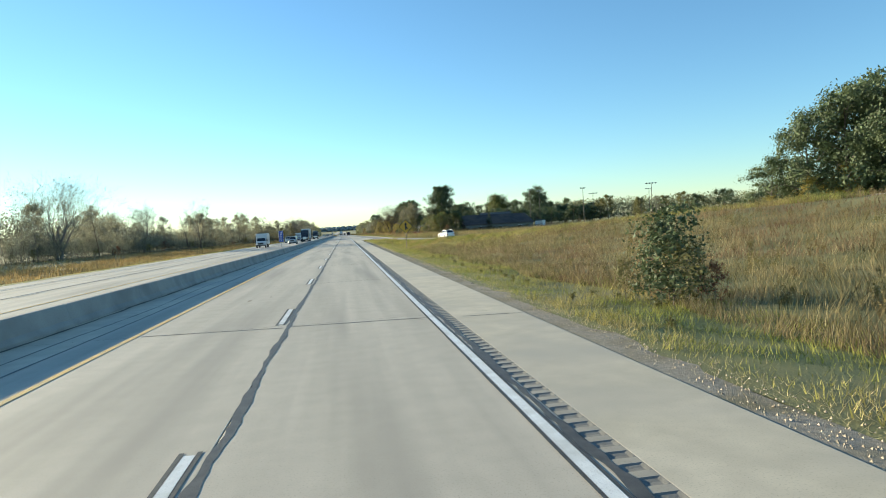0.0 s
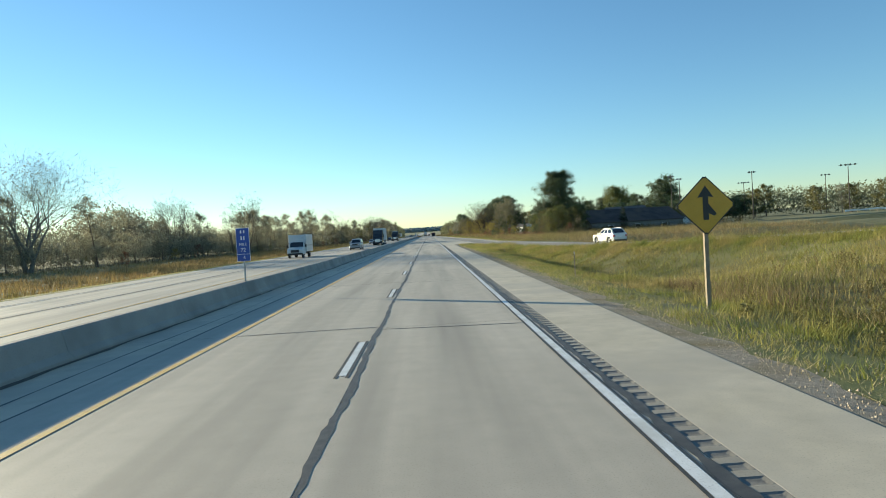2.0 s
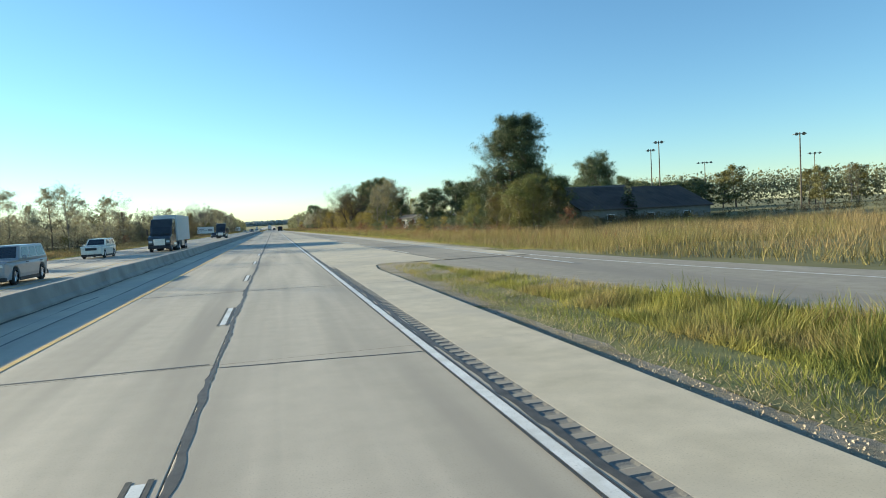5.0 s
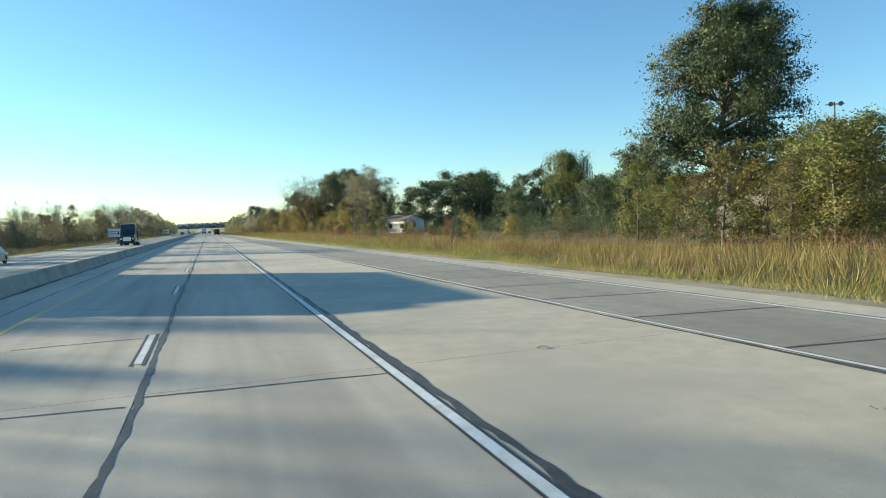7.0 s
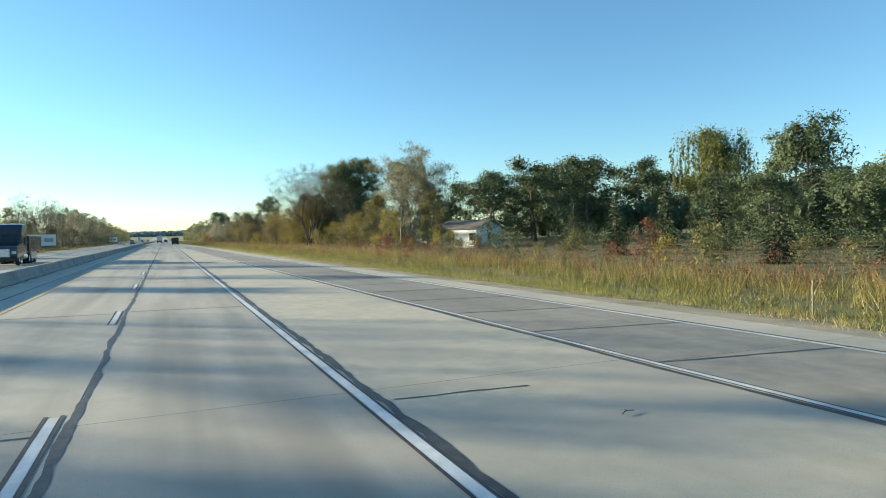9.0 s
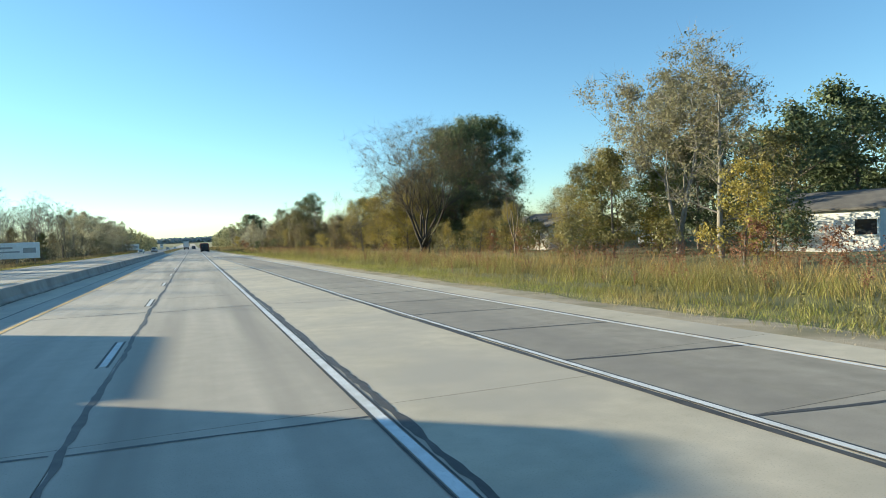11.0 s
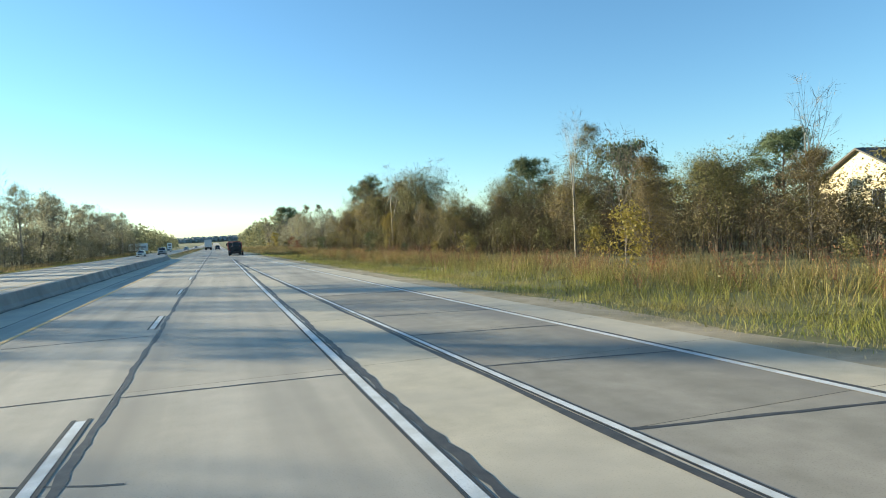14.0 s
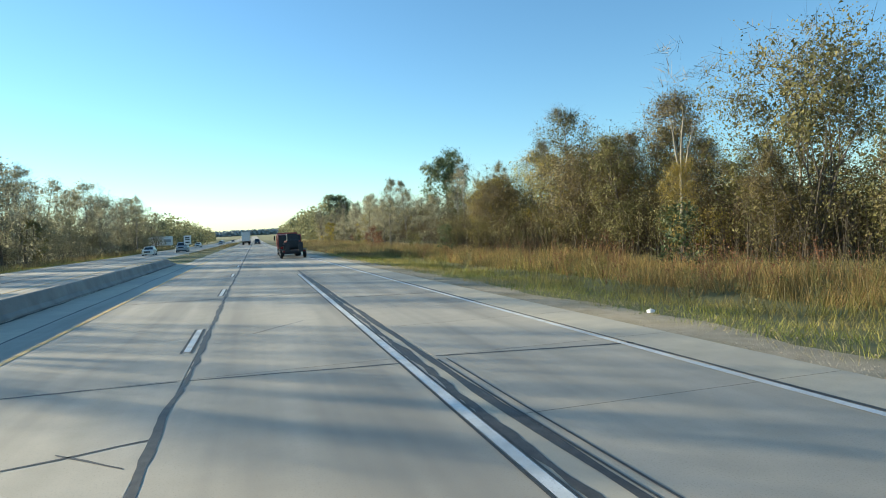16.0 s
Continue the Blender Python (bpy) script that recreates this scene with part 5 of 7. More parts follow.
def far_wood(name, label, line, height, depth, n, size, seed, leaf="far_leaf", inner="lumps", gaps=False):
    """A long wood far off: uneven crowns of many small leaf clumps."""
    rng = np.random.default_rng(seed)
    line = np.array(line, float)
    core = None
    t = rng.uniform(0, len(line) - 1.001, n)
    k = t.astype(int)
    fr = (t - k)[:, None]
    p = line[k] * (1 - fr) + line[k + 1] * fr
    if size > 0.25:                              # so far off that crowns melt together
        off = rng.uniform(-depth, depth, n)
        along = p[:, 0] * 0.13 + p[:, 1] * 0.11
        hh = height * (0.62 + 0.22 * np.sin(along) + 0.16 * np.sin(along * 3.1 + off) + 0.10 * np.sin(along * 7.3))
        z = hh * np.sqrt(rng.uniform(0, 1, n)) * np.sqrt(np.clip(1 - (off / depth) ** 2 * 0.5, 0.1, 1))
        x, y = p[:, 0] + off, p[:, 1] + rng.uniform(-depth, depth, n)
        c = np.stack([x, y, ground_z(x, y) + z], 1)
        nrm = rng.normal(0, 1, (n, 3))
    else:                                       # crowns of several leaf clumps each, and low growth under them
        run = np.linalg.norm(np.diff(line, axis=0), axis=1).sum()
        m = int(np.clip(run * 2 * depth / (1.1 * (0.33 * height) ** 2), 40, n // 16))
        x0, y0 = p[:m, 0] + rng.uniform(-depth, depth, m), p[:m, 1] + rng.uniform(-2, 2, m)
        hh = height * rng.uniform(0.62, 1.08, m)
        if gaps:                                # stretches of lower growth between the tall groups
            hh *= np.where(lower_growth(y0), 0.5, 1.0)
        wide = hh * rng.uniform(0.26, 0.42, m)
        dirs = rng.normal(0, 1, (m, 12, 3))
        dirs *= (rng.uniform(0.45, 0.85, (m, 12, 1)) / np.linalg.norm(dirs, axis=2, keepdims=True))
        share = wide ** 2
        j = rng.choice(m, n, p=share / share.sum())
        at = dirs[j, rng.integers(0, 12, n)] + ball(rng, n) * 0.36
        low = rng.uniform(0, 1, n) < 0.16
        x, y = x0[j] + at[:, 0] * wide[j] * np.where(low, 1.4, 1.0), y0[j] + at[:, 1] * wide[j] * np.where(low, 1.4, 1.0)
        z = np.where(low, rng.uniform(0, 0.45, n) * hh[j], hh[j] * (0.55 + 0.45 * at[:, 2]))
        c = np.stack([x, y, ground_z(x, y) + np.maximum(z, 0.05)], 1)
        nrm = at + rng.normal(0, 0.45, (n, 3)) + np.array([0, 0, 0.25])
        if inner == "stems":                    # many thin upright stems with side twigs
            q = n // 30
            j2 = rng.integers(0, m, q)
            bx, by = x0[j2] + rng.normal(0, 0.8, q) * wide[j2], y0[j2] + rng.normal(0, 0.8, q) * wide[j2]
            foot = np.stack([bx, by, ground_z(bx, by) - 0.05], 1)
            tall = hh[j2] * rng.uniform(0.35, 1.05, q)
            lean = rng.normal(0, 0.13, (q, 3)) * np.array([1, 1, 0]) + np.array([0, 0, 1.0])
            top = foot + lean * tall[:, None]
            side = np.stack([rng.normal(0, 1, q), rng.normal(0, 1, q), np.zeros(q)], 1)
            side *= (rng.uniform(0.006, 0.022, q) / np.linalg.norm(side, axis=1))[:, None]
            stem = np.stack([foot - side, foot + side, top], 1).reshape(-1, 3)
            g = rng.integers(0, q, 2 * q)
            a = foot[g] + (top[g] - foot[g]) * rng.uniform(0.3, 0.95, (2 * q, 1))
            e = rng.normal(0, 0.6, (2 * q, 3)) + np.array([0, 0, 0.7])
            b = a + e * rng.uniform(0.3, 1.1, (2 * q, 1))
            k2 = np.cross(e, rng.normal(0, 1, (2 * q, 3)))
            k2 *= 0.007 / np.linalg.norm(k2, axis=1, keepdims=True)
            stem = np.concatenate([stem, np.stack([a - k2, a + k2, b], 1).reshape(-1, 3)])
            core = (stem, np.arange(len(stem)).reshape(-1, 3))
        elif height > 4:
            # unseen lumps added within the crowns so that no sky shows through
            mid = dirs[:, :5] * 0.62
            cx, cy = x0[:, None] + mid[:, :, 0] * wide[:, None], y0[:, None] + mid[:, :, 1] * wide[:, None]
            cz = ground_z(cx, cy) + hh[:, None] * (0.48 + 0.42 * mid[:, :, 2])
            rr = np.stack([wide * 0.29, wide * 0.29, hh * 0.13], 1)
            core = filler_lumps(np.stack([cx, cy, cz], 2).reshape(-1, 3), np.repeat(rr, 5, 0), rng)
    u = np.cross(nrm, rng.normal(0, 1, (n, 3)))
    u /= np.linalg.norm(u, axis=1, keepdims=True)
    w = np.cross(u, nrm)
    w /= np.linalg.norm(w, axis=1, keepdims=True)
    s = size * rng.uniform(0.5, 1.3, (n, 1))
    v = np.stack([c - u * s, c - w * s + u * s * 0.5, c + w * s + u * s * 0.4], 1).reshape(-1, 3)
    f = np.arange(3 * n).reshape(-1, 3)
    if core is not None:
        v, f = np.concatenate([v, core[0]]), np.concatenate([f, core[1] + 3 * n])
    ob = mesh_ob(name, v.tolist(), f.tolist(), M[leaf])
    if inner == "stems":
        ob.data.materials.append(M["dark_bark"])
        ob.data.polygons.foreach_set("material_index", [0] * n + [1] * len(core[1]))
    return tagged(ob, label, "woods", kind="stuff")


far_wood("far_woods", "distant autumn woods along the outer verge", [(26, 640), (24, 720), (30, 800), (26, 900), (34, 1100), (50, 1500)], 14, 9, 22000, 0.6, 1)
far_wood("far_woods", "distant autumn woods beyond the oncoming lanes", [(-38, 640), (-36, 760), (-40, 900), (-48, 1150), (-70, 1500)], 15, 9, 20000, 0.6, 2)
far_wood("far_woods", "woods on the far rise with haze in their colour", [(-900, 2500), (-300, 2350), (-60, 2400), (60, 2400), (320, 2300), (900, 2500)], 16, 60, 24000, 4.2, 3, "far_hill_haze")
far_wood("hill_woods", "woods on the hill beyond the fields", [(120, 330), (190, 250), (260, 160), (330, 60)], 11, 14, 60000, 0.36, 4)
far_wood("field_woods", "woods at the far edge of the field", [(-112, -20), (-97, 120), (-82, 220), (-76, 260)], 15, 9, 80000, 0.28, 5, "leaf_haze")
far_wood("field_woods", "lower woods beyond the oncoming lanes", [(-76, 260), (-66, 330), (-54, 460), (-50, 640)], 9.0, 8, 70000, 0.28, 15, "leaf_haze_grey")
far_wood("back_woods", "woods behind the yards and the roadside trees", [(72, 400), (56, 422), (47, 450), (45, 490), (44, 530)], 8.6, 5, 150000, 0.095, 6, "leaf_shaded", "stems")
far_wood("back_woods", "darker woods farther along the outer verge", [(44, 530), (43, 590), (42, 660)], 11, 6, 40000, 0.15, 16, "leaf_shaded", "stems")
far_wood("roadside_brush", "tangled autumn brush under the roadside trees", [(33, 392), (30, 430), (29, 470), (28, 540), (27, 640)], 5.0, 4.5, 90000, 0.06, 7, "leaf_shaded", "stems")
far_wood("roadside_brush", "russet undergrowth within the roadside wood", [(38, 396), (35, 440), (34, 500), (33, 640)], 5.6, 5, 110000, 0.075, 8, "leaf_shaded", "stems")
far_wood("roadside_thicket", "olive and gold thicket of young trees at the wood's edge", [(29, 428), (27.5, 455), (26, 478), (26, 505)], 4.6, 3.6, 105000, 0.058, 17, "leaf_olive", "stems")
far_wood("roadside_thicket", "russet thicket of young trees at the wood's edge", [(30, 425), (28, 455), (27, 478), (26, 505)], 4.8, 3.6, 105000, 0.058, 18, "leaf_shaded", "stems")
far_wood("yard_brush", "dark brush between the reeds and the yards", [(35, 205), (36, 240), (38, 262), (40, 300)], 3.2, 4, 36000, 0.06, 9, "leaf_dark")
far_wood("barn_brush", "dull brown brush before the long barn", [(33, 199), (38, 209), (44, 214), (52, 211), (62, 206), (76, 200)], 1.9, 2.2, 34000, 0.055, 29, "leaf_shaded")
far_wood("sumac_brush", "red-brown sumac thicket behind the reeds", [(27.5, 205), (28.5, 262), (27.5, 300), (27, 345)], 1.9, 2.2, 28000, 0.042, 19, "leaf_red")
far_wood("yard_trees", "dense dark foliage behind the yards", [(62, 262), (72, 285), (70, 318), (68, 345)], 7.5, 7, 80000, 0.10, 10, "leaf_dark")
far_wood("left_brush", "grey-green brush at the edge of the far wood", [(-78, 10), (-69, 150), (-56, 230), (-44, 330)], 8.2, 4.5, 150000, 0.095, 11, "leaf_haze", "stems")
far_wood("left_brush", "grey-green brush close to the oncoming lanes", [(-44, 330), (-35, 420), (-31, 520), (-31, 640)], 9.6, 4.5, 140000, 0.10, 12, "leaf_haze_grey", "stems", True)


# ---------------------------------------------------------------- grass and reeds
def blades(name, label, spots, hmin, hmax, width, material, seed, lean=0.25, ramp=False):
    """Many single blades, one thin triangle each, bent by the wind."""
    rng = np.random.default_rng(seed)
    n = len(spots)
    x, y = spots[:, 0], spots[:, 1]
    z = ground_z(x, y)
    broad = np.sin(x * 0.9 + 0.3 * y + 2 * np.sin(y * 0.21)) * np.sin(y * 0.47 + 0.4 * x + 1.5 * np.sin(x * 0.31))
    tuft = np.sin(x * 2.6 - y * 1.3 + np.sin(y * 0.8)) * np.sin(y * 2.2 + 0.9 * x)
    h = rng.uniform(hmin, hmax, n) * (0.70 + 0.24 * broad + 0.24 * tuft)
    h *= rng.choice([0.7, 1.0, 1.0, 1.12], n)
    if ramp:                                    # low by the road, full height further in
        e = np.array([outer_edge(v) for v in y])
        h *= np.clip((x - e - 2.4) / 6.0 + 0.12 * np.sin(y * 0.9), 0.28, 1.0)
    a = rng.uniform(0, 6.283, n)
    w = width * rng.uniform(0.6, 1.3, n)
    dx, dy = np.cos(a) * w, np.sin(a) * w
    lx = (rng.normal(0.05, lean, n) + 0.30 * np.sin(x * 1.9 + y * 0.7)) * h     # tufts lean together
    ly = (rng.normal(0, lean, n) + 0.30 * np.sin(y * 1.6 - x * 0.8)) * h
    v = np.stack([np.stack([x - dx, y - dy, z - 0.03], 1), np.stack([x + dx, y + dy, z - 0.03], 1), np.stack([x + lx, y + ly, z + h], 1)], 1).reshape(-1, 3)
    ob = mesh_ob(name, v.tolist(), np.arange(3 * n).reshape(-1, 3).tolist(), M[material])
    return tagged(ob, label, "grass", kind="stuff")


def scatter(n, left, right, y0, y1, seed, power=1.0, clump=0.0):
    rng = np.random.default_rng(seed)
    y = rng.uniform(y0, y1, n)
    t = rng.uniform(0, 1, n) ** power
    l = np.array([left(v) for v in y])
    r = np.array([right(v) for v in y])
    x = l + (r - l) * t
    if clump:
        keep = (np.sin(x * 1.7 + 2 * np.sin(y * 0.6)) * np.sin(y * 1.3 + x * 0.4) + rng.normal(0, 0.5, n)) > -clump
        x, y = x[keep], y[keep]
    return np.stack([x, y], 1)


def off_ramp(s, gap=4.6):
    d = np.sqrt(((s[:, None, :] - RAMP_XY[None, :, :2]) ** 2).sum(-1)).min(1)
    return s[(d > gap) | (s[:, 1] > 174)]


edge_to = lambda d: (lambda y: outer_edge(y) + d)


def weeds(name, label, spots, hmin, hmax, leaf, seed):
    """Low weeds: a handful of leaning stalks with small leaves along them."""
    rng = np.random.default_rng(seed)
    n = len(spots)
    base = np.stack([spots[:, 0], spots[:, 1], ground_z(spots[:, 0], spots[:, 1])], 1)
    h = rng.uniform(hmin, hmax, n)
    k = np.repeat(np.arange(n), 9)
    lean = rng.normal(0, 0.28, (len(k), 3)) * np.array([1, 1, 0]) + np.array([0, 0, 1.0])
    top = base[k] + lean * (h[k] * rng.uniform(0.6, 1.0, len(k)))[:, None]
    side = rng.normal(0, 0.006, (len(k), 3))
    stalk = np.stack([base[k] - side, base[k] + side, top], 1).reshape(-1, 3)
    j = np.repeat(np.arange(len(k)), 11)
    t = rng.uniform(0.3, 1.0, (len(j), 1))
    c = base[k][j] * (1 - t) + top[j] * t + rng.normal(0, 0.04, (len(j), 3))
    q = rng.normal(0, 0.026, (len(j), 3, 3))
    leaf_v = (c[:, None, :] + q).reshape(-1, 3)
    v = np.concatenate([stalk, leaf_v])
    ob = mesh_ob(name, v.tolist(), np.arange(len(v)).reshape(-1, 3).tolist(), M[leaf])
    return tagged(ob, label, "weeds", kind="stuff")


blades("verge_grass", "short green verge grass", off_ramp(scatter(120000, lambda y: SHOULDER_R + 0.9, lambda y: SHOULDER_R + 5.8, -5, 150, 1, 0.9, 0.45)), 0.08, 0.32, 0.011, "green_blade", 1, 0.5)
blades("verge_straw", "bleached straw lying in the verge", off_ramp(scatter(46000, lambda y: SHOULDER_R + 0.35, lambda y: SHOULDER_R + 2.2, -5, 160, 21, 0.8, 0.3)), 0.04, 0.18, 0.007, "straw", 21, 1.1)
blades("bank_grass", "green mown grass on the bank", off_ramp(scatter(190000, lambda y: SHOULDER_R + 2.5, lambda y: max(12, ramp_left(y)), 60, 166, 2, 1.2, 0.9)), 0.12, 0.42, 0.013, "green_blade", 2, 0.5)
blades("bank_weeds", "rough brown and yellow grass on the bank", off_ramp(scatter(125000, lambda y: SHOULDER_R + 4.3 + 0.5 * math.sin(y * 0.4), lambda y: 32, 0, 78, 31, 1.5, 0.5)), 0.2, 0.75, 0.009, "hill_blade", 31, 0.38)
blades("bank_tufts", "yellow-brown tufts standing in the bank's grass", off_ramp(scatter(110000, lambda y: SHOULDER_R + 3.0, lambda y: max(14, ramp_left(y)), 66, 150, 40, 1.0, -0.45)), 0.3, 0.75, 0.012, "blade", 40, 0.4)
blades("bank_straw", "pale dry stalks among the weeds", off_ramp(scatter(14000, lambda y: SHOULDER_R + 4.3, lambda y: 22, 0, 90, 32, 1.0, 0.1)), 0.3, 0.9, 0.007, "straw", 32, 0.4)
blades("hill_grass", "brown weedy grass on the hill", off_ramp(scatter(90000, lambda y: 13 if y < 70 else ramp_left(y), lambda y: 62, 5, 120, 3, 1.0, 0.5)), 0.3, 0.9, 0.014, "hill_blade", 3, 0.45)
weeds("bank_herbs", "rusty weeds standing in the bank's grass", off_ramp(scatter(420, lambda y: SHOULDER_R + 5.0, lambda y: 40, 8, 85, 33)), 0.4, 1.0, "leaf_brown", 33)
weeds("green_herbs", "low green weeds in the verge", off_ramp(scatter(120, lambda y: SHOULDER_R + 2.2, lambda y: 14, 5, 70, 34)), 0.15, 0.35, "leaf_olive", 34)
weeds("reed_herbs", "brown and olive weeds among the reeds", off_ramp(scatter(420, edge_to(2.8), edge_to(14), 176, 480, 35)), 0.3, 1.4, "leaf_olive", 35)
weeds("rust_herbs", "rust red weeds among the reeds", off_ramp(scatter(520, edge_to(6.0), edge_to(16), 176, 480, 36)), 0.7, 1.7, "leaf_red", 36)
blades("island_grass", "thin grass on the gravel island", scatter(16000, lambda y: 6.2, lambda y: min(ramp_left(y) + 0.2, 16), 150, 167.0, 37, 0.8, 0.4), 0.06, 0.3, 0.011, "green_blade", 37, 0.6)
blades("ramp_edge_grass", "tall green and dry grass along the near edge of the ramp", off_ramp(scatter(60000, lambda y: ramp_left(y) - 3.5, lambda y: ramp_left(y) + 0.3, 40, 150, 38, 0.6)), 0.35, 0.75, 0.013, "green_blade", 38, 0.35)
blades("field_grass", "tall brown field grass beyond the ramp", off_ramp(scatter(60000, lambda y: 17, lambda y: 62, 118, 216, 4), 5.5), 0.5, 1.5, 0.018, "brown_reed", 4, 0.28)
blades("low_grass", "low green and straw grass before the reeds", off_ramp(scatter(110000, edge_to(0.9), edge_to(5.5), 170, 500, 6, 0.8, 0.6)), 0.08, 0.42, 0.010, "green_blade", 6, 0.5)
blades("dirt_straw", "bleached straw on the dirt strip", off_ramp(scatter(62000, edge_to(0.35), edge_to(3.0), 172, 500, 22, 0.9, 0.1)), 0.05, 0.2, 0.008, "straw", 22, 0.9)
blades("green_reeds", "yellow-green marsh grass beside the merging lane", off_ramp(scatter(150000, edge_to(3.0), edge_to(11.0), 160, 500, 5, 1.0, 0.3)), 0.3, 1.3, 0.011, "green_reed", 5, 0.3, True)
blades("reeds", "tall dry golden reeds beside the merging lane", off_ramp(scatter(90000, edge_to(7.2), edge_to(15), 160, 480, 23, 1.0, 0.1)), 0.5, 1.4, 0.010, "reed", 23, 0.25, True)
blades("rust_reeds", "orange-brown reeds before the yards", off_ramp(scatter(30000, edge_to(9.2), edge_to(16), 190, 425, 24, 1.0, 0.05)), 0.6, 1.45, 0.012, "rust_reed", 24, 0.27)
blades("orange_reeds", "dense orange reeds before the roadside wood", scatter(52000, edge_to(7.0), edge_to(14), 425, 500, 26, 1.0, 0.05), 0.55, 1.3, 0.012, "rust_reed", 26, 0.24)
blades("tan_stalks", "bleached stalks standing above the reeds", off_ramp(scatter(3000, edge_to(5.5), edge_to(15), 165, 500, 25, 0.9)), 0.8, 1.6, 0.009, "straw", 25, 0.25)
blades("wood_reeds", "brown reeds along the roadside wood", scatter(60000, edge_to(3.0), edge_to(17), 490, 640, 7), 0.6, 1.5, 0.02, "brown_reed", 7, 0.25)
blades("far_field_grass", "brown field grass beyond the oncoming lanes", scatter(60000, lambda y: left_edge(y) - 2, lambda y: OPP_EDGE - 3.0, 20, 640, 8), 0.4, 1.3, 0.04, "brown_reed", 8, 0.25)
blades("near_field_grass", "red-brown weeds in the field beyond the oncoming lanes", scatter(60000, lambda y: OPP_EDGE - 22, lambda y: OPP_EDGE - 4.0, 15, 260, 39, 1.0, 0.4), 0.3, 1.1, 0.03, "rust_reed", 39, 0.3)
blades("far_verge_grass", "low pale grass at the oncoming lanes' edge", scatter(30000, lambda y: OPP_EDGE - 3.4, lambda y: OPP_EDGE - 0.4, 15, 560, 9), 0.1, 0.4, 0.022, "blade", 9, 0.4)
blades("median_grass", "rough dry grass in the median", scatter(9000, lambda y: -9.3, lambda y: -5.5, BARRIER_END + 5, 700, 10), 0.2, 0.7, 0.03, "brown_reed", 10, 0.3)
# ---------------------------------------------------------------- vehicles
def wheel(parent, x, y, r, width, label="", spokes=5, rim="alloy"):
    """A tyre with rounded shoulders and a spoked rim, as parts of a wheel."""
    out = 1 if x > 0 else -1
    prof = [(-width / 2, r * 0.68), (-width / 2, r * 0.93), (-width / 2 + 0.03, r), (width / 2 - 0.03, r), (width / 2, r * 0.93), (width / 2, r * 0.68)]
    n = 20
    v, f = [], []
    for i in range(n):
        a = 6.28318 * i / n
        v += [(x + u, y + q * math.cos(a), r + q * math.sin(a)) for u, q in prof]
    m = len(prof)
    for i in range(n):
        for j in range(m - 1):
            f.append((i * m + j, i * m + j + 1, ((i + 1) % n) * m + j + 1, ((i + 1) % n) * m + j))
    tyre = mesh_ob("wheel", v, f, M["tyre"], parent, label, smooth=True)
    bm = bmesh.new()
    xf = x + out * (width / 2 - 0.03)
    rod((x - out * width * 0.3, y, r), (xf - out * 0.03, y, r), r * 0.67, None, 18, bm)
    for k in range(spokes):
        a = 6.28318 * k / spokes
        c, s = math.cos(a), math.sin(a)
        rod((xf, y, r), (xf - out * 0.01, y + c * r * 0.62, r + s * r * 0.62), r * 0.10, r * 0.07, 5, bm)
    rod((xf - out * 0.02, y, r), (xf + out * 0.01, y, r), r * 0.16, None, 10, bm)
    rim_ob = part("rim", bm, M[rim], tyre, "silver alloy rim" if rim == "alloy" else "")
    return tyre


def quad_panel(face, u0, u1, v0, v1, lift=0.006, bm=None):
    """A thin pane lying on the four-cornered face, between the shares u and v of it."""
    a, b, c, d = [Vector(p) for p in face]
    n = (b - a).cross(d - a).normalized()
    at = lambda u, v: (a * (1 - u) + b * u) * (1 - v) + (d * (1 - u) + c * u) * v
    bm = bm or bmesh.new()
    low = [bm.verts.new(at(u, v) - n * 0.01) for u, v in ((u0, v0), (u1, v0), (u1, v1), (u0, v1))]
    k = 0.03
    hi = [bm.verts.new(at(u, v) + n * lift) for u, v in ((u0 + k * (u1 - u0), v0 + k), (u1 - k * (u1 - u0), v0 + k), (u1 - k * (u1 - u0), v1 - k), (u0 + k * (u1 - u0), v1 - k))]
    bm.faces.new(hi)
    for i in range(4):
        bm.faces.new((low[i], low[(i + 1) % 4], hi[(i + 1) % 4], hi[i]))
    return bm


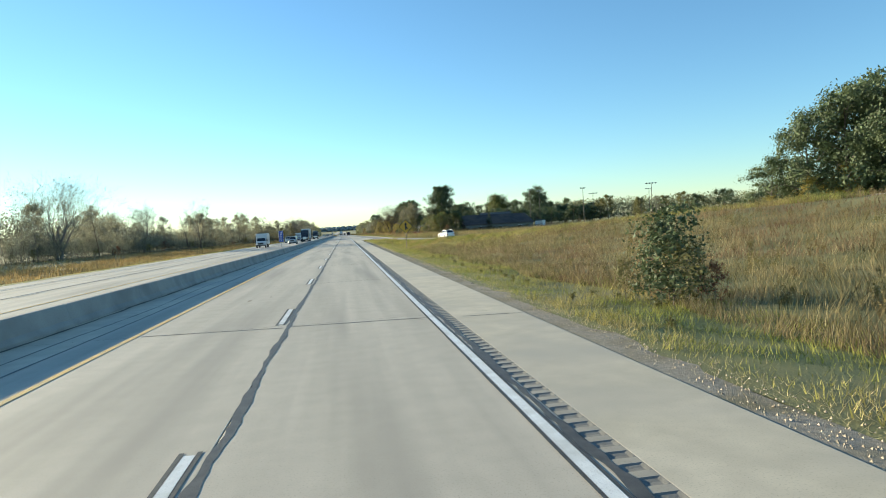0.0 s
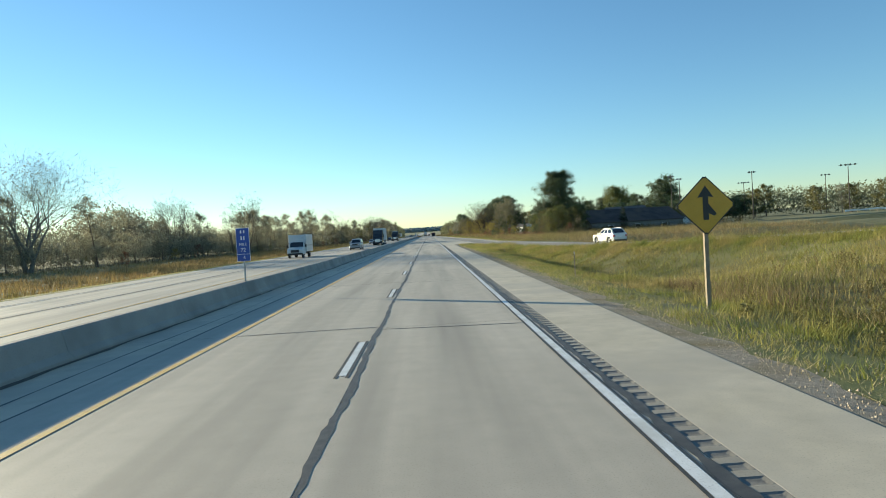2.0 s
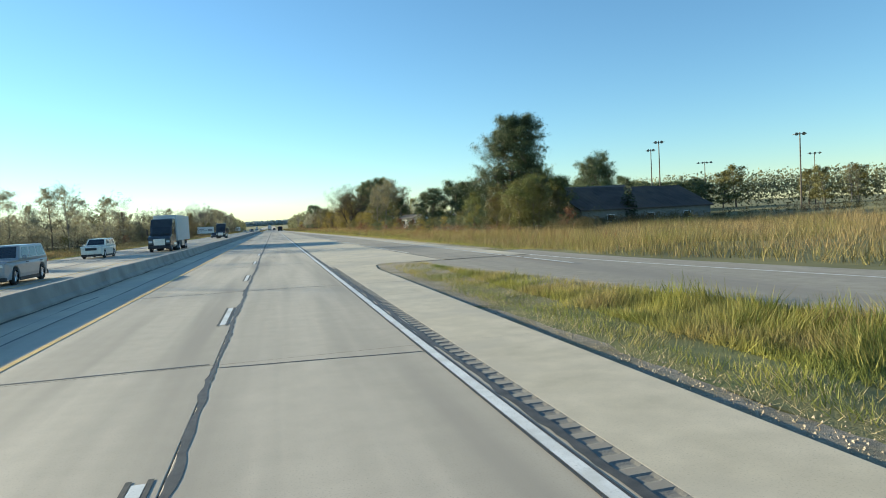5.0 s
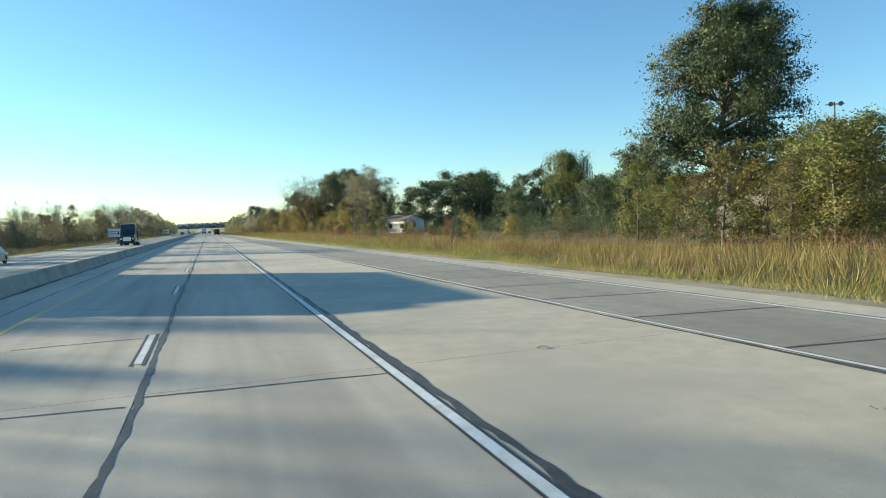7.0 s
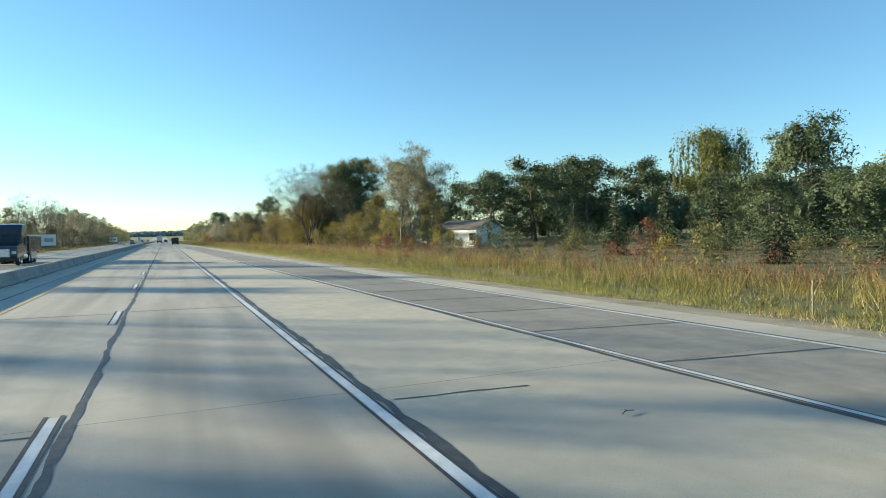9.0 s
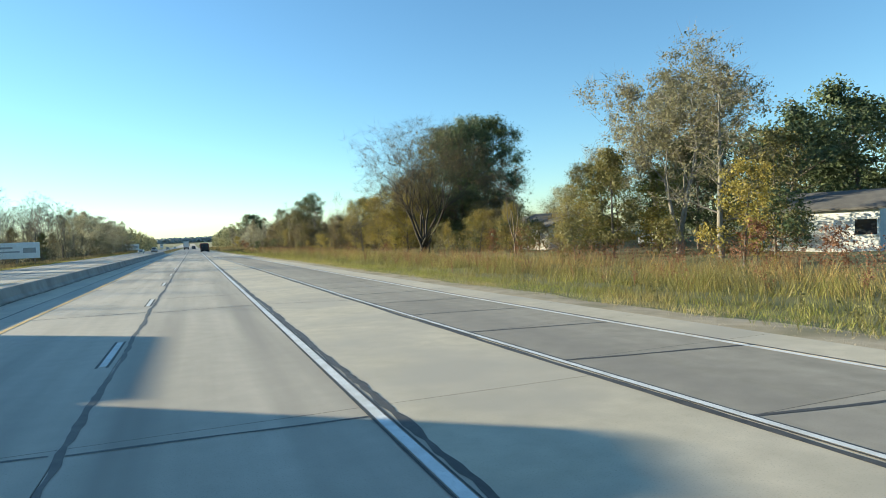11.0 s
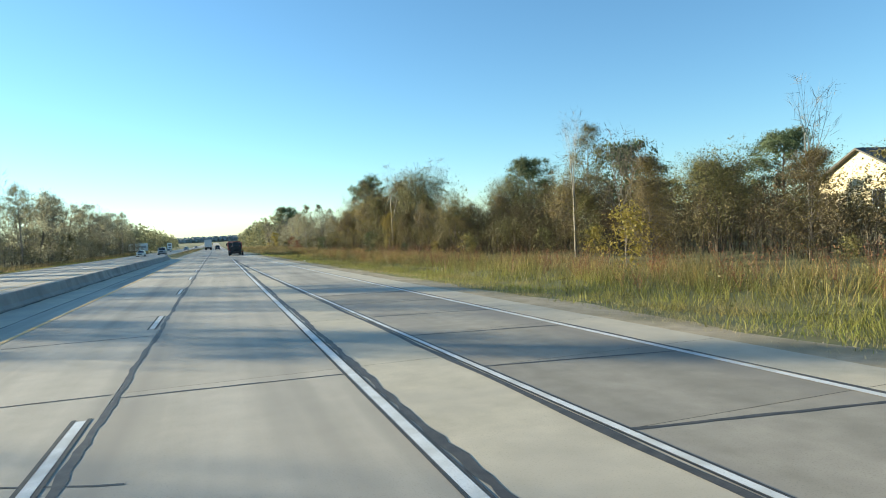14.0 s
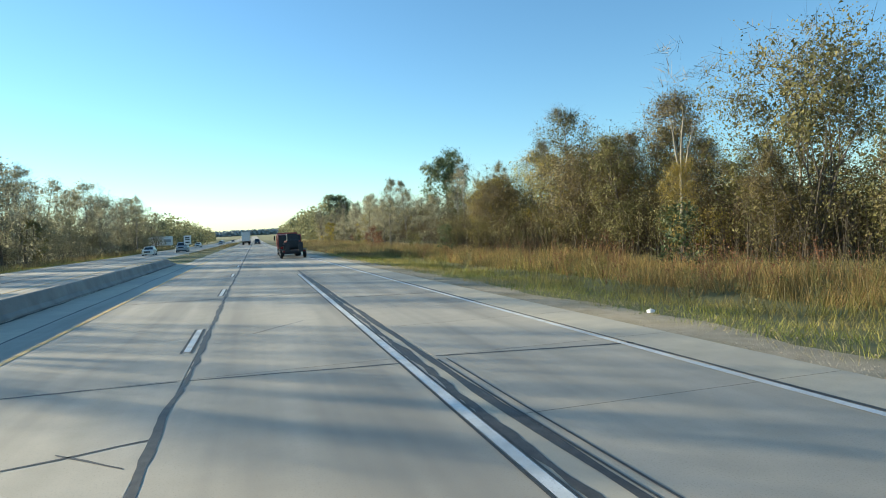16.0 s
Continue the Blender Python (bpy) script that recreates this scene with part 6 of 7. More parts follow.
def car(name, label, category, paint, L, W, H, belt, hood_z, glass0, glass1, roof0, roof1, wheel_r, wb0, wb1, tail=None, rails=False, cladding=True, at=(0, 0, 0), turn=0):
    """A road car, nose towards +y. glass0, glass1: where the cabin meets the belt behind and in front; roof0, roof1: the roof's ends."""
    t = thing(name, label, category, at, turn)
    w = W / 2
    y0, y1 = -L / 2, L / 2
    g = 0.2
    a0, a1 = wheel_r * 1.18, wheel_r * 1.22

    def arch(c):
        return [(c + a0 * math.cos(k), max(g, wheel_r + a1 * math.sin(k))) for k in np.linspace(math.pi * 1.08, -math.pi * 0.08, 9)]
    side = [(y0 + 0.06, g + 0.1)] + arch(wb0) + arch(wb1) + [(y1 - 0.06, g + 0.08), (y1, g + 0.35), (y1 - 0.03, hood_z - 0.14), (y1 - 0.22, hood_z - 0.03), (glass1, belt), (glass0, belt), (y0 + 0.05, belt - 0.02), (y0, belt - 0.30), (y0, g + 0.35)]
    bm = prism(side, "x", -w, w)
    for v in bm.verts:                              # round the ends in plan, tuck the sides in
        e = max(0.0, abs(v.co.y) - (L / 2 - 0.45)) / 0.45
        v.co.x *= 1 - 0.12 * e * e
        if v.co.z < 0.4:
            v.co.x *= 0.97
    bmesh.ops.bevel(bm, geom=[e for e in bm.edges if abs(e.verts[0].co.x - e.verts[1].co.x) < 0.05], offset=0.05, segments=3, profile=0.6, affect="EDGES", clamp_overlap=True)
    body = part("body", bm, M[paint], t, smooth=False)
    wt, wb = w * 0.76, w * 0.95
    lo = [(-wb, glass0, belt - 0.02), (wb, glass0, belt - 0.02), (wb, glass1, belt - 0.02), (-wb, glass1, belt - 0.02)]
    hi = [(-wt, roof0, H), (wt, roof0, H), (wt, roof1, H - 0.03), (-wt, roof1, H - 0.03)]
    bm = bmesh.new()
    a = [bm.verts.new(p) for p in lo]
    b = [bm.verts.new(p) for p in hi]
    bm.faces.new(b)
    bm.faces.new(a[::-1])
    for i in range(4):
        bm.faces.new((a[i], a[(i + 1) % 4], b[(i + 1) % 4], b[i]))
    bmesh.ops.bevel(bm, geom=bm.edges[:], offset=0.06, segments=3, profile=0.6, affect="EDGES")
    part("roof", bm, M[paint], t)
    sides = {"r": (lo[1], lo[2], hi[2], hi[1]), "l": (lo[3], lo[0], hi[0], hi[3]), "f": (lo[2], lo[3], hi[3], hi[2]), "b": (lo[0], lo[1], hi[1], hi[0])}
    part("windscreen", quad_panel(sides["f"], 0.06, 0.94, 0.10, 0.92), M["glass"], t, "tinted windscreen")
    part("rear_window", quad_panel(sides["b"], 0.08, 0.92, 0.15, 0.90), M["glass"], t, "tinted rear window")
    for s, spans in (("r", ((0.06, 0.34), (0.38, 0.62), (0.66, 0.93))), ("l", ((0.07, 0.34), (0.38, 0.62), (0.66, 0.94)))):
        for u0, u1 in spans:
            part("side_window", quad_panel(sides[s], u0, u1, 0.14, 0.86), M["glass"], t, "tinted side window")
    for s in (-1, 1):
        wheel(t, s * (w - 0.11), wb0, wheel_r, 0.22)
        wheel(t, s * (w - 0.11), wb1, wheel_r, 0.22)
        part("headlight", box(s * w * 0.62 - 0.2, s * w * 0.62 + 0.2, y1 - 0.14, y1 - 0.005, hood_z - 0.32, hood_z - 0.18, 0.03), M["lamp_clear"], t, "clear headlight")
        part("tail_light", box(s * w * 0.80 - 0.13, s * w * 0.80 + 0.13, y0 - 0.012, y0 + 0.25, belt - 0.30, belt - 0.14, 0.03), M["lamp_red"], t, "red tail light")
        part("door_mirror", box(s * (w + 0.10) - 0.10, s * (w + 0.10) + 0.10, glass1 - 0.42, glass1 - 0.28, belt + 0.02, belt + 0.17, 0.03), M[paint], t)
        for y in (glass1 - 0.95, glass0 + 1.05 if glass0 + 1.05 < glass1 - 1.5 else glass0 + 0.7):
            part("door_handle", box(s * w - 0.02, s * w + 0.025, y - 0.1, y + 0.1, belt - 0.20, belt - 0.16, 0.008), M["trim"], t)
        if rails:
            part("roof_rail", rod((s * wt * 0.96, roof0 + 0.15, H + 0.04), (s * wt * 0.96, roof1 - 0.15, H + 0.03), 0.022, None, 6), M["alloy"], t, "silver roof rail")
        if cladding:
            part("sill", box(s * w * 0.97 - 0.02, s * w * 0.97 + 0.02, wb0 + a0, wb1 - a0, g - 0.02, g + 0.16, 0.015), M["trim"], t, "black plastic sill")
    part("grille", box(-w * 0.5, w * 0.5, y1 - 0.10, y1 + 0.012, hood_z - 0.40, hood_z - 0.16, 0.03), M["trim"], t, "dark grille")
    part("front_bumper", box(-w * 0.92, w * 0.92, y1 - 0.20, y1 + 0.03, g + 0.02, g + 0.22, 0.05), M["trim" if cladding else paint], t)
    part("rear_bumper", box(-w * 0.92, w * 0.92, y0 - 0.04, y0 + 0.20, g + 0.05, g + 0.28, 0.05), M["trim" if cladding else paint], t)
    part("number_plate", box(-0.16, 0.16, y0 - 0.03, y0, belt - 0.42, belt - 0.30, 0.004), M["sign_white"], t)
    return t


def suv(paint, label, at, turn):
    return car("car", label, "car", paint, 4.50, 1.84, 1.70, 1.10, 1.06, -2.18, 1.00, -1.55, 0.10, 0.385, -1.34, 1.32, rails=True, at=at, turn=turn)


def sedan(paint, label, at, turn):
    return car("car", label, "car", paint, 4.75, 1.80, 1.45, 0.92, 0.88, -1.75, 1.05, -1.0, 0.20, 0.33, -1.38, 1.42, cladding=False, at=at, turn=turn)


def pickup(paint, label, at, turn):
    return car("pickup_truck", label, "pickup truck", paint, 5.8, 2.0, 1.92, 1.22, 1.20, -2.75, 1.25, -2.6, 0.50, 0.42, -1.75, 1.85, at=at, turn=turn)


def box_van(label, at, turn):
    """A cab-over delivery body on a pickup-like nose."""
    t = thing("box_van", label, "van", at, turn)
    nose = [(1.2, 0.45), (3.15, 0.45), (3.2, 0.95), (3.0, 1.22), (2.05, 1.36), (1.55, 2.05), (1.2, 2.1)]
    part("cab", prism(nose, "x", -0.98, 0.98, 0.06), M["box_white"], t)
    part("windscreen", quad_panel(((0.9, 2.06, 1.36), (-0.9, 2.06, 1.36), (-0.84, 1.57, 2.05), (0.84, 1.57, 2.05)), 0.02, 0.98, 0.06, 0.96, 0.02), M["glass"], t, "dark windscreen")
    for s in (-1, 1):
        part("side_window", box(s * 0.985 - 0.01, s * 0.985 + 0.01, 1.25, 1.75, 1.40, 1.92, 0.006), M["glass"], t)
        part("door_mirror", box(s * 1.16 - 0.1, s * 1.16 + 0.1, 1.85, 1.93, 1.35, 1.7, 0.02), M["trim"], t)
        part("headlight", box(s * 0.72 - 0.16, s * 0.72 + 0.16, 3.12, 3.215, 0.85, 1.02, 0.02), M["lamp_clear"], t)
        wheel(t, s * 0.86, 2.4, 0.40, 0.24, rim="alloy")
        wheel(t, s * 0.86, -1.6, 0.40, 0.30, rim="alloy")
    part("grille", box(-0.52, 0.52, 3.12, 3.225, 0.72, 1.06, 0.02), M["trim"], t)
    part("bumper", box(-0.95, 0.95, 3.05, 3.30, 0.42, 0.64, 0.04), M["trim"], t)
    part("cargo_box", box(-1.15, 1.15, -3.1, 1.35, 0.75, 2.95, 0.05), M["box_white"], t, "white cargo box")
    part("chassis", box(-0.5, 0.5, -3.0, 2.8, 0.45, 0.76, 0.02), M["trim"], t)
    part("side_stripe", box(-1.156, 1.156, -2.9, 1.2, 1.50, 1.62, 0.002), M["car_grey"], t)
    return t


def semi(paint, label, at, turn, trailer_paint="box_white", length=14.0, top=4.08):
    """A tractor with its trailer, nose towards +y."""
    t = thing("semi_truck", label, "truck", at, turn)
    nose = [(-0.5, 0.75), (2.9, 0.6), (3.0, 0.9), (2.95, 1.55), (2.6, 1.75), (1.55, 1.95), (1.0, 2.85), (0.3, 3.75), (-1.2, 3.85), (-1.6, 3.8), (-1.6, 0.8)]
    part("cab", prism(nose, "x", -1.18, 1.18, 0.08), M[paint], t)
    part("windscreen", quad_panel(((1.1, 1.57, 1.97), (-1.1, 1.57, 1.97), (-1.05, 1.02, 2.84), (1.05, 1.02, 2.84)), 0.02, 0.98, 0.05, 0.97, 0.03), M["glass"], t, "dark windscreen")
    part("grille", box(-0.6, 0.6, 2.85, 3.03, 0.75, 1.5, 0.04), M["alloy"], t, "chrome grille")
    part("bumper", box(-1.2, 1.2, 2.75, 3.12, 0.38, 0.72, 0.06), M["trim"], t)
    for s in (-1, 1):
        part("headlight", box(s * 0.92 - 0.18, s * 0.92 + 0.18, 2.75, 3.02, 1.05, 1.28, 0.04), M["lamp_clear"], t)
        part("side_window", box(s * 1.185 - 0.01, s * 1.185 + 0.01, 0.1, 1.05, 1.95, 2.65, 0.006), M["glass"], t)
        part("door_mirror", box(s * 1.48 - 0.08, s * 1.48 + 0.08, 1.15, 1.30, 1.9, 2.6, 0.03), M["trim"], t)
        part("fuel_tank", rod((s * 0.95, -1.4, 0.75), (s * 0.95, 0.3, 0.75), 0.30, None, 14), M["alloy"], t, "polished fuel tank")
        wheel(t, s * 1.02, 1.9, 0.51, 0.30)
        for y in (-2.6, -3.9, -length - 0.2 + 2.4, -length - 0.2 + 1.1):
            wheel(t, s * 0.92, y, 0.51, 0.55)
        part("rear_lamp", box(s * 0.95 - 0.12, s * 0.95 + 0.12, -length - 2.02, -length - 1.97, 0.95, 1.08, 0.01), M["lamp_red"], t)
    part("chassis", box(-0.45, 0.45, -4.6, 2.6, 0.62, 0.92, 0.03), M["trim"], t)
    tr = part("trailer_box", box(-1.29, 1.29, -length - 2.0, -2.05, 1.15, top, 0.04), M[trailer_paint], t, "long box trailer")
    for i in range(12):
        y = -2.6 - i * (length - 0.9) / 11
        for s in (-1, 1):
            part("side_rib", box(s * 1.29 - 0.012, s * 1.29 + 0.012, y - 0.03, y + 0.03, 1.2, top - 0.08, 0.004), M[trailer_paint], tr)
    part("underframe", box(-0.5, 0.5, -length - 1.8, -3.0, 0.85, 1.14, 0.02), M["trim"], t)
    part("side_skirt", box(-1.22, 1.22, -length + 3.2, -6.2, 0.45, 1.14, 0.02), M["car_grey"], t)
    return t


def tow_truck(label, at, turn):
    """A red dump-bodied truck drawing a low trailer with a small loader, seen from behind."""
    t = thing("work_truck", label, "truck", at, turn)
    part("chassis", box(-0.45, 0.45, -1.2, 5.8, 0.6, 0.9, 0.03), M["trim"], t)
    part("cab", prism([(3.6, 0.75), (6.2, 0.7), (6.25, 1.45), (5.2, 1.65), (4.75, 2.5), (3.6, 2.55)], "x", -1.1, 1.1, 0.07), M["car_red"], t, "red cab")
    part("rear_window", box(-0.8, 0.8, 3.585, 3.60, 1.75, 2.3, 0.004), M["glass"], t)
    bed = part("dump_bed", prism([(-1.3, 1.0), (3.3, 1.0), (3.5, 2.35), (-1.35, 2.30)], "x", -1.2, 1.2, 0.05), M["car_red"], t, "dull red dump bed")
    for s in (-1, 1):
        for y in (-0.9, 0.1, 1.1, 2.1, 3.0):
            part("bed_rib", box(s * 1.215 - 0.02, s * 1.215 + 0.02, y - 0.05, y + 0.05, 1.05, 2.28, 0.01), M["car_red"], bed)
        wheel(t, s * 0.95, 5.1, 0.5, 0.3, rim="steel")
        wheel(t, s * 0.85, 0.6, 0.5, 0.5, rim="steel")
        wheel(t, s * 0.85, -0.55, 0.5, 0.5, rim="steel")
        part("tail_light", box(s * 0.85 - 0.1, s * 0.85 + 0.1, -1.36, -1.31, 0.86, 0.98, 0.01), M["lamp_red"], t)
        part("door_mirror", box(s * 1.35 - 0.08, s * 1.35 + 0.08, 5.0, 5.1, 1.7, 2.2, 0.02), M["trim"], t)
    part("tailgate", box(-1.12, 1.12, -1.40, -1.30, 1.05, 2.25, 0.02), M["trim"], t, "dark tailgate")
    part("mud_flaps", box(-1.1, 1.1, -1.2, -1.17, 0.25, 0.85, 0.005), M["tyre"], t)
    return t


def loader_trailer(label, at, turn):
    t = thing("loader_trailer", label, "trailer", at, turn)
    part("deck", box(-1.05, 1.05, -5.0, 0.2, 0.62, 0.74, 0.02), M["trim"], t, "dark low deck")
    part("drawbar", rod((0, 0.2, 0.6), (0, 1.7, 0.55), 0.07, None, 8), M["trim"], t)
    for s in (-1, 1):
        wheel(t, s * 1.1, -2.6, 0.38, 0.24, rim="steel")
        wheel(t, s * 1.1, -3.5, 0.38, 0.24, rim="steel")
        part("ramp_leaf", box(s * 0.62 - 0.22, s * 0.62 + 0.22, -5.12, -4.98, 0.62, 1.55, 0.02), M["trim"], t, "folded loading ramp")
        part("fender", box(s * 1.13 - 0.15, s * 1.13 + 0.15, -4.0, -2.1, 0.80, 0.86, 0.02), M["trim"], t)
        part("tail_light", box(s * 0.95 - 0.08, s * 0.95 + 0.08, -5.03, -5.0, 0.64, 0.72, 0.008), M["lamp_red"], t)
    ld = part("loader_body", box(-0.55, 0.55, -3.9, -1.6, 0.95, 1.75, 0.08), M["trim"], t, "dark skid loader lashed on the deck")
    part("loader_cage", prism([(-3.3, 1.7), (-1.9, 1.7), (-2.0, 2.35), (-3.2, 2.35)], "x", -0.5, 0.5, 0.05), M["trim"], ld)
    for s in (-1, 1):
        for y in (-3.4, -2.1):
            wheel(t, s * 0.75, y, 0.36, 0.26, rim="car_red")
            t.children[-1].location.z += 0.74
        part("lift_arm", box(s * 0.62 - 0.06, s * 0.62 + 0.06, -3.9, -1.2, 1.55, 1.70, 0.02), M["car_red"], ld)
    return t


# the white car comes down the ramp; its heading follows the ramp
suv("car_white", "cream white sport utility car on the entry ramp", (21.5, 126.2, -0.17), 15)
pickup("car_grey", "grey pickup truck with a covered bed, oncoming", (-12.0, 172.0, -0.012), 180)
box_van("white delivery box van, oncoming", (-15.7, 139.0, -0.012), 180)
sedan("car_grey", "silver saloon car, oncoming", (-15.9, 249, -0.012), 180)
semi("car_dark", "dark semi truck with a white trailer, oncoming", (-11.5, 216.0, -0.012), 180, "box_white", 11.5, 4.25)
semi("car_dark", "dark truck with a short dark trailer, oncoming", (-12.3, 313, -0.012), 180, "car_dark", 6.5, 2.7)
sedan("car_dark", "dark saloon car, oncoming", (-15.9, 335, -0.012), 180)
pickup("car_white", "pale pickup truck, oncoming", (-16.0, 206, -0.012), 180)
for x, y, k in ((-15.8, 545, "w"), (-12.4, 562, "p"), (-15.9, 640, "w"), (-12.4, 705, "s"), (-15.8, 790, "w"), (-12.3, 850, "s")):
    (sedan if k != "p" else pickup)("car_white" if k == "w" else "car_grey", "pale saloon car, oncoming" if k == "w" else "grey car among the oncoming traffic", (x, y, -0.012), 180)
tow_truck("dull red dump truck on the merging lane", (4.6, 500.0, 0.0), 0)
loader_trailer("dark low trailer carrying a small loader behind the truck", (4.6, 496.6, 0.0), 0)
sedan("car_dark", "dark saloon car in the driving lane", (1.7, 640, -0.01), 0)
suv("car_dark", "dark sport utility car in the driving lane", (1.7, 660, -0.01), 0)
semi("car_grey", "pale box truck far ahead in the inner lane", (-1.7, 648, -0.01), 0, "box_white", 7.0)
sedan("car_grey", "grey car far ahead in the inner lane", (-1.7, 720, -0.01), 0)
sedan("car_red", "red car far ahead in the driving lane", (1.8, 760, -0.01), 0)


# ---------------------------------------------------------------- signs and poles
def letters(text, size, material, parent, at, depth=0.003, turn=(90, 0, 0)):
    c = bpy.data.curves.new("writing", "FONT")
    c.body, c.size, c.extrude, c.align_x, c.align_y = text, size, depth, "CENTER", "CENTER"
    tmp = bpy.data.objects.new("writing", c)
    scene.collection.objects.link(tmp)
    me = bpy.data.meshes.new_from_object(tmp.evaluated_get(bpy.context.evaluated_depsgraph_get()))
    bpy.data.objects.remove(tmp)
    me.materials.clear()
    me.materials.append(material)
    ob = new("writing", me)
    ob.parent = parent
    ob.matrix_basis = pose(*at, *turn)
    return ob


sign = thing("merge_sign", "yellow diamond merge sign with a black arrow on a timber post", "road sign", (8.2, 71.0, spot(8.2, 71)), 0)
z0 = 2.42 - spot(8.2, 71)
part("post", box(-0.05, 0.05, 0.03, 0.13, -0.5, z0 + 0.5, 0.008), M["wood"], sign, "weathered timber post")
D = 0.74


def round_diamond(r, cut):
    out = []
    for k in range(4):
        a = math.pi / 2 * k
        for d in (-0.35, 0, 0.35):
            b = a + d * cut / r
            out.append((math.cos(b) * (r - cut * 0.35 * (1 - abs(d) / 0.35 * 0.5)), math.sin(b) * (r - cut * 0.35 * (1 - abs(d) / 0.35 * 0.5))))
    return out


def flat(points, y0, y1, z):
    return prism([(u, v + z) for u, v in points], "y", y0, y1)


panel = part("panel", flat(round_diamond(D, 0.10), 0.0, 0.02, z0), M["sign_black"], sign, "black-edged diamond panel")
part("face", flat(round_diamond(D - 0.035, 0.10), -0.006, 0.0, z0), M["sign_yellow"], panel, "yellow sheeting")
arrow = [(-0.07, -0.36), (0.07, -0.36), (0.07, -0.20), (0.20, -0.26), (0.24, -0.17), (0.07, 0.02), (0.07, 0.22), (0.20, 0.20), (0.0, 0.50), (-0.20, 0.20), (-0.07, 0.22)]
part("arrow", flat(arrow, -0.012, -0.006, z0), M["sign_black"], panel, "black merge arrow")
part("tail_bar", prism([(0.04, z0 - 0.06), (0.20, z0 - 0.27), (0.27, z0 - 0.22), (0.07, z0 + 0.04)], "y", -0.0125, -0.0065), M["sign_black"], panel)

mile = thing("mile_marker", "blue mile marker sign on a steel post on the barrier", "road sign", (BARRIER - 0.30, 81.3, 0.61), 0)
part("post", box(-0.03, 0.03, 0.012, 0.06, 0.0, 2.1, 0.005), M["steel"], mile, "galvanised post")
pl = part("panel", box(-0.27, 0.27, -0.006, 0.012, 0.82, 2.18, 0.004), M["sign_white"], mile, "white-edged panel")
part("face", box(-0.255, 0.255, -0.011, -0.006, 1.12, 2.165, 0.002), M["sign_blue"], pl, "blue sheeting")
part("lower_face", box(-0.255, 0.255, -0.011, -0.006, 0.835, 1.105, 0.002), M["sign_blue"], pl, "blue sheeting")
for z, w, h in ((2.02, 0.26, 0.12), (1.77, 0.22, 0.16)):
    for s in (-1, 1):
        part("bar", box(s * w / 4 - w / 9, s * w / 4 + w / 9, -0.015, -0.011, z - h / 2, z + h / 2, 0.001), M["sign_white"], pl)
letters("MILE", 0.15, M["sign_white"], pl, (0, -0.012, 1.51))
letters("72", 0.22, M["sign_white"], pl, (0, -0.012, 1.28))
letters("4", 0.20, M["sign_white"], pl, (0.03, -0.012, 0.965))

post_sign = thing("speed_sign", "white roadside sign on a steel post in the median", "road sign", (-8.4, 530.0, spot(-8.4, 530)), 0)
part("post", box(-0.03, 0.03, 0.012, 0.06, -0.3, 3.0, 0.005), M["steel"], post_sign)
sp = part("panel", box(-0.5, 0.5, -0.006, 0.012, 1.7, 3.0, 0.01), M["sign_white"], post_sign)
for z, w in ((2.7, 0.3), (2.45, 0.3), (2.0, 0.28)):
    part("bar", box(-w, w, -0.012, -0.006, z - 0.08, z + 0.08, 0.002), M["sign_black"], sp)

stake0 = None
for x, y, h in ((7.4, 82.2, 1.15), (9.0, 121.0, 0.75), (10.8, 115.5, 0.75), (16.5, 228.0, 1.1), (16.4, 253.4, 1.0)):
    if stake0 is None:
        stake0 = thing("delineator_post", "thin weathered roadside delineator post", "post", (x, y, spot(x, y)))
        part("post", box(-0.022, 0.022, -0.012, 0.012, -0.3, 1.15, 0.006), M["wood"], stake0)
        part("reflector", box(-0.02, 0.02, -0.018, -0.012, 1.0, 1.10, 0.004), M["steel"], stake0)
        stake0["group"] = "delineator posts"
    else:
        o = copy_thing(stake0, pose(x, y, spot(x, y)))
        o.scale = (1, 1, h / 1.15)


def light_pole(x, y, height, lamps, label):
    t = thing("light_pole", label, "light pole", (x, y, spot(x, y)), -35, "sports ground light poles")
    part("pole", rod((0, 0, -0.3), (0, 0, height), 0.16, 0.09, 10), M["bark"], t)
    w = 0.55 * lamps
    part("crossarm", box(-w, w, -0.06, 0.06, height - 0.35, height - 0.22, 0.02), M["steel"], t)
    for i in range(lamps):
        u = -w + (i + 0.5) * 2 * w / lamps
        part("floodlight", rod((u, -0.05, height - 0.12), (u, -0.5, height - 0.32), 0.16, 0.30, 10), M["steel"], t)
    return t


for x, y, h, n in ((75.2, 246, 14.6, 2), (84.5, 263, 14.6, 2), (120, 291, 13.5, 4), (139, 272, 13.5, 3), (118.6, 229.7, 13.6, 4), (89.7, 226.2, 13.0, 2)):
    light_pole(x, y, h, n, "tall dark timber floodlight pole of a sports ground")

fence = thing("guard_rail", "low white guard rail beside the sports ground", "guard rail", (0, 0, 0))
for i in range(17):
    x, y = 112 + i * 2.0, 222 + 0.3 * i
    part("post", box(x - 0.07, x + 0.07, y - 0.05, y + 0.09, spot(x, y) - 0.3, spot(x, y) + 0.85, 0.01), M["wood"], fence)
bm = bmesh.new()
for i in range(16):
    x, y = 112 + i * 2.0, 222 + 0.3 * i
    z0r, z1r = spot(x, y) + 0.45, spot(x + 2, y + 0.3) + 0.45
    ring = [[bm.verts.new((px, py + d, pz + h)) for d, h in ((-0.06, 0.0), (-0.12, 0.12), (-0.06, 0.2), (-0.12, 0.28), (-0.06, 0.4))] for px, py, pz in ((x, y, z0r), (x + 2, y + 0.3, z1r))]
    for k in range(4):
        bm.faces.new((ring[0][k], ring[1][k], ring[1][k + 1], ring[0][k + 1]))
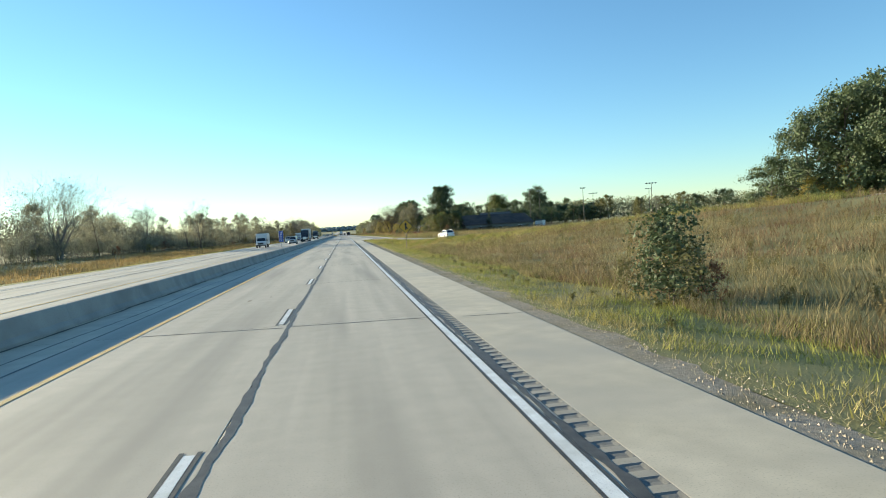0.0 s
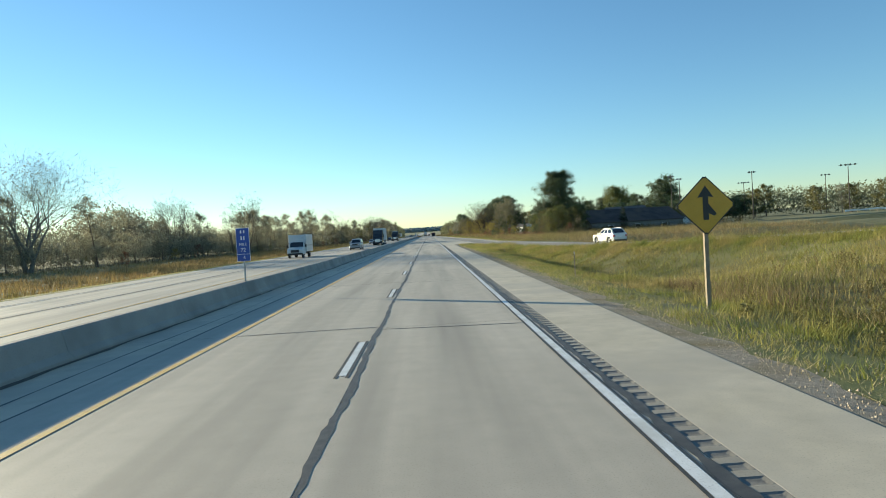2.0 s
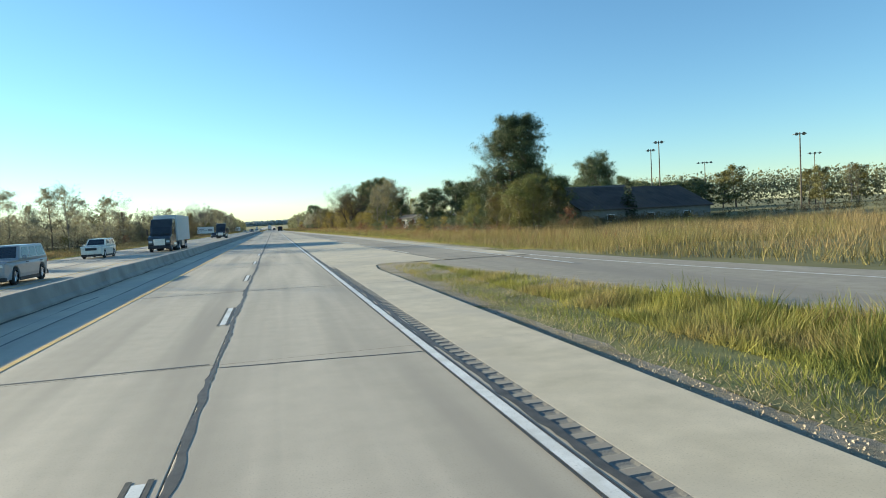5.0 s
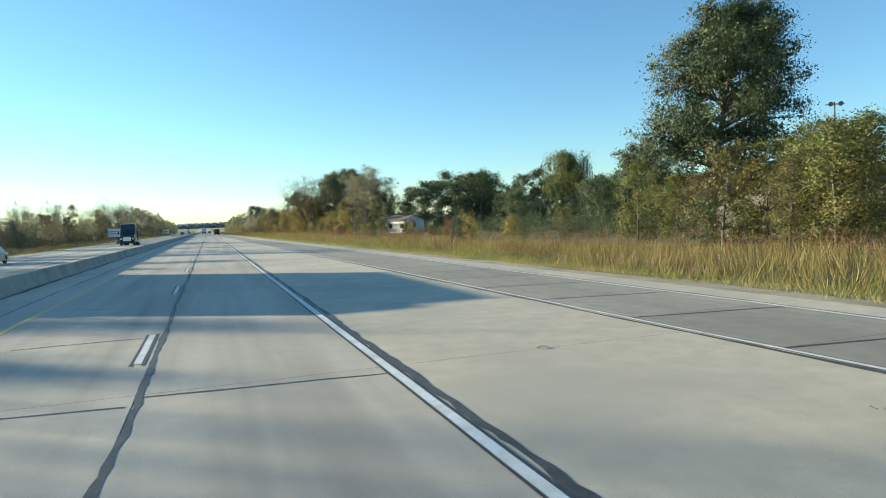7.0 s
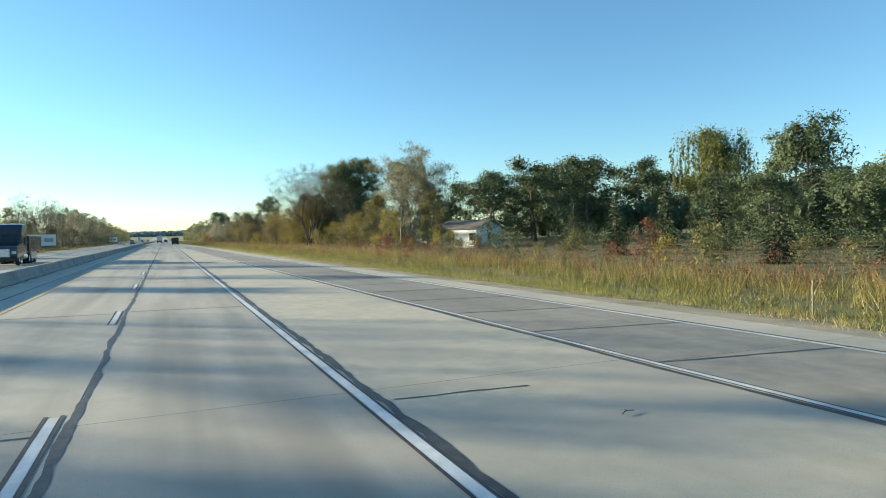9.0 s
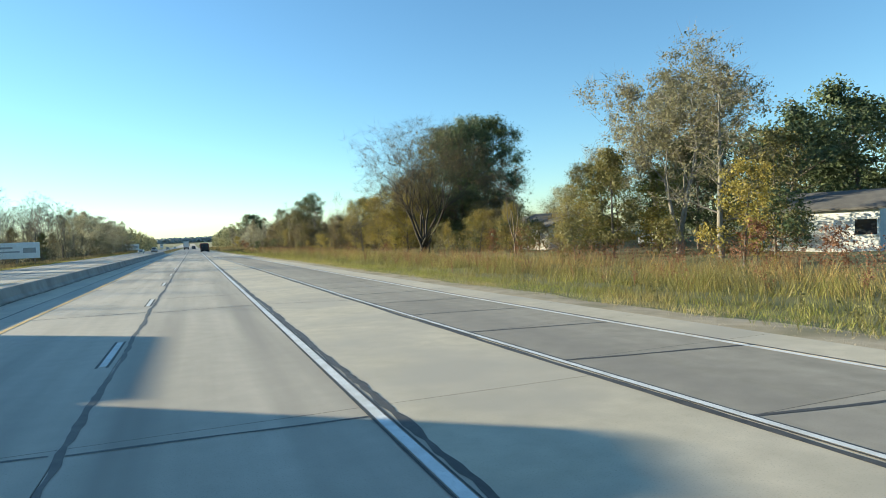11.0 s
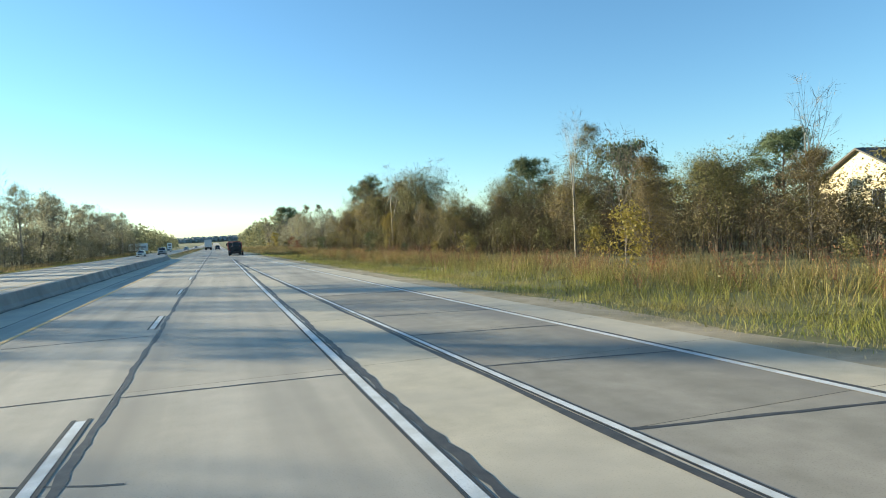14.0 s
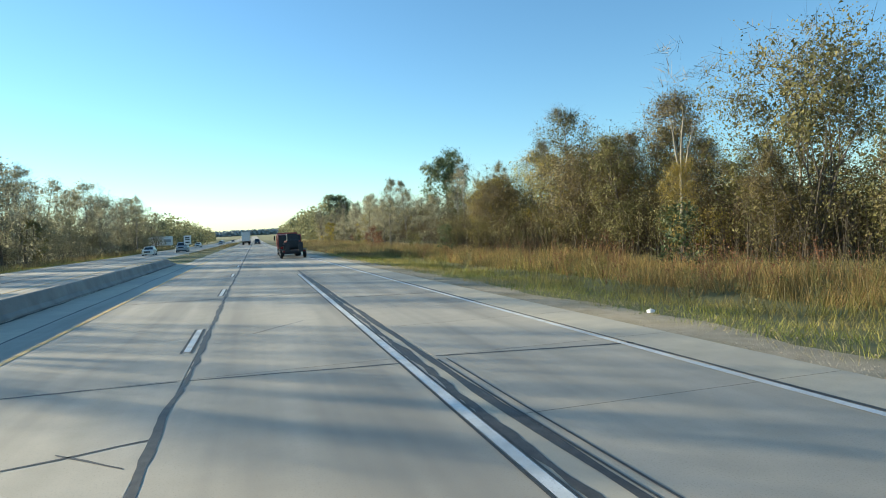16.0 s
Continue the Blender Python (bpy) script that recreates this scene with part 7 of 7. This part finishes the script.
part("beam", bm, M["sign_white"], fence, "pale corrugated beam")

board = thing("billboard", "pale blank billboard on posts beyond the oncoming lanes", "billboard", (-27.2, 426.4, spot(-27.2, 426.4)), 12)
for s in (-2.6, 0, 2.6):
    part("post", box(s - 0.12, s + 0.12, 0.1, 0.3, -0.5, 4.2, 0.02), M["wood"], board)
part("panel", box(-3.4, 3.4, -0.05, 0.1, 1.6, 4.4, 0.03), M["sign_white"], board)
for x0, x1, z, h in ((-2.8, -0.6, 3.5, 0.35), (-2.8, 0.4, 2.8, 0.25), (0.9, 2.8, 3.0, 0.9)):
    part("bar", box(x0, x1, -0.07, -0.05, z - h / 2, z + h / 2, 0.004), M["car_grey"], board)
board2 = copy_thing(board, pose(-26.5, 640, spot(-26.5, 640), 0, 0, 10))

# ---------------------------------------------------------------- buildings
def gable_house(name, label, at, turn, W, L, eave, ridge, wall, roof, windows=(), over=0.4, door=None):
    """A house with its ridge along local y; windows: (side, along, height, width, tall) with side in l r f b."""
    t = thing(name, label, "house", at, turn)
    shell = prism([(-W / 2, -0.6), (W / 2, -0.6), (W / 2, eave), (0, ridge), (-W / 2, eave)], "y", -L / 2, L / 2)
    part("wall", shell, M[wall], t)
    k = (ridge - eave) / (W / 2)
    for s in (-1, 1):
        pr = [(0, ridge + 0.10), (s * (W / 2 + over), eave - k * over + 0.10), (s * (W / 2 + over), eave - k * over - 0.04), (0, ridge - 0.04)]
        rf_ = part("roof", prism(pr, "y", -L / 2 - over, L / 2 + over), M[roof], t)
        for i in range(int(L / 0.9)):
            y = -L / 2 + 0.45 + i * 0.9
            if roof == "roof_metal":
                a = Vector((0, y, ridge + 0.105))
                b = Vector((s * (W / 2 + over), y, eave - k * over + 0.105))
                part("rib", rod(a, b, 0.03, None, 4), M[roof], rf_)
    for side, u, z, w, h in windows:
        if side in "lr":
            x = (W / 2) * (1 if side == "r" else -1)
            o = part("window", box(x - 0.04, x + 0.04, u - w / 2 - 0.08, u + w / 2 + 0.08, z - h / 2 - 0.08, z + h / 2 + 0.08, 0.01), M["siding"], t, "white window frame")
            part("pane", box(x - 0.05, x + 0.05, u - w / 2, u + w / 2, z - h / 2, z + h / 2, 0.004), M["glass"], o)
        else:
            y = (L / 2) * (1 if side == "b" else -1)
            o = part("window", box(u - w / 2 - 0.08, u + w / 2 + 0.08, y - 0.04, y + 0.04, z - h / 2 - 0.08, z + h / 2 + 0.08, 0.01), M["siding"], t, "white window frame")
            part("pane", box(u - w / 2, u + w / 2, y - 0.05, y + 0.05, z - h / 2, z + h / 2, 0.004), M["glass"], o)
    # clapboard courses on the gable facing the road
    if wall in ("siding", "cream"):
        for i in range(int(eave / 0.25)):
            z = 0.25 * i + 0.1
            part("clapboard", box(-W / 2 - 0.012, W / 2 + 0.012, -L / 2 - 0.012, L / 2 + 0.012, z, z + 0.03, 0.0), M[wall], t)
    return t


barn = gable_house("long_barn", "long low building with a weathered ribbed metal roof", (54.5, 226.5, spot(54, 224) - 0.2), 90 + 14, 13, 27, 2.7, 6.0, "block", "roof_metal", (("l", -8, 1.3, 1.4, 0.9), ("l", 0, 1.3, 1.4, 0.9), ("l", 8, 1.3, 1.4, 0.9)))
gable_house("house", "cream house with a sunlit gable behind the trees", (60.5, 245, spot(60.5, 245)), 80, 9, 11, 3.4, 6.6, "cream", "shingle", (("f", 0, 2.0, 1.0, 1.3),))
gable_house("house", "white house with a low gable among the trees", (43.0, 328, spot(43, 328)), 25, 6.0, 7.5, 2.9, 4.0, "siding", "shingle", (("l", -3, 1.6, 1.2, 1.0), ("l", 1, 1.6, 1.2, 1.0), ("f", 0, 1.7, 1.0, 1.0)))
gable_house("house", "white house with a low gable beyond the reeds", (41.2, 361.2, spot(41, 360)), 9, 7.2, 6.4, 2.5, 4.0, "siding", "shingle", (("f", -1.0, 2.2, 0.8, 0.9), ("f", 1.9, 1.8, 0.7, 1.2)))
gable_house("house", "pale low house with a gable behind the wood", (56.5, 390, spot(56, 390)), 25, 6.5, 7, 2.7, 4.4, "cream", "shingle", (("f", -1.5, 2.0, 1.0, 1.0), ("f", 1.5, 2.0, 1.0, 1.0)))
gable_house("house", "cream two-storey house with a sunlit gable behind the thicket", (50.5, 409.0, spot(50.5, 409)), 80, 8.0, 9.0, 4.8, 6.9, "cream", "shingle", (("b", -1.6, 3.2, 1.0, 1.2),))
gable_house("garden_shed", "grey shed with a small gable in the yard", (85.3, 316.5, spot(85, 316)), 20, 6.6, 7, 2.4, 3.9, "block", "shingle", (("f", 0, 2.2, 0.8, 0.6),))
shed = gable_house("utility_box", "small pale block hut beside the reeds", (76.3, 237.5, spot(76, 237)), 40, 2.6, 3.0, 1.9, 2.1, "siding", "shingle", over=0.1)
pickup("car_white", "white pickup truck parked by the house", (46.0, 349.0, spot(46, 349)), 120)

# ---------------------------------------------------------------- litter on the paving
for i, (x, y, l, a) in enumerate(((6.0, 197.0, 0.22, 10), (7.4, 192.5, 0.14, 70), (5.9, 248.0, 0.24, 20), (4.6, 236.4, 0.16, 50), (4.9, 239.5, 0.14, 10), (5.2, 243.5, 0.12, 100), (-1.8, 22.5, 0.14, 20), (-1.2, 23.4, 0.09, 70))):
    t = thing("twig", "broken dry twig lying on the paving", "debris", (x, y, 0.012), a)
    bm = rod((-l / 2, 0, 0.01), (0, 0.03, 0.02), 0.007, 0.007, 5)
    rod((0, 0.03, 0.02), (l / 2, -0.02, 0.01), 0.007, 0.004, 5, bm)
    rod((0, 0.03, 0.02), (l * 0.2, l * 0.3, 0.015), 0.005, 0.004, 5, bm)
    part("stick", bm, M["bark"], t)

def crumple(name, label, category, at, size, material, seed):
    """A small crushed scrap."""
    r = random.Random(seed)
    t = thing(name, label, category, at, r.uniform(0, 360))
    bm = bmesh.new()
    bmesh.ops.create_icosphere(bm, subdivisions=2, radius=1.0)
    for v in bm.verts:
        k = r.uniform(0.55, 1.15)
        v.co = Vector((v.co.x * size * k, v.co.y * size * 0.7 * k, max(-0.2, v.co.z) * size * 0.5 * k))
    part("body", bm, M[material], t)
    return t


crumple("plastic_bag", "crumpled white plastic bag lying on the gravel", "litter", (9.95, 442.9, spot(9.95, 442.9) + 0.06), 0.16, "sign_white", 1)
for i, (x, y, s) in enumerate(((6.0, 23.6, 0.06), (6.4, 38.4, 0.07), (6.3, 47.0, 0.08), (6.2, 96.0, 0.06))):
    crumple("tyre_scrap", "black scrap of tyre rubber on the gravel edge", "litter", (x, y, spot(x, y) + 0.05), s, "trim", 10 + i)

# ---------------------------------------------------------------- slabs of the paving
for i in range(len(CROSS) - 1):
    y0, y1 = CROSS[i], CROSS[i + 1]
    if y1 > 600:
        break
    slab(lambda y: SHOULDER_L + 0.0, lambda y: JOINT, y0, y1, M["slab"], road)
    slab(lambda y: JOINT, lambda y: WHITE + 0.2, y0, y1, M["slab"], road)
    slab(lambda y: BARRIER - 0.3, lambda y: SHOULDER_L, y0, y1, M["slab_pale"], road)
    if y0 < GORE:
        slab(lambda y: WHITE + 0.2, lambda y: RX0, y0, min(y1, GORE), M["slab_pale"], road, 0.004)
        slab(lambda y: RX1, lambda y: SHOULDER_R, y0, min(y1, GORE), M["slab_pale"], road, 0.004)
    if y1 > GORE and y0 < 454:
        slab(lambda y: WHITE + 0.2, lambda y: max(WHITE + 0.24, lerp_table(MERGE_L, y)), max(y0, GORE), y1, M["slab_pale"], road)
y = GORE
while y < 596:
    y2 = 169.58 if y == GORE else y + 3.658
    left = (lambda v: lerp_table(MERGE_L, v)) if y < 462 else (lambda v: WHITE + 0.2)
    slab(left, lambda v: max(WHITE + 0.4, lerp_table(MERGE_R, v) + 0.12), y, y2, M["slab_old"] if y < 400 else M["slab"], road)
    slab(lambda v: max(WHITE + 0.4, lerp_table(MERGE_R, v) + 0.12), lambda v: outer_edge(v), y, y2, M["slab_pale"], road)
    if y < 420 or int(y / 3.66) % 3 == 0:
        a, b = left(y), lerp_table(MERGE_R, y)
        v, f = cross_ribbon(a + 0.05, b + 0.2, y, 0.036, 0.004, int(y), -0.6)
        mesh_ob("cross_seal", v, f, M["seal"], road)
    y = y2
